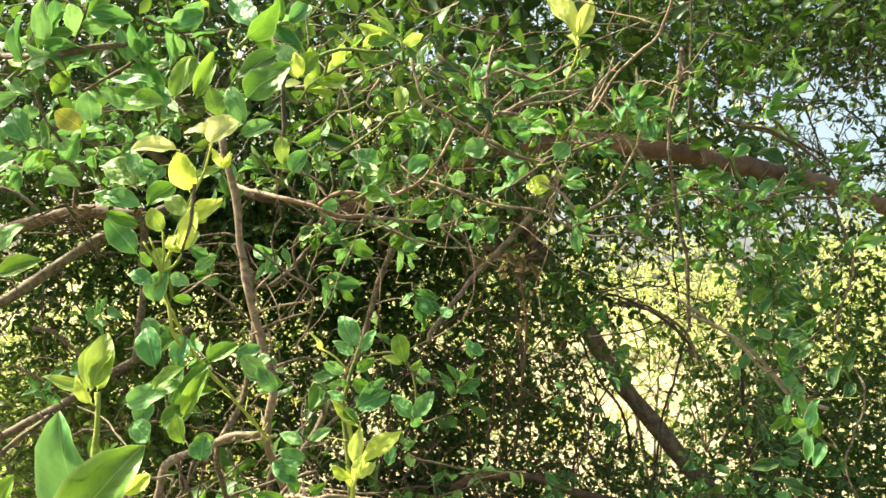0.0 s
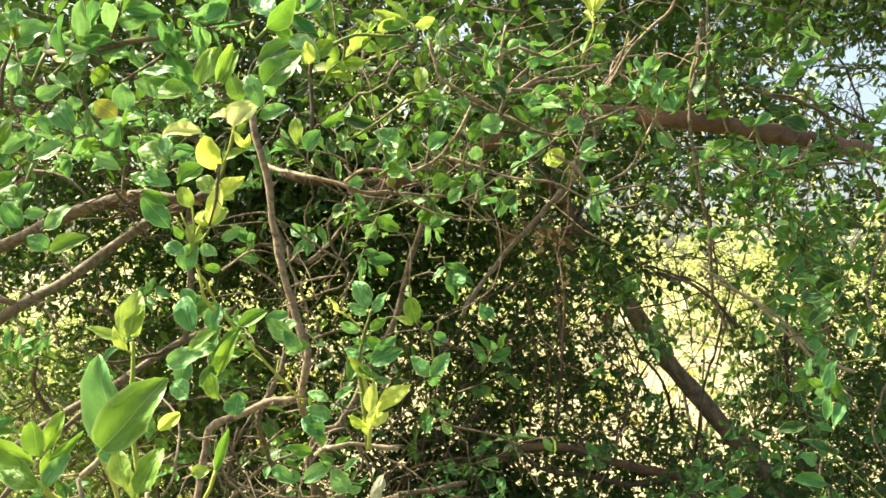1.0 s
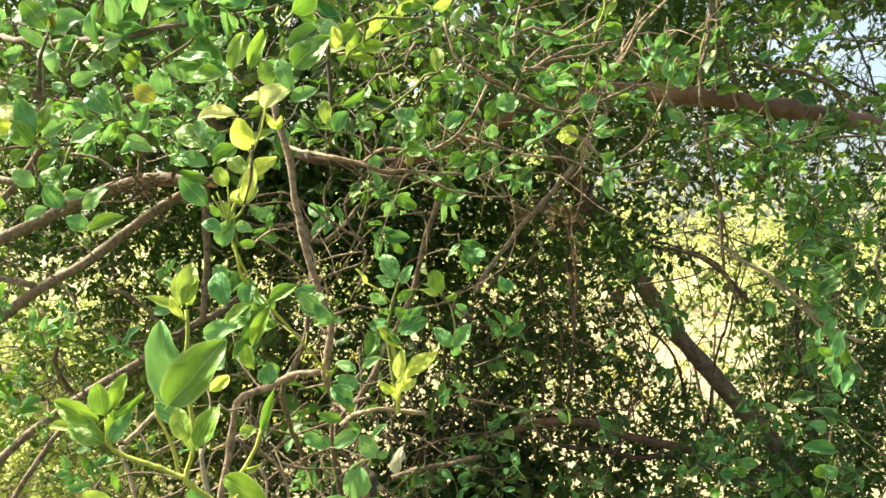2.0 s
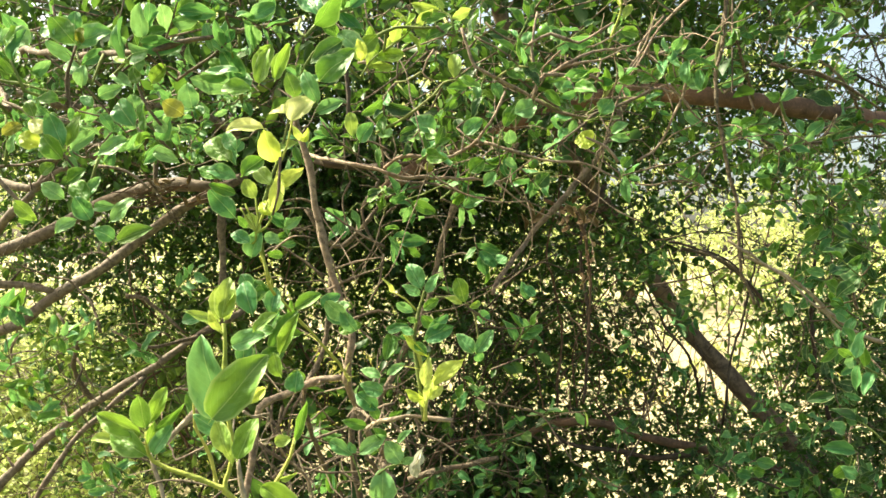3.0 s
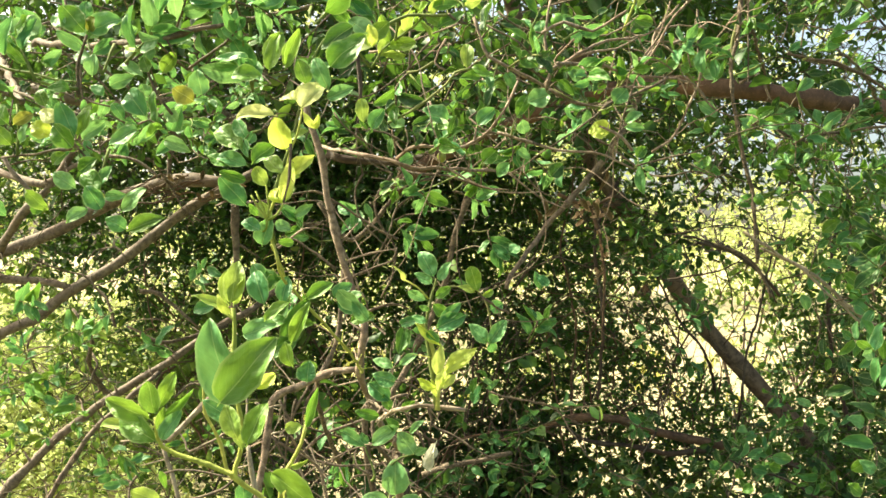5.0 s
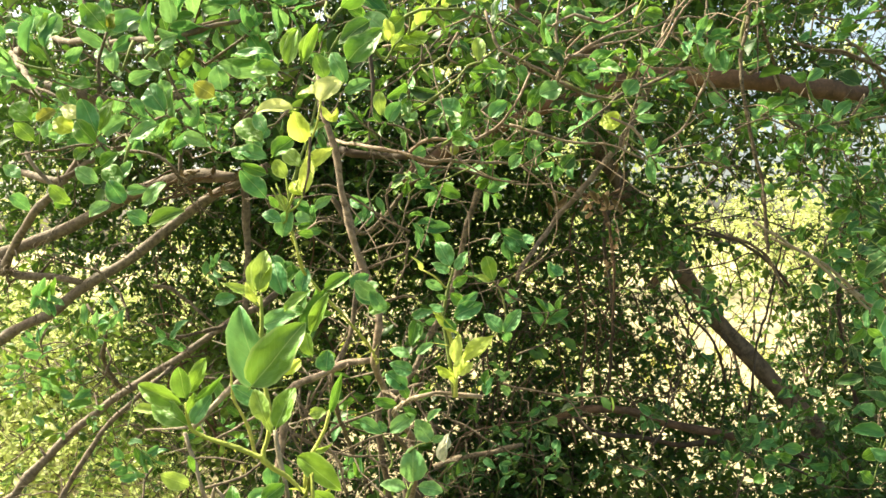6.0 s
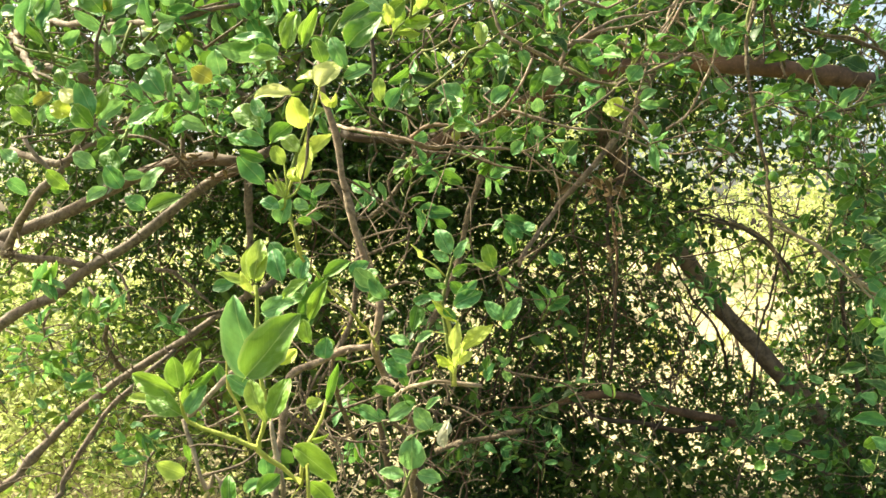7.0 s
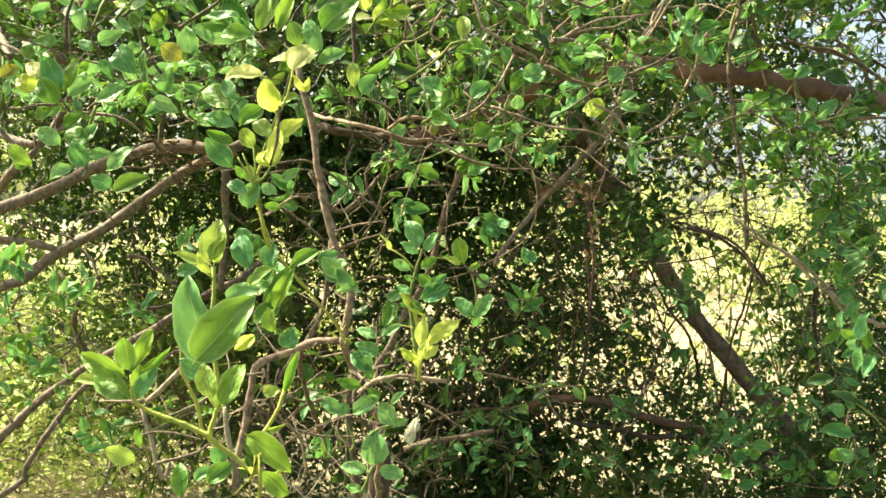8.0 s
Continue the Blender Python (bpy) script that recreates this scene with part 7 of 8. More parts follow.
stem("dry_twig", left_tree, BARK_RED, 0.0037, 0.0019, (-0.905, 2.800, 1.685), (-0.938, 2.800, 1.669), (-1.047, 2.800, 1.664))
stem("dry_twig", left_tree, BARK_RED, 0.0037, 0.0019, (-0.854, 2.800, 1.682), (-0.907, 2.800, 1.684), (-0.982, 2.800, 1.662))
stem("dry_twig", left_tree, BARK_RED, 0.0037, 0.0019, (-0.854, 2.800, 1.759), (-0.914, 2.800, 1.736), (-0.975, 2.800, 1.699))
stem("dry_twig", left_tree, BARK_RED, 0.0037, 0.0019, (-0.914, 2.800, 1.740), (-0.960, 2.800, 1.716), (-1.060, 2.800, 1.716))
stem("dry_twig", left_tree, BARK_RED, 0.0037, 0.0019, (-0.859, 2.800, 1.725), (-0.906, 2.800, 1.701), (-0.948, 2.800, 1.674))
stem("dry_twig", left_tree, BARK_RED, 0.0037, 0.0019, (-0.741, 2.800, 1.693), (-0.803, 2.800, 1.682), (-0.840, 2.800, 1.673))
stem("dry_twig", left_tree, BARK_RED, 0.0037, 0.0019, (-0.833, 2.800, 1.696), (-0.856, 2.800, 1.700), (-0.963, 2.800, 1.681))
stem("dry_twig", left_tree, BARK_RED, 0.0037, 0.0019, (-0.905, 2.800, 1.756), (-0.954, 2.800, 1.755), (-1.052, 2.800, 1.700))
stem("dry_twig", left_tree, BARK_RED, 0.0037, 0.0019, (-0.681, 2.800, 1.738), (-0.704, 2.800, 1.745), (-0.793, 2.800, 1.693))
stem("dry_twig", left_tree, BARK_RED, 0.0037, 0.0019, (-0.812, 2.800, 1.740), (-0.854, 2.800, 1.728), (-0.937, 2.800, 1.693))
stem("dry_twig", left_tree, BARK_RED, 0.0037, 0.0019, (-0.715, 2.800, 1.706), (-0.741, 2.800, 1.686), (-0.812, 2.800, 1.670))
leaf(left_tree, "dry", (-0.819, 2.780, 1.699), (-0.804, 2.774, 1.671), 0.015, -14)
leaf(left_tree, "dry", (-0.864, 2.780, 1.687), (-0.902, 2.776, 1.701), 0.015, -10)
leaf(left_tree, "dry", (-0.693, 2.780, 1.719), (-0.689, 2.782, 1.689), 0.015, 17)
leaf(left_tree, "dry", (-0.694, 2.780, 1.752), (-0.740, 2.789, 1.748), 0.015, 18)
leaf(left_tree, "dry", (-0.709, 2.780, 1.757), (-0.719, 2.773, 1.728), 0.015, -21)
leaf(left_tree, "dry", (-0.697, 2.780, 1.712), (-0.659, 2.789, 1.726), 0.015, -7)
leaf(left_tree, "dry", (-0.804, 2.780, 1.739), (-0.794, 2.772, 1.768), 0.015, 25)
leaf(left_tree, "dry", (-0.774, 2.780, 1.709), (-0.763, 2.772, 1.680), 0.015, -7)
leaf(left_tree, "dry", (-0.854, 2.780, 1.740), (-0.887, 2.771, 1.756), 0.015, 8)
leaf(left_tree, "dry", (-0.893, 2.780, 1.734), (-0.911, 2.775, 1.760), 0.015, -18)
# two limbs added only to carry the made-up crowns overhead
stem("limb", left_tree, LIMB, 0.035, 0.012, (-2.15, 3.1, 1.1), (-2.0, 3.0, 1.7), (-1.85, 3.2, 2.5), (-1.5, 3.4, 3.4), (-1.3, 3.5, 3.9))
stem("limb", right_tree, BARK, 0.025, 0.01, (0.35, 3.75, 2.6), (0.75, 3.7, 3.1), (1.2, 3.6, 3.6))
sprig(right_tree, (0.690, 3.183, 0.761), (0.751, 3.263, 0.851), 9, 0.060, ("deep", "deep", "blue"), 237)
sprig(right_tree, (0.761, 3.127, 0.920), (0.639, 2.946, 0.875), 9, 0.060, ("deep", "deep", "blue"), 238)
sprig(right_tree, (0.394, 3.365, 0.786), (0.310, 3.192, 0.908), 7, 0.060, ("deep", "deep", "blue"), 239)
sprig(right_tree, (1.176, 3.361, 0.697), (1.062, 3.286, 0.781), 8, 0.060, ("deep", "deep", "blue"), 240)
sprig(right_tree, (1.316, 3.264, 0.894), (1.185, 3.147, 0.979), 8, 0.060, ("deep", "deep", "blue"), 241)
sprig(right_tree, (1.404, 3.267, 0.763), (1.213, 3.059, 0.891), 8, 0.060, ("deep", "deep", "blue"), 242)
leaf(shoot_k, "fresh", (-0.150, 0.730, 1.662), (-0.139, 0.736, 1.695), 0.018, 0)
leaf(shoot_k, "fresh", (-0.135, 0.730, 1.660), (-0.121, 0.719, 1.688), 0.015, 0)
leaf(shoot_k, "fresh", (-0.063, 0.730, 1.685), (-0.045, 0.727, 1.701), 0.015, 23)
leaf(shoot_k, "lime", (-0.138, 0.735, 1.569), (-0.154, 0.737, 1.588), 0.015, 6)
leaf(shoot_k, "lime", (-0.133, 0.735, 1.598), (-0.119, 0.737, 1.612), 0.012, -23)
leaf(shoot_k, "lime", (-0.144, 0.735, 1.545), (-0.129, 0.740, 1.561), 0.012, 11)
leaf(shoot_k, "lime", (-0.139, 0.735, 1.576), (-0.124, 0.739, 1.568), 0.011, 8)
leaf(shoot_k, "lime", (-0.147, 0.735, 1.530), (-0.161, 0.736, 1.545), 0.012, 7)
leaf(shoot_k, "mint", (-0.081, 0.730, 1.705), (-0.054, 0.722, 1.682), 0.017, 0)
leaf(shoot_k, "mint", (-0.119, 0.730, 1.646), (-0.097, 0.731, 1.668), 0.017, -2)

# more crooked twigs in the upper tangle
stem("twig", middle_tree, GREENWOOD, 0.0020, 0.0014, (-0.101, 0.850, 1.706), (-0.076, 0.850, 1.719), (-0.045, 0.850, 1.735), (-0.022, 0.850, 1.741), (0.006, 0.850, 1.741))
stem("twig", middle_tree, STEM, 0.0015, 0.0009, (-0.082, 0.950, 1.726), (-0.050, 0.950, 1.733), (-0.015, 0.950, 1.746), (0.023, 0.950, 1.760))
stem("twig", middle_tree, TWIG, 0.0017, 0.0011, (-0.045, 1.100, 1.741), (-0.031, 1.100, 1.761), (-0.013, 1.100, 1.782))
stem("twig", middle_tree, TWIG, 0.0017, 0.0011, (-0.043, 1.100, 1.793), (-0.042, 1.100, 1.764), (-0.044, 1.100, 1.733))
stem("twig", middle_tree, BARK, 0.0032, 0.0028, (-0.115, 1.200, 1.836), (-0.121, 1.200, 1.788), (-0.119, 1.200, 1.740), (-0.117, 1.200, 1.680))
stem("twig", middle_tree, GREENWOOD, 0.0017, 0.0013, (-0.064, 1.000, 1.656), (-0.029, 1.000, 1.674), (0.004, 1.000, 1.700), (0.015, 1.000, 1.715), (0.032, 1.000, 1.718))
stem("twig", middle_tree, STEM, 0.0016, 0.0010, (0.004, 1.020, 1.759), (-0.010, 1.020, 1.731), (0.004, 1.020, 1.721))
stem("twig", middle_tree, BARK_RED, 0.0153, 0.0107, (-0.021, 2.300, 1.881), (0.047, 2.300, 1.918), (0.141, 2.300, 1.958), (0.269, 2.300, 1.994), (0.392, 2.300, 2.037))
stem("twig", middle_tree, STEM, 0.0017, 0.0011, (0.147, 1.100, 1.744), (0.180, 1.100, 1.757), (0.224, 1.100, 1.766), (0.253, 1.100, 1.779))
stem("twig", middle_tree, STEM, 0.0019, 0.0009, (0.272, 1.200, 1.755), (0.284, 1.200, 1.776), (0.297, 1.200, 1.796), (0.312, 1.200, 1.828), (0.321, 1.200, 1.856))
stem("twig", middle_tree, STEM, 0.0016, 0.0009, (0.301, 1.220, 1.803), (0.334, 1.220, 1.805), (0.358, 1.220, 1.809))
stem("twig", middle_tree, STEM, 0.0016, 0.0009, (0.281, 1.220, 1.781), (0.309, 1.220, 1.777), (0.330, 1.220, 1.762))
stem("twig", middle_tree, GREENWOOD, 0.0015, 0.0011, (0.142, 1.100, 1.713), (0.173, 1.100, 1.698), (0.198, 1.100, 1.690), (0.246, 1.100, 1.692))
stem("twig", middle_tree, STEM, 0.0015, 0.0006, (0.378, 1.400, 1.788), (0.391, 1.400, 1.793), (0.411, 1.400, 1.779), (0.415, 1.400, 1.756))
stem("twig", middle_tree, STEM, 0.0015, 0.0006, (0.386, 1.400, 1.790), (0.397, 1.400, 1.771), (0.402, 1.400, 1.751))
stem("twig", middle_tree, GREENWOOD, 0.0019, 0.0014, (0.483, 1.450, 1.798), (0.527, 1.450, 1.815), (0.563, 1.450, 1.835))
stem("twig", middle_tree, STEM, 0.0015, 0.0006, (0.516, 1.400, 1.797), (0.529, 1.400, 1.776), (0.538, 1.400, 1.751))
stem("twig", middle_tree, TWIG, 0.0013, 0.0007, (0.051, 1.000, 1.770), (0.077, 1.000, 1.757), (0.110, 1.000, 1.730), (0.127, 1.000, 1.714))
stem("twig", middle_tree, TWIG, 0.0013, 0.0007, (0.064, 1.000, 1.787), (0.090, 1.000, 1.767), (0.124, 1.000, 1.760), (0.150, 1.000, 1.770))
stem("twig", middle_tree, STEM, 0.0014, 0.0008, (0.187, 1.100, 1.793), (0.202, 1.100, 1.783), (0.224, 1.100, 1.788), (0.253, 1.100, 1.808))
stem("twig", middle_tree, TWIG, 0.0013, 0.0007, (-0.096, 1.000, 1.650), (-0.069, 1.000, 1.644), (-0.043, 1.000, 1.630))
stem("twig", middle_tree, TWIG, 0.0010, 0.0007, (-0.129, 1.000, 1.667), (-0.116, 1.000, 1.650), (-0.089, 1.000, 1.630), (-0.063, 1.000, 1.619))
stem("twig", middle_tree, STEM, 0.0014, 0.0008, (-0.018, 1.100, 1.629), (0.019, 1.100, 1.603), (0.048, 1.100, 1.589), (0.089, 1.100, 1.578), (0.129, 1.100, 1.581))
stem("twig", middle_tree, STEM, 0.0015, 0.0008, (0.089, 1.150, 1.608), (0.135, 1.150, 1.573), (0.165, 1.150, 1.562))
stem("twig", middle_tree, TWIG, 0.0017, 0.0009, (-0.125, 1.300, 1.622), (-0.138, 1.300, 1.587), (-0.116, 1.300, 1.535), (-0.073, 1.300, 1.501))
stem("twig", middle_tree, TWIG, 0.0017, 0.0009, (-0.038, 1.300, 1.596), (-0.073, 1.300, 1.570), (-0.090, 1.300, 1.518), (-0.125, 1.300, 1.475))
stem("twig", middle_tree, STEM, 0.0016, 0.0009, (-0.235, 1.200, 1.509), (-0.195, 1.200, 1.537), (-0.167, 1.200, 1.533))
stem("twig", middle_tree, STEM, 0.0016, 0.0009, (-0.142, 1.200, 1.489), (-0.107, 1.200, 1.501), (-0.067, 1.200, 1.507))

# twigs that carry the outer sprigs
stem("twig", outer_tree, TWIG, 0.0038, 0.0013, (1.249, 2.300, 1.846), (1.117, 1.950, 1.644), (0.962, 1.750, 1.490), (0.933, 1.600, 1.373), (0.811, 1.450, 1.269), (0.804, 1.380, 1.189), (0.734, 1.320, 1.114))
stem("twig", outer_tree, TWIG, 0.0040, 0.0019, (0.766, 2.000, 1.874), (0.623, 1.700, 1.920), (0.492, 1.400, 1.939))
stem("twig", outer_tree, TWIG, 0.0042, 0.0013, (1.021, 2.100, 1.855), (0.834, 1.800, 1.753), (0.574, 1.400, 1.687), (0.490, 1.350, 1.703))
stem("twig", outer_tree, TWIG, 0.0044, 0.0013, (1.136, 2.200, 1.853), (0.832, 1.700, 1.863), (0.620, 1.400, 1.855), (0.553, 1.350, 1.878))
stem("twig", left_tree, TWIG, 0.009, 0.004, (-1.3, 2.5, 2.0), (-0.95, 1.8, 1.92), (-0.55, 1.1, 1.7))
stem("twig", left_tree, TWIG, 0.006, 0.002, (-0.95, 1.8, 1.92), (-0.6, 1.2, 1.8), (-0.3, 0.8, 1.7), (-0.12, 0.78, 1.73))
# crooked twigs across the light at the outer end
stem("twig", outer_tree, DRY_CANE, 0.00280, 0.00186, (0.4928, 1.4000, 1.5344), (0.5483, 1.4000, 1.4983), (0.5853, 1.4000, 1.4745), (0.6222, 1.4000, 1.4395), (0.6683, 1.4000, 1.3998), (0.7235, 1.4000, 1.3545))
stem("twig", right_tree, BARK, 0.00461, 0.00307, (0.9238, 3.3000, 1.5623), (1.0000, 3.3000, 1.5440), (1.1087, 3.3000, 1.5100), (1.1846, 3.3000, 1.4654), (1.2492, 3.3000, 1.3705), (1.2814, 3.3000, 1.3000))
stem("twig", right_tree, BARK, 0.00395, 0.00307, (1.1800, 3.3000, 1.7610), (1.1881, 3.3000, 1.6734), (1.2070, 3.3000, 1.5747), (1.2129, 3.3000, 1.4760))
stem("twig", right_tree, BARK, 0.00350, 0.00245, (0.8961, 3.5000, 1.2458), (0.9372, 3.5000, 1.1638), (0.9829, 3.5000, 1.0818), (1.0010, 3.5000, 1.0234))
stem("twig", right_tree, BARK, 0.00239, 0.00210, (0.7709, 3.0000, 1.5610), (0.8503, 3.0000, 1.5702), (0.9695, 3.0000, 1.5948), (1.0881, 3.0000, 1.5776), (1.2064, 3.0000, 1.5365))
stem("twig", right_tree, BARK, 0.00320, 0.00224, (1.2433, 3.2000, 1.3910), (1.3277, 3.2000, 1.4114), (1.4119, 3.2000, 1.4212), (1.5167, 3.2000, 1.3777))
# made-up reddish spray at the trunk fork, for bright red background between the leaves
stem("dry_twig", right_tree, BARK_RED, 0.00746, 0.00320, (0.4198, 3.2000, 1.7189), (0.4940, 3.2000, 1.6861), (0.5575, 3.2000, 1.6577), (0.6104, 3.2000, 1.6273))
stem("dry_twig", right_tree, BARK_RED, 0.00746, 0.00320, (0.5512, 3.2000, 1.6620), (0.5759, 3.2000, 1.5680), (0.5880, 3.2000, 1.4825), (0.5958, 3.2000, 1.3971), (0.5857, 3.2000, 1.2050))
leaf(right_tree, "red_fleck", (0.5138, 3.1500, 1.6535), (0.4968, 3.1464, 1.6601), 0.0112, -12)
leaf(right_tree, "red_fleck", (0.6009, 3.1500, 1.6360), (0.6250, 3.1505, 1.6317), 0.0120, 12)
leaf(right_tree, "red_fleck", (0.5528, 3.1500, 1.6342), (0.5725, 3.1457, 1.6364), 0.0099, -14)
leaf(right_tree, "red_fleck", (0.5185, 3.1500, 1.6742), (0.5453, 3.1445, 1.6633), 0.0136, 17)
leaf(right_tree, "red_fleck", (0.4993, 3.1500, 1.6680), (0.5200, 3.1521, 1.6738), 0.0102, -15)
leaf(right_tree, "red_fleck", (0.5150, 3.1500, 1.6898), (0.4865, 3.1463, 1.6834), 0.0106, 16)
leaf(right_tree, "red_fleck", (0.4955, 3.1500, 1.6645), (0.4734, 3.1474, 1.6695), 0.0146, -7)
leaf(right_tree, "red_fleck", (0.5397, 3.1500, 1.6548), (0.5610, 3.1513, 1.6408), 0.0122, -2)
leaf(right_tree, "red_fleck", (0.5062, 3.1500, 1.6730), (0.5279, 3.1462, 1.6628), 0.0152, -17)
leaf(right_tree, "red_fleck", (0.5833, 3.1500, 1.6336), (0.5660, 3.1513, 1.6332), 0.0114, -2)
leaf(right_tree, "red_fleck", (0.5622, 3.1500, 1.6326), (0.5353, 3.1511, 1.6327), 0.0149, -6)
leaf(right_tree, "red_fleck", (0.5218, 3.1500, 1.6803), (0.5362, 3.1458, 1.6787), 0.0145, 0)
leaf(right_tree, "red_fleck", (0.5888, 3.1500, 1.6443), (0.5682, 3.1497, 1.6287), 0.0146, 5)
leaf(right_tree, "red_fleck", (0.4912, 3.1500, 1.6658), (0.4736, 3.1451, 1.6742), 0.0141, 3)
leaf(right_tree, "red_fleck", (0.5270, 3.1500, 1.6794), (0.5061, 3.1501, 1.6848), 0.0130, 14)
leaf(right_tree, "red_fleck", (0.5344, 3.1500, 1.6791), (0.5182, 3.1465, 1.6869), 0.0136, -3)
leaf(right_tree, "red_fleck", (0.5717, 3.1500, 1.4473), (0.5821, 3.1484, 1.4325), 0.0124, -13)
leaf(right_tree, "red_fleck", (0.5460, 3.1500, 1.4031), (0.5608, 3.1523, 1.3910), 0.0122, 17)
leaf(right_tree, "red_fleck", (0.5603, 3.1500, 1.5799), (0.5769, 3.1515, 1.5738), 0.0131, -18)
leaf(right_tree, "red_fleck", (0.5915, 3.1500, 1.5611), (0.6051, 3.1520, 1.5398), 0.0130, 18)
leaf(right_tree, "red_fleck", (0.5522, 3.1500, 1.4368), (0.5687, 3.1503, 1.4229), 0.0089, 1)
leaf(right_tree, "red_fleck", (0.5703, 3.1500, 1.4800), (0.5807, 3.1515, 1.4673), 0.0091, 14)
leaf(right_tree, "dry", (0.5783, 3.1500, 1.4562), (0.5753, 3.1460, 1.4376), 0.0125, 9)
leaf(right_tree, "red_fleck", (0.5649, 3.1500, 1.5077), (0.5632, 3.1494, 1.5009), 0.0087, 9)
leaf(right_tree, "red_fleck", (0.5556, 3.1500, 1.5818), (0.5625, 3.1482, 1.5651), 0.0086, -4)
leaf(right_tree, "red_fleck", (0.5672, 3.1500, 1.5297), (0.5833, 3.1470, 1.5105), 0.0118, -16)
leaf(right_tree, "dry", (0.5738, 3.1500, 1.4360), (0.5633, 3.1451, 1.4210), 0.0126, 11)
leaf(right_tree, "dry", (0.5435, 3.1500, 1.4717), (0.5362, 3.1497, 1.4645), 0.0102, -1)
leaf(right_tree, "dry", (0.5646, 3.1500, 1.4180), (0.5571, 3.1487, 1.4026), 0.0139, 12)
leaf(right_tree, "red_fleck", (0.5948, 3.1500, 1.5284), (0.5953, 3.1503, 1.5115), 0.0138, -9)
leaf(right_tree, "red_fleck", (0.5590, 3.1500, 1.4435), (0.5487, 3.1528, 1.4312), 0.0138, -6)
leaf(right_tree, "red_fleck", (0.5598, 3.1500, 1.4304), (0.5552, 3.1450, 1.4179), 0.0136, -6)
leaf(right_tree, "red_fleck", (0.5809, 3.1500, 1.4968), (0.5920, 3.1497, 1.4801), 0.0105, 10)
leaf(right_tree, "dry", (0.5702, 3.1500, 1.5166), (0.5698, 3.1467, 1.5093), 0.0094, 4)
leaf(right_tree, "red_fleck", (0.5905, 3.1500, 1.5019), (0.5999, 3.1480, 1.4849), 0.0131, 2)
leaf(right_tree, "dry", (0.5575, 3.1500, 1.4017), (0.5491, 3.1497, 1.3783), 0.0120, -6)

# ---- crowns ----
rng = np.random.default_rng(11)


# where the thicket lets the light through: beside the leaning trunk, at its outer end and high up at one side
opening = gaps((1.47, 1.02, 0.24, 0.22, 1.02), (1.4, 1.4, 0.32, 0.3, 0.42), (1.95, 1.68, 0.55, 0.36, 0.5), (0.6, 0.9, 0.7, 0.38, 0.14), (0.85, 0.3, 0.45, 0.16, 0.6), (0.75, 0.45, 0.3, 0.14, 0.32), (1.4, 0.33, 0.4, 0.14, 0.65),
               (1.2, 0.9, 0.3, 0.25, 0.42), (-2.35, 0.5, 0.85, 0.65, 1.0), (2.06, 2.47, 0.3, 0.2, 3.4), (2.0, 2.03, 0.1, 0.08, 1.0), (1.8, 1.78, 0.09, 0.07, 1.0),
               (1.55, 2.0, 0.35, 0.22, 0.55), (2.15, 1.95, 0.35, 0.25, 0.35), (1.36, 1.72, 0.3, 0.2, 0.35), (1.75, 0.88, 0.22, 0.16, 0.35), (0.82, 1.62, 0.2, 0.18, 0.2))
upper_opening = gaps((1.38, 2.15, 0.26, 0.14, 3.2), (1.2, 1.6, 0.35, 0.25, 0.8))


# low dense growth behind the stems
DEEP = "dark green lemon foliage"
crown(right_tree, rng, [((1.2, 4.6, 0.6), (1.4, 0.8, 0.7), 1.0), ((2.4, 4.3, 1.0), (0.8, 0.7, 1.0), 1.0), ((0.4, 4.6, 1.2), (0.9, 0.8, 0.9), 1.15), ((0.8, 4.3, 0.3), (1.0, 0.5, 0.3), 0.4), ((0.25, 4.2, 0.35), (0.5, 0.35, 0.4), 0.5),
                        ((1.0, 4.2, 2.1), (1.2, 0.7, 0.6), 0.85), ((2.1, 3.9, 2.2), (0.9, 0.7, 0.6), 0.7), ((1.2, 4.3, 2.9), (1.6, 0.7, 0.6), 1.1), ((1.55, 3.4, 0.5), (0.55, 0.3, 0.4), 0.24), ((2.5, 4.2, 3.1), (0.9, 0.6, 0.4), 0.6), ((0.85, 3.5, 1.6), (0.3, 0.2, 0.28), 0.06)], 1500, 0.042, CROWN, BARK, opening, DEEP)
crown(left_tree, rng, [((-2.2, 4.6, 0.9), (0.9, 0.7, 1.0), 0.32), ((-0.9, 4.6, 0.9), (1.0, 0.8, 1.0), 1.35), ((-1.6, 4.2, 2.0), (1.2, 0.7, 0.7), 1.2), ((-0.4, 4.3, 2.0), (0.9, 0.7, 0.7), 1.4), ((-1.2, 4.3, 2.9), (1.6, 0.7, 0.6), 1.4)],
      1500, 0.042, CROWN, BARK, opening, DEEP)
# lumps in the lighter green, whose colour stands in for sun on the leaves
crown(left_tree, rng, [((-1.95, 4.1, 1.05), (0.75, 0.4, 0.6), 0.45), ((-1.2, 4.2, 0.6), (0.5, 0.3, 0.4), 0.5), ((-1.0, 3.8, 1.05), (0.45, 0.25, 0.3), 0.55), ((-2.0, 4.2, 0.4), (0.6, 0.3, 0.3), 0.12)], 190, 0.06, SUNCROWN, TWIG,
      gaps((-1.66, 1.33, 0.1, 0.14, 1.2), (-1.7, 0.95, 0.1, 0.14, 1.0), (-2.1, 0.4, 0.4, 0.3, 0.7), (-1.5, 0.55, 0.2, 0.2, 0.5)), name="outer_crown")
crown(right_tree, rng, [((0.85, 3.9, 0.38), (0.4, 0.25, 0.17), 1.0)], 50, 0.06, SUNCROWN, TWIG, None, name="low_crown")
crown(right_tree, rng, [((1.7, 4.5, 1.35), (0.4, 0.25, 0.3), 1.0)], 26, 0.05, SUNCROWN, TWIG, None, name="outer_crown")
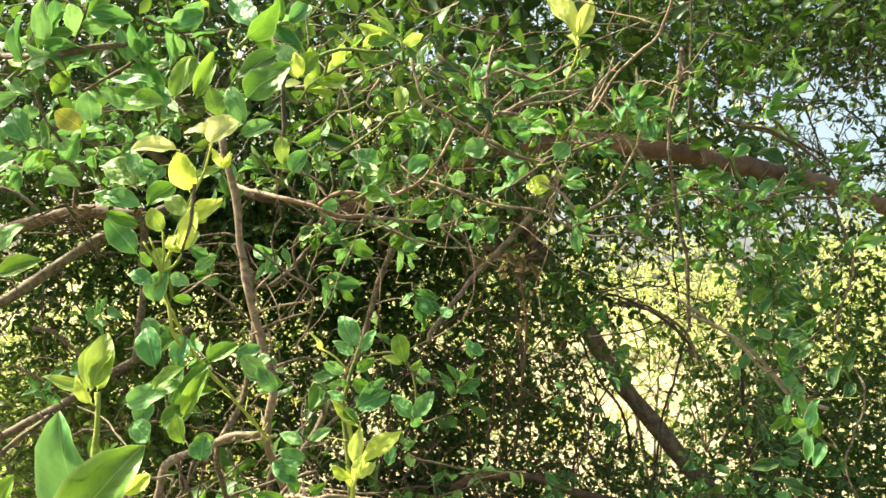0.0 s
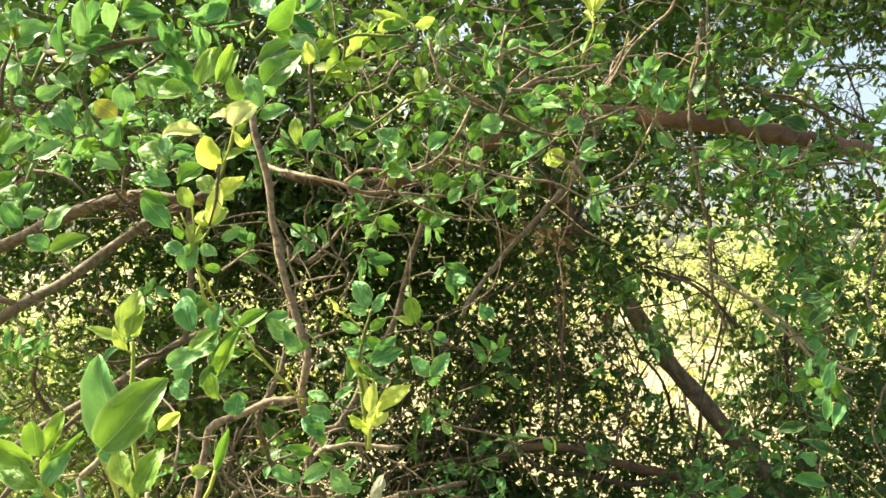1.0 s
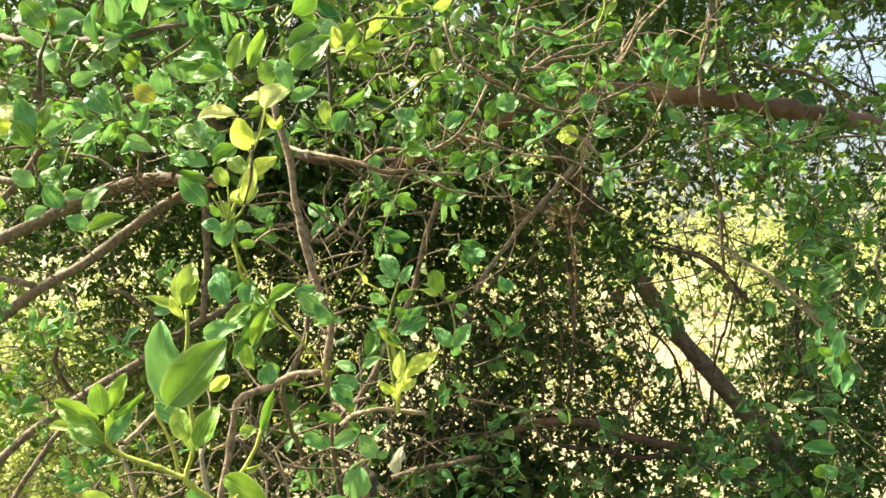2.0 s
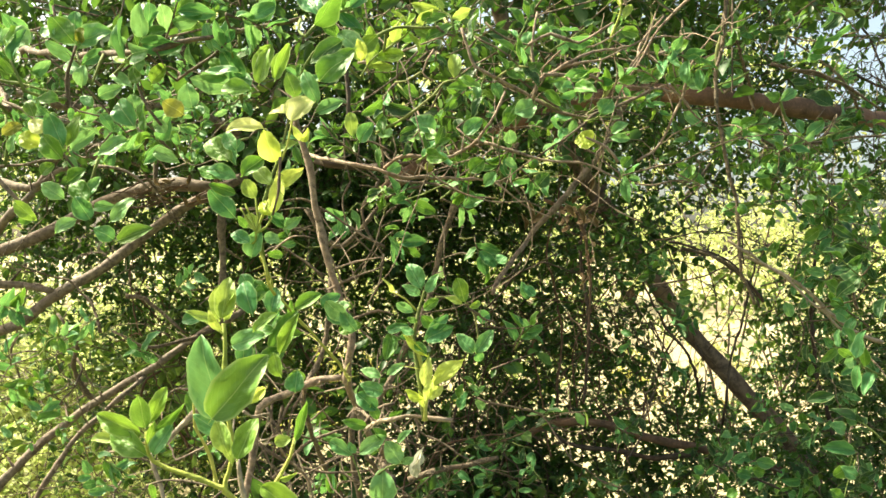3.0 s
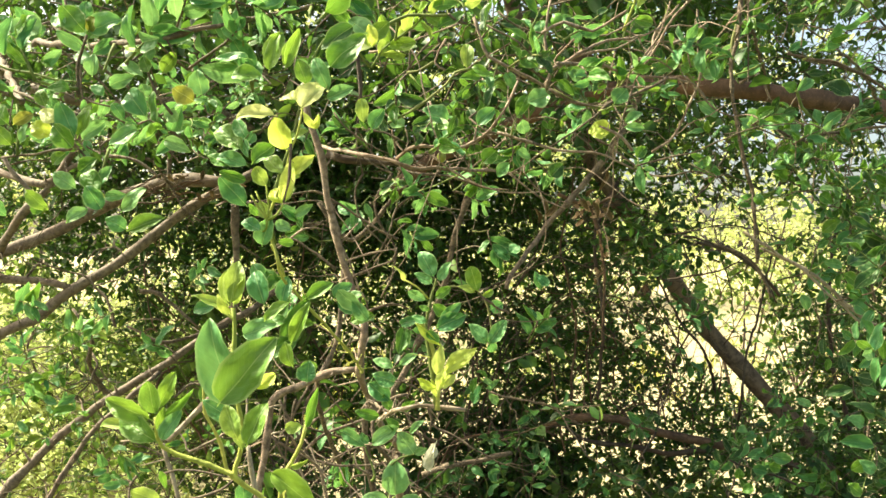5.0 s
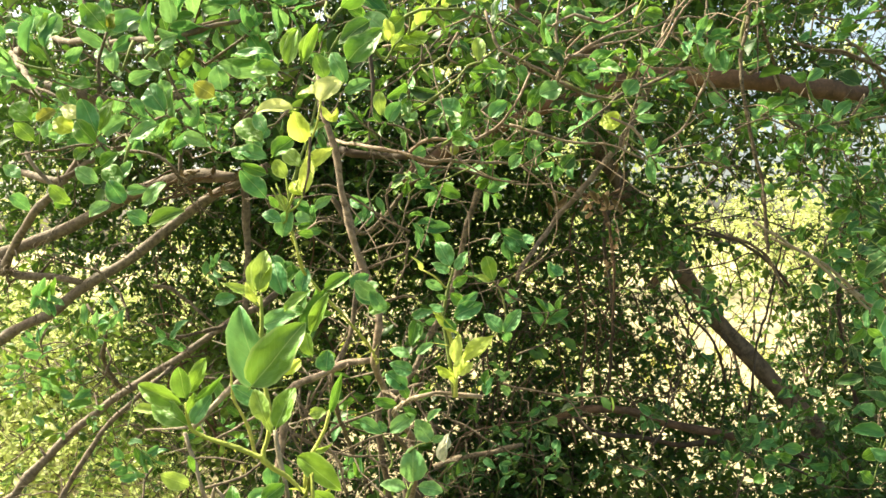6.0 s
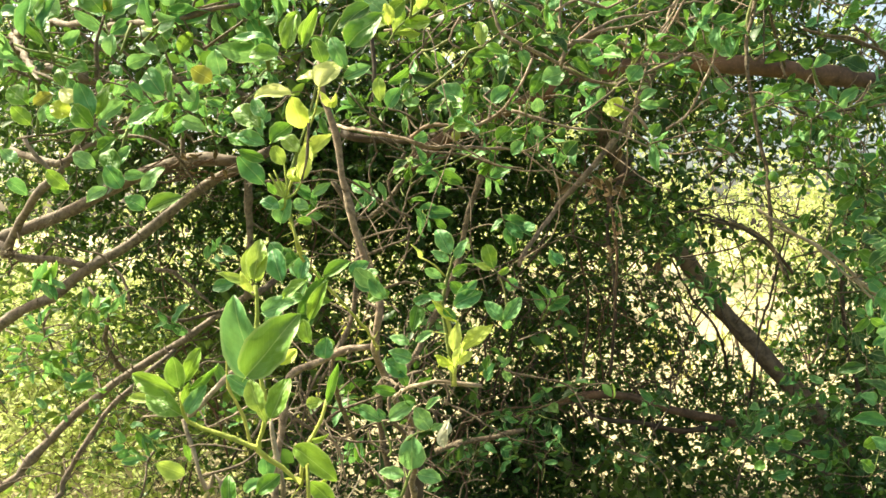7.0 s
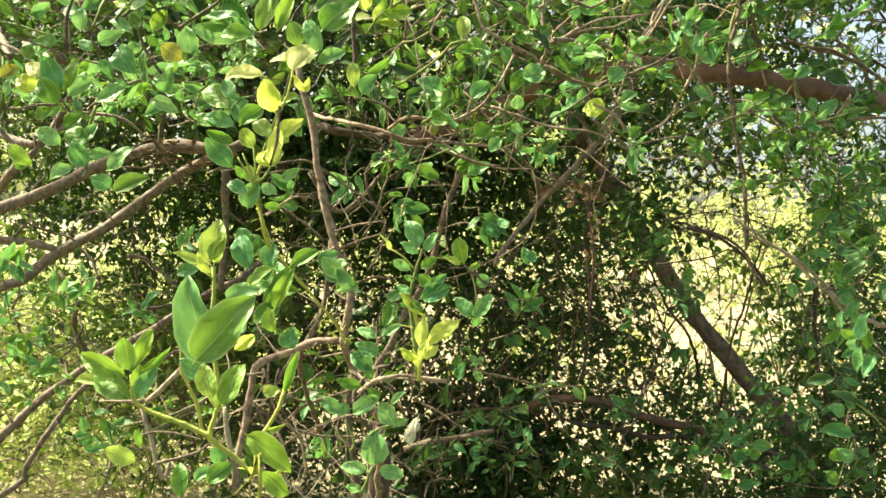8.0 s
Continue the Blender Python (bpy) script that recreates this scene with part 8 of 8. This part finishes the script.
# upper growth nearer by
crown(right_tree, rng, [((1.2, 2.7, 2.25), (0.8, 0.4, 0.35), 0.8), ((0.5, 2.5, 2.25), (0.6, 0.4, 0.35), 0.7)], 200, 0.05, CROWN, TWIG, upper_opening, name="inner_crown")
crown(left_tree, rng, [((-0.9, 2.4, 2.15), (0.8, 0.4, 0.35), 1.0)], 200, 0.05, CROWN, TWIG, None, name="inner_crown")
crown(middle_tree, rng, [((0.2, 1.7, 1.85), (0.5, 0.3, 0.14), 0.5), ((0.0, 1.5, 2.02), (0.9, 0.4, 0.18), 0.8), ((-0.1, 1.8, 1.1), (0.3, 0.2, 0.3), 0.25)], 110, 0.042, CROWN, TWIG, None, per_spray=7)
# unseen crowns added above the view, to keep sun and sky off the thicket
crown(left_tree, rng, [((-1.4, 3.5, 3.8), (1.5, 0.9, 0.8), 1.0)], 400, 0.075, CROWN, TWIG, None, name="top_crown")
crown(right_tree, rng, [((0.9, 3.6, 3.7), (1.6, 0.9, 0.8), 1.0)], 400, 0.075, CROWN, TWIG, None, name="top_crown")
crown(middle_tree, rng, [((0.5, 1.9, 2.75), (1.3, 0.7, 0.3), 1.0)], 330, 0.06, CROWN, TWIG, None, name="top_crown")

# more unseen crown, added to darken the stems and twigs further in
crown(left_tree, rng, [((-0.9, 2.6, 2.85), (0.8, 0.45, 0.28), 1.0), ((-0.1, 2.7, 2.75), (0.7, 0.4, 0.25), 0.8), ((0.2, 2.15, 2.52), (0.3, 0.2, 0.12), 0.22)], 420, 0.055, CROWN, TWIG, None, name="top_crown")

# crooked bare twigs between the leaves
g = random.Random(3)
for k in range(32):
    start = (g.uniform(-0.25, 0.45), g.uniform(1.05, 1.6), g.uniform(1.55, 1.95))
    wandering_twig(middle_tree, g, start, (g.uniform(-1, 1), g.uniform(-0.4, 0.6), g.uniform(-0.7, 0.5)), g.uniform(0.2, 0.45), g.choice((0.0023, 0.0013, 0.001)), g.choice((TWIG, STEM)))
for k in range(16):
    start = (g.uniform(-0.25, 0.1), g.uniform(1.3, 1.9), g.uniform(1.05, 1.6))
    wandering_twig(middle_tree, g, start, (g.uniform(-1, 1), g.uniform(-0.3, 0.5), g.uniform(-0.7, 0.7)), g.uniform(0.2, 0.4), g.choice((0.0024, 0.0016)), TWIG)
for k in range(16):
    start = (g.uniform(-1.6, -0.5), g.uniform(2.2, 3.0), g.uniform(0.7, 2.0))
    wandering_twig(left_tree, g, start, (g.uniform(-1, 1), g.uniform(-0.3, 0.5), g.uniform(-0.7, 0.7)), g.uniform(0.3, 0.7), g.choice((0.0045, 0.0025)), TWIG)
for k in range(14):
    start = (g.uniform(0.1, 1.6), g.uniform(2.8, 3.8), g.uniform(0.6, 2.0))
    wandering_twig(right_tree, g, start, (g.uniform(-1, 1), g.uniform(-0.3, 0.5), g.uniform(-1, 0.7)), g.uniform(0.3, 0.8), g.choice((0.004, 0.0025)), BARK)
# thin upright stems deep in the thicket
for k in range(95):
    x = g.uniform(-1.4, 1.3)
    wandering_twig(right_tree if x > 0 else left_tree, g, (x, g.uniform(3.6, 4.6), g.uniform(0.1, 0.9)), (g.uniform(-0.4, 0.4), 0, 1), g.uniform(0.7, 1.5), g.choice((0.006, 0.004, 0.0021, 0.0021)), g.choice((BARK, BARK_RED, BARK_RED)))
# thin crossing branches in front of the sunlit weeds
for k in range(34):
    wandering_twig(left_tree, g, (g.uniform(-2.9, -1.5), g.uniform(4.3, 5.2), g.uniform(0.1, 1.1)), (g.uniform(-1, 1), 0, g.uniform(-0.2, 0.8)), g.uniform(0.5, 1.1), g.choice((0.0055, 0.0035, 0.0021)), LIMB)
for k in range(16):
    wandering_twig(left_tree, g, (g.uniform(-1.9, -0.9), g.uniform(3.1, 3.8), g.uniform(0.3, 1.2)), (g.choice((-1, 1)), 0, g.uniform(-0.5, 0.6)), g.uniform(0.4, 0.8), g.choice((0.0035, 0.002, 0.002)), TWIG)
# dark twigs against the sky at the outer end
for k in range(22):
    wandering_twig(outer_tree, g, (g.uniform(1.5, 2.7), g.uniform(3.4, 4.2), g.uniform(2.1, 2.7)), (g.uniform(-1, 0.3), 0, g.uniform(-0.3, 0.4)), g.uniform(0.5, 1.1), g.choice((0.006, 0.0035)), BARK)

# leafy twigs that hang before the light at the outer end
GREENS = ("green", "green", "blue", "deep", "mint", "fresh")
for k in range(34):
    x, z = g.uniform(0.55, 1.25), g.uniform(1.15, 2.1)
    y = g.uniform(1.9, 2.6)
    if x > 0.38 * y:
        z = min(z, 1.82)
    if 0.29 * y < x < 0.44 * y and z < 1.9:
        if k % 2 or x > 0.37 * y:
            continue
        z = 2.07 + 0.12 * (z - 1.15)
    # low twigs take the green that has shade put into its colour
    leafy_twig(outer_tree, g, (x + g.uniform(-0.05, 0.2), y + 0.15, z + g.uniform(-0.02, 0.22)), (x, y, z), 4, g.uniform(0.032, 0.044), GREENS if z > 1.35 else ("deep", "deep", "blue"))
for k in range(14):
    x, z = g.uniform(0.45, 0.8), g.uniform(1.25, 1.95)
    if x < 0.66:
        z = 1.55 + 0.06 * z
    leafy_twig(outer_tree, g, (x + 0.12, 1.6, z + g.uniform(-0.05, 0.15)), (x, g.uniform(1.35, 1.55), z), 3, g.uniform(0.022, 0.032), GREENS, 0.0014)
for k in range(9):
    y = g.uniform(1.9, 2.6)
    x, z = y * g.uniform(0.46, 0.54), g.uniform(1.25, 1.72)
    leafy_twig(outer_tree, g, (x + g.uniform(0.0, 0.2), y + 0.15, z + g.uniform(0.0, 0.2)), (x, y, z), 4, g.uniform(0.03, 0.04), ("green", "blue", "mint", "deep"))
# a tangle of thin twigs before the light
for k in range(14):
    wandering_twig(right_tree, g, (g.uniform(1.1, 2.0), g.uniform(3.3, 4.2), g.uniform(0.95, 1.8)), (g.uniform(-1, 1), 0, g.uniform(-0.8, 0.5)), g.uniform(0.4, 0.8), g.choice((0.0035, 0.002, 0.0016)), g.choice((BARK, TWIG)))
# leafy twigs among the tangle overhead
for k in range(26):
    x, z = g.uniform(-0.3, 0.5), g.uniform(1.62, 1.98)
    y = g.uniform(1.15, 1.7)
    if x > 0.27 * y:
        x -= 0.4
    leafy_twig(middle_tree, g, (x + g.uniform(-0.2, 0.2), y + 0.15, z + g.uniform(0.0, 0.12)), (x, y, z), 3, g.uniform(0.02, 0.032), GREENS, 0.0014)
# leafy twigs on the forked limbs
for k in range(14):
    x, z = g.uniform(-1.25, -0.4), g.choice((g.uniform(0.95, 1.25), g.uniform(1.8, 2.05)))
    y = g.uniform(1.9, 2.7)
    leafy_twig(left_tree, g, (x + g.uniform(-0.2, 0.2), y + 0.2, z + g.uniform(-0.1, 0.15)), (x, y, z), 4, g.uniform(0.03, 0.042), GREENS)

# leafy twigs between the near leaves and the forked limbs
for k in range(26):
    y = g.uniform(1.2, 2.1)
    x, z = -y * g.uniform(0.2, 0.56), 1.5 + y * g.uniform(0.1, 0.3)
    leafy_twig(left_tree, g, (x + g.uniform(-0.2, 0.2), y + 0.2, z + g.uniform(0.0, 0.15)), (x, y, z), 3, g.uniform(0.028, 0.038), ("blue", "blue", "mint", "green"), 0.0016)

# dead pale twigs tangled low among the shoots
for k in range(16):
    start = (g.uniform(-0.24, -0.1), g.uniform(0.95, 1.25), g.uniform(1.2, 1.36))
    wandering_twig(middle_tree, g, start, (g.uniform(-1, 1), g.uniform(-0.3, 0.3), g.uniform(-1, 1)), g.uniform(0.1, 0.22), g.choice((0.0017, 0.0012, 0.0009)), g.choice((STEM, DRY_CANE, TWIG)))

hang_loose(g)
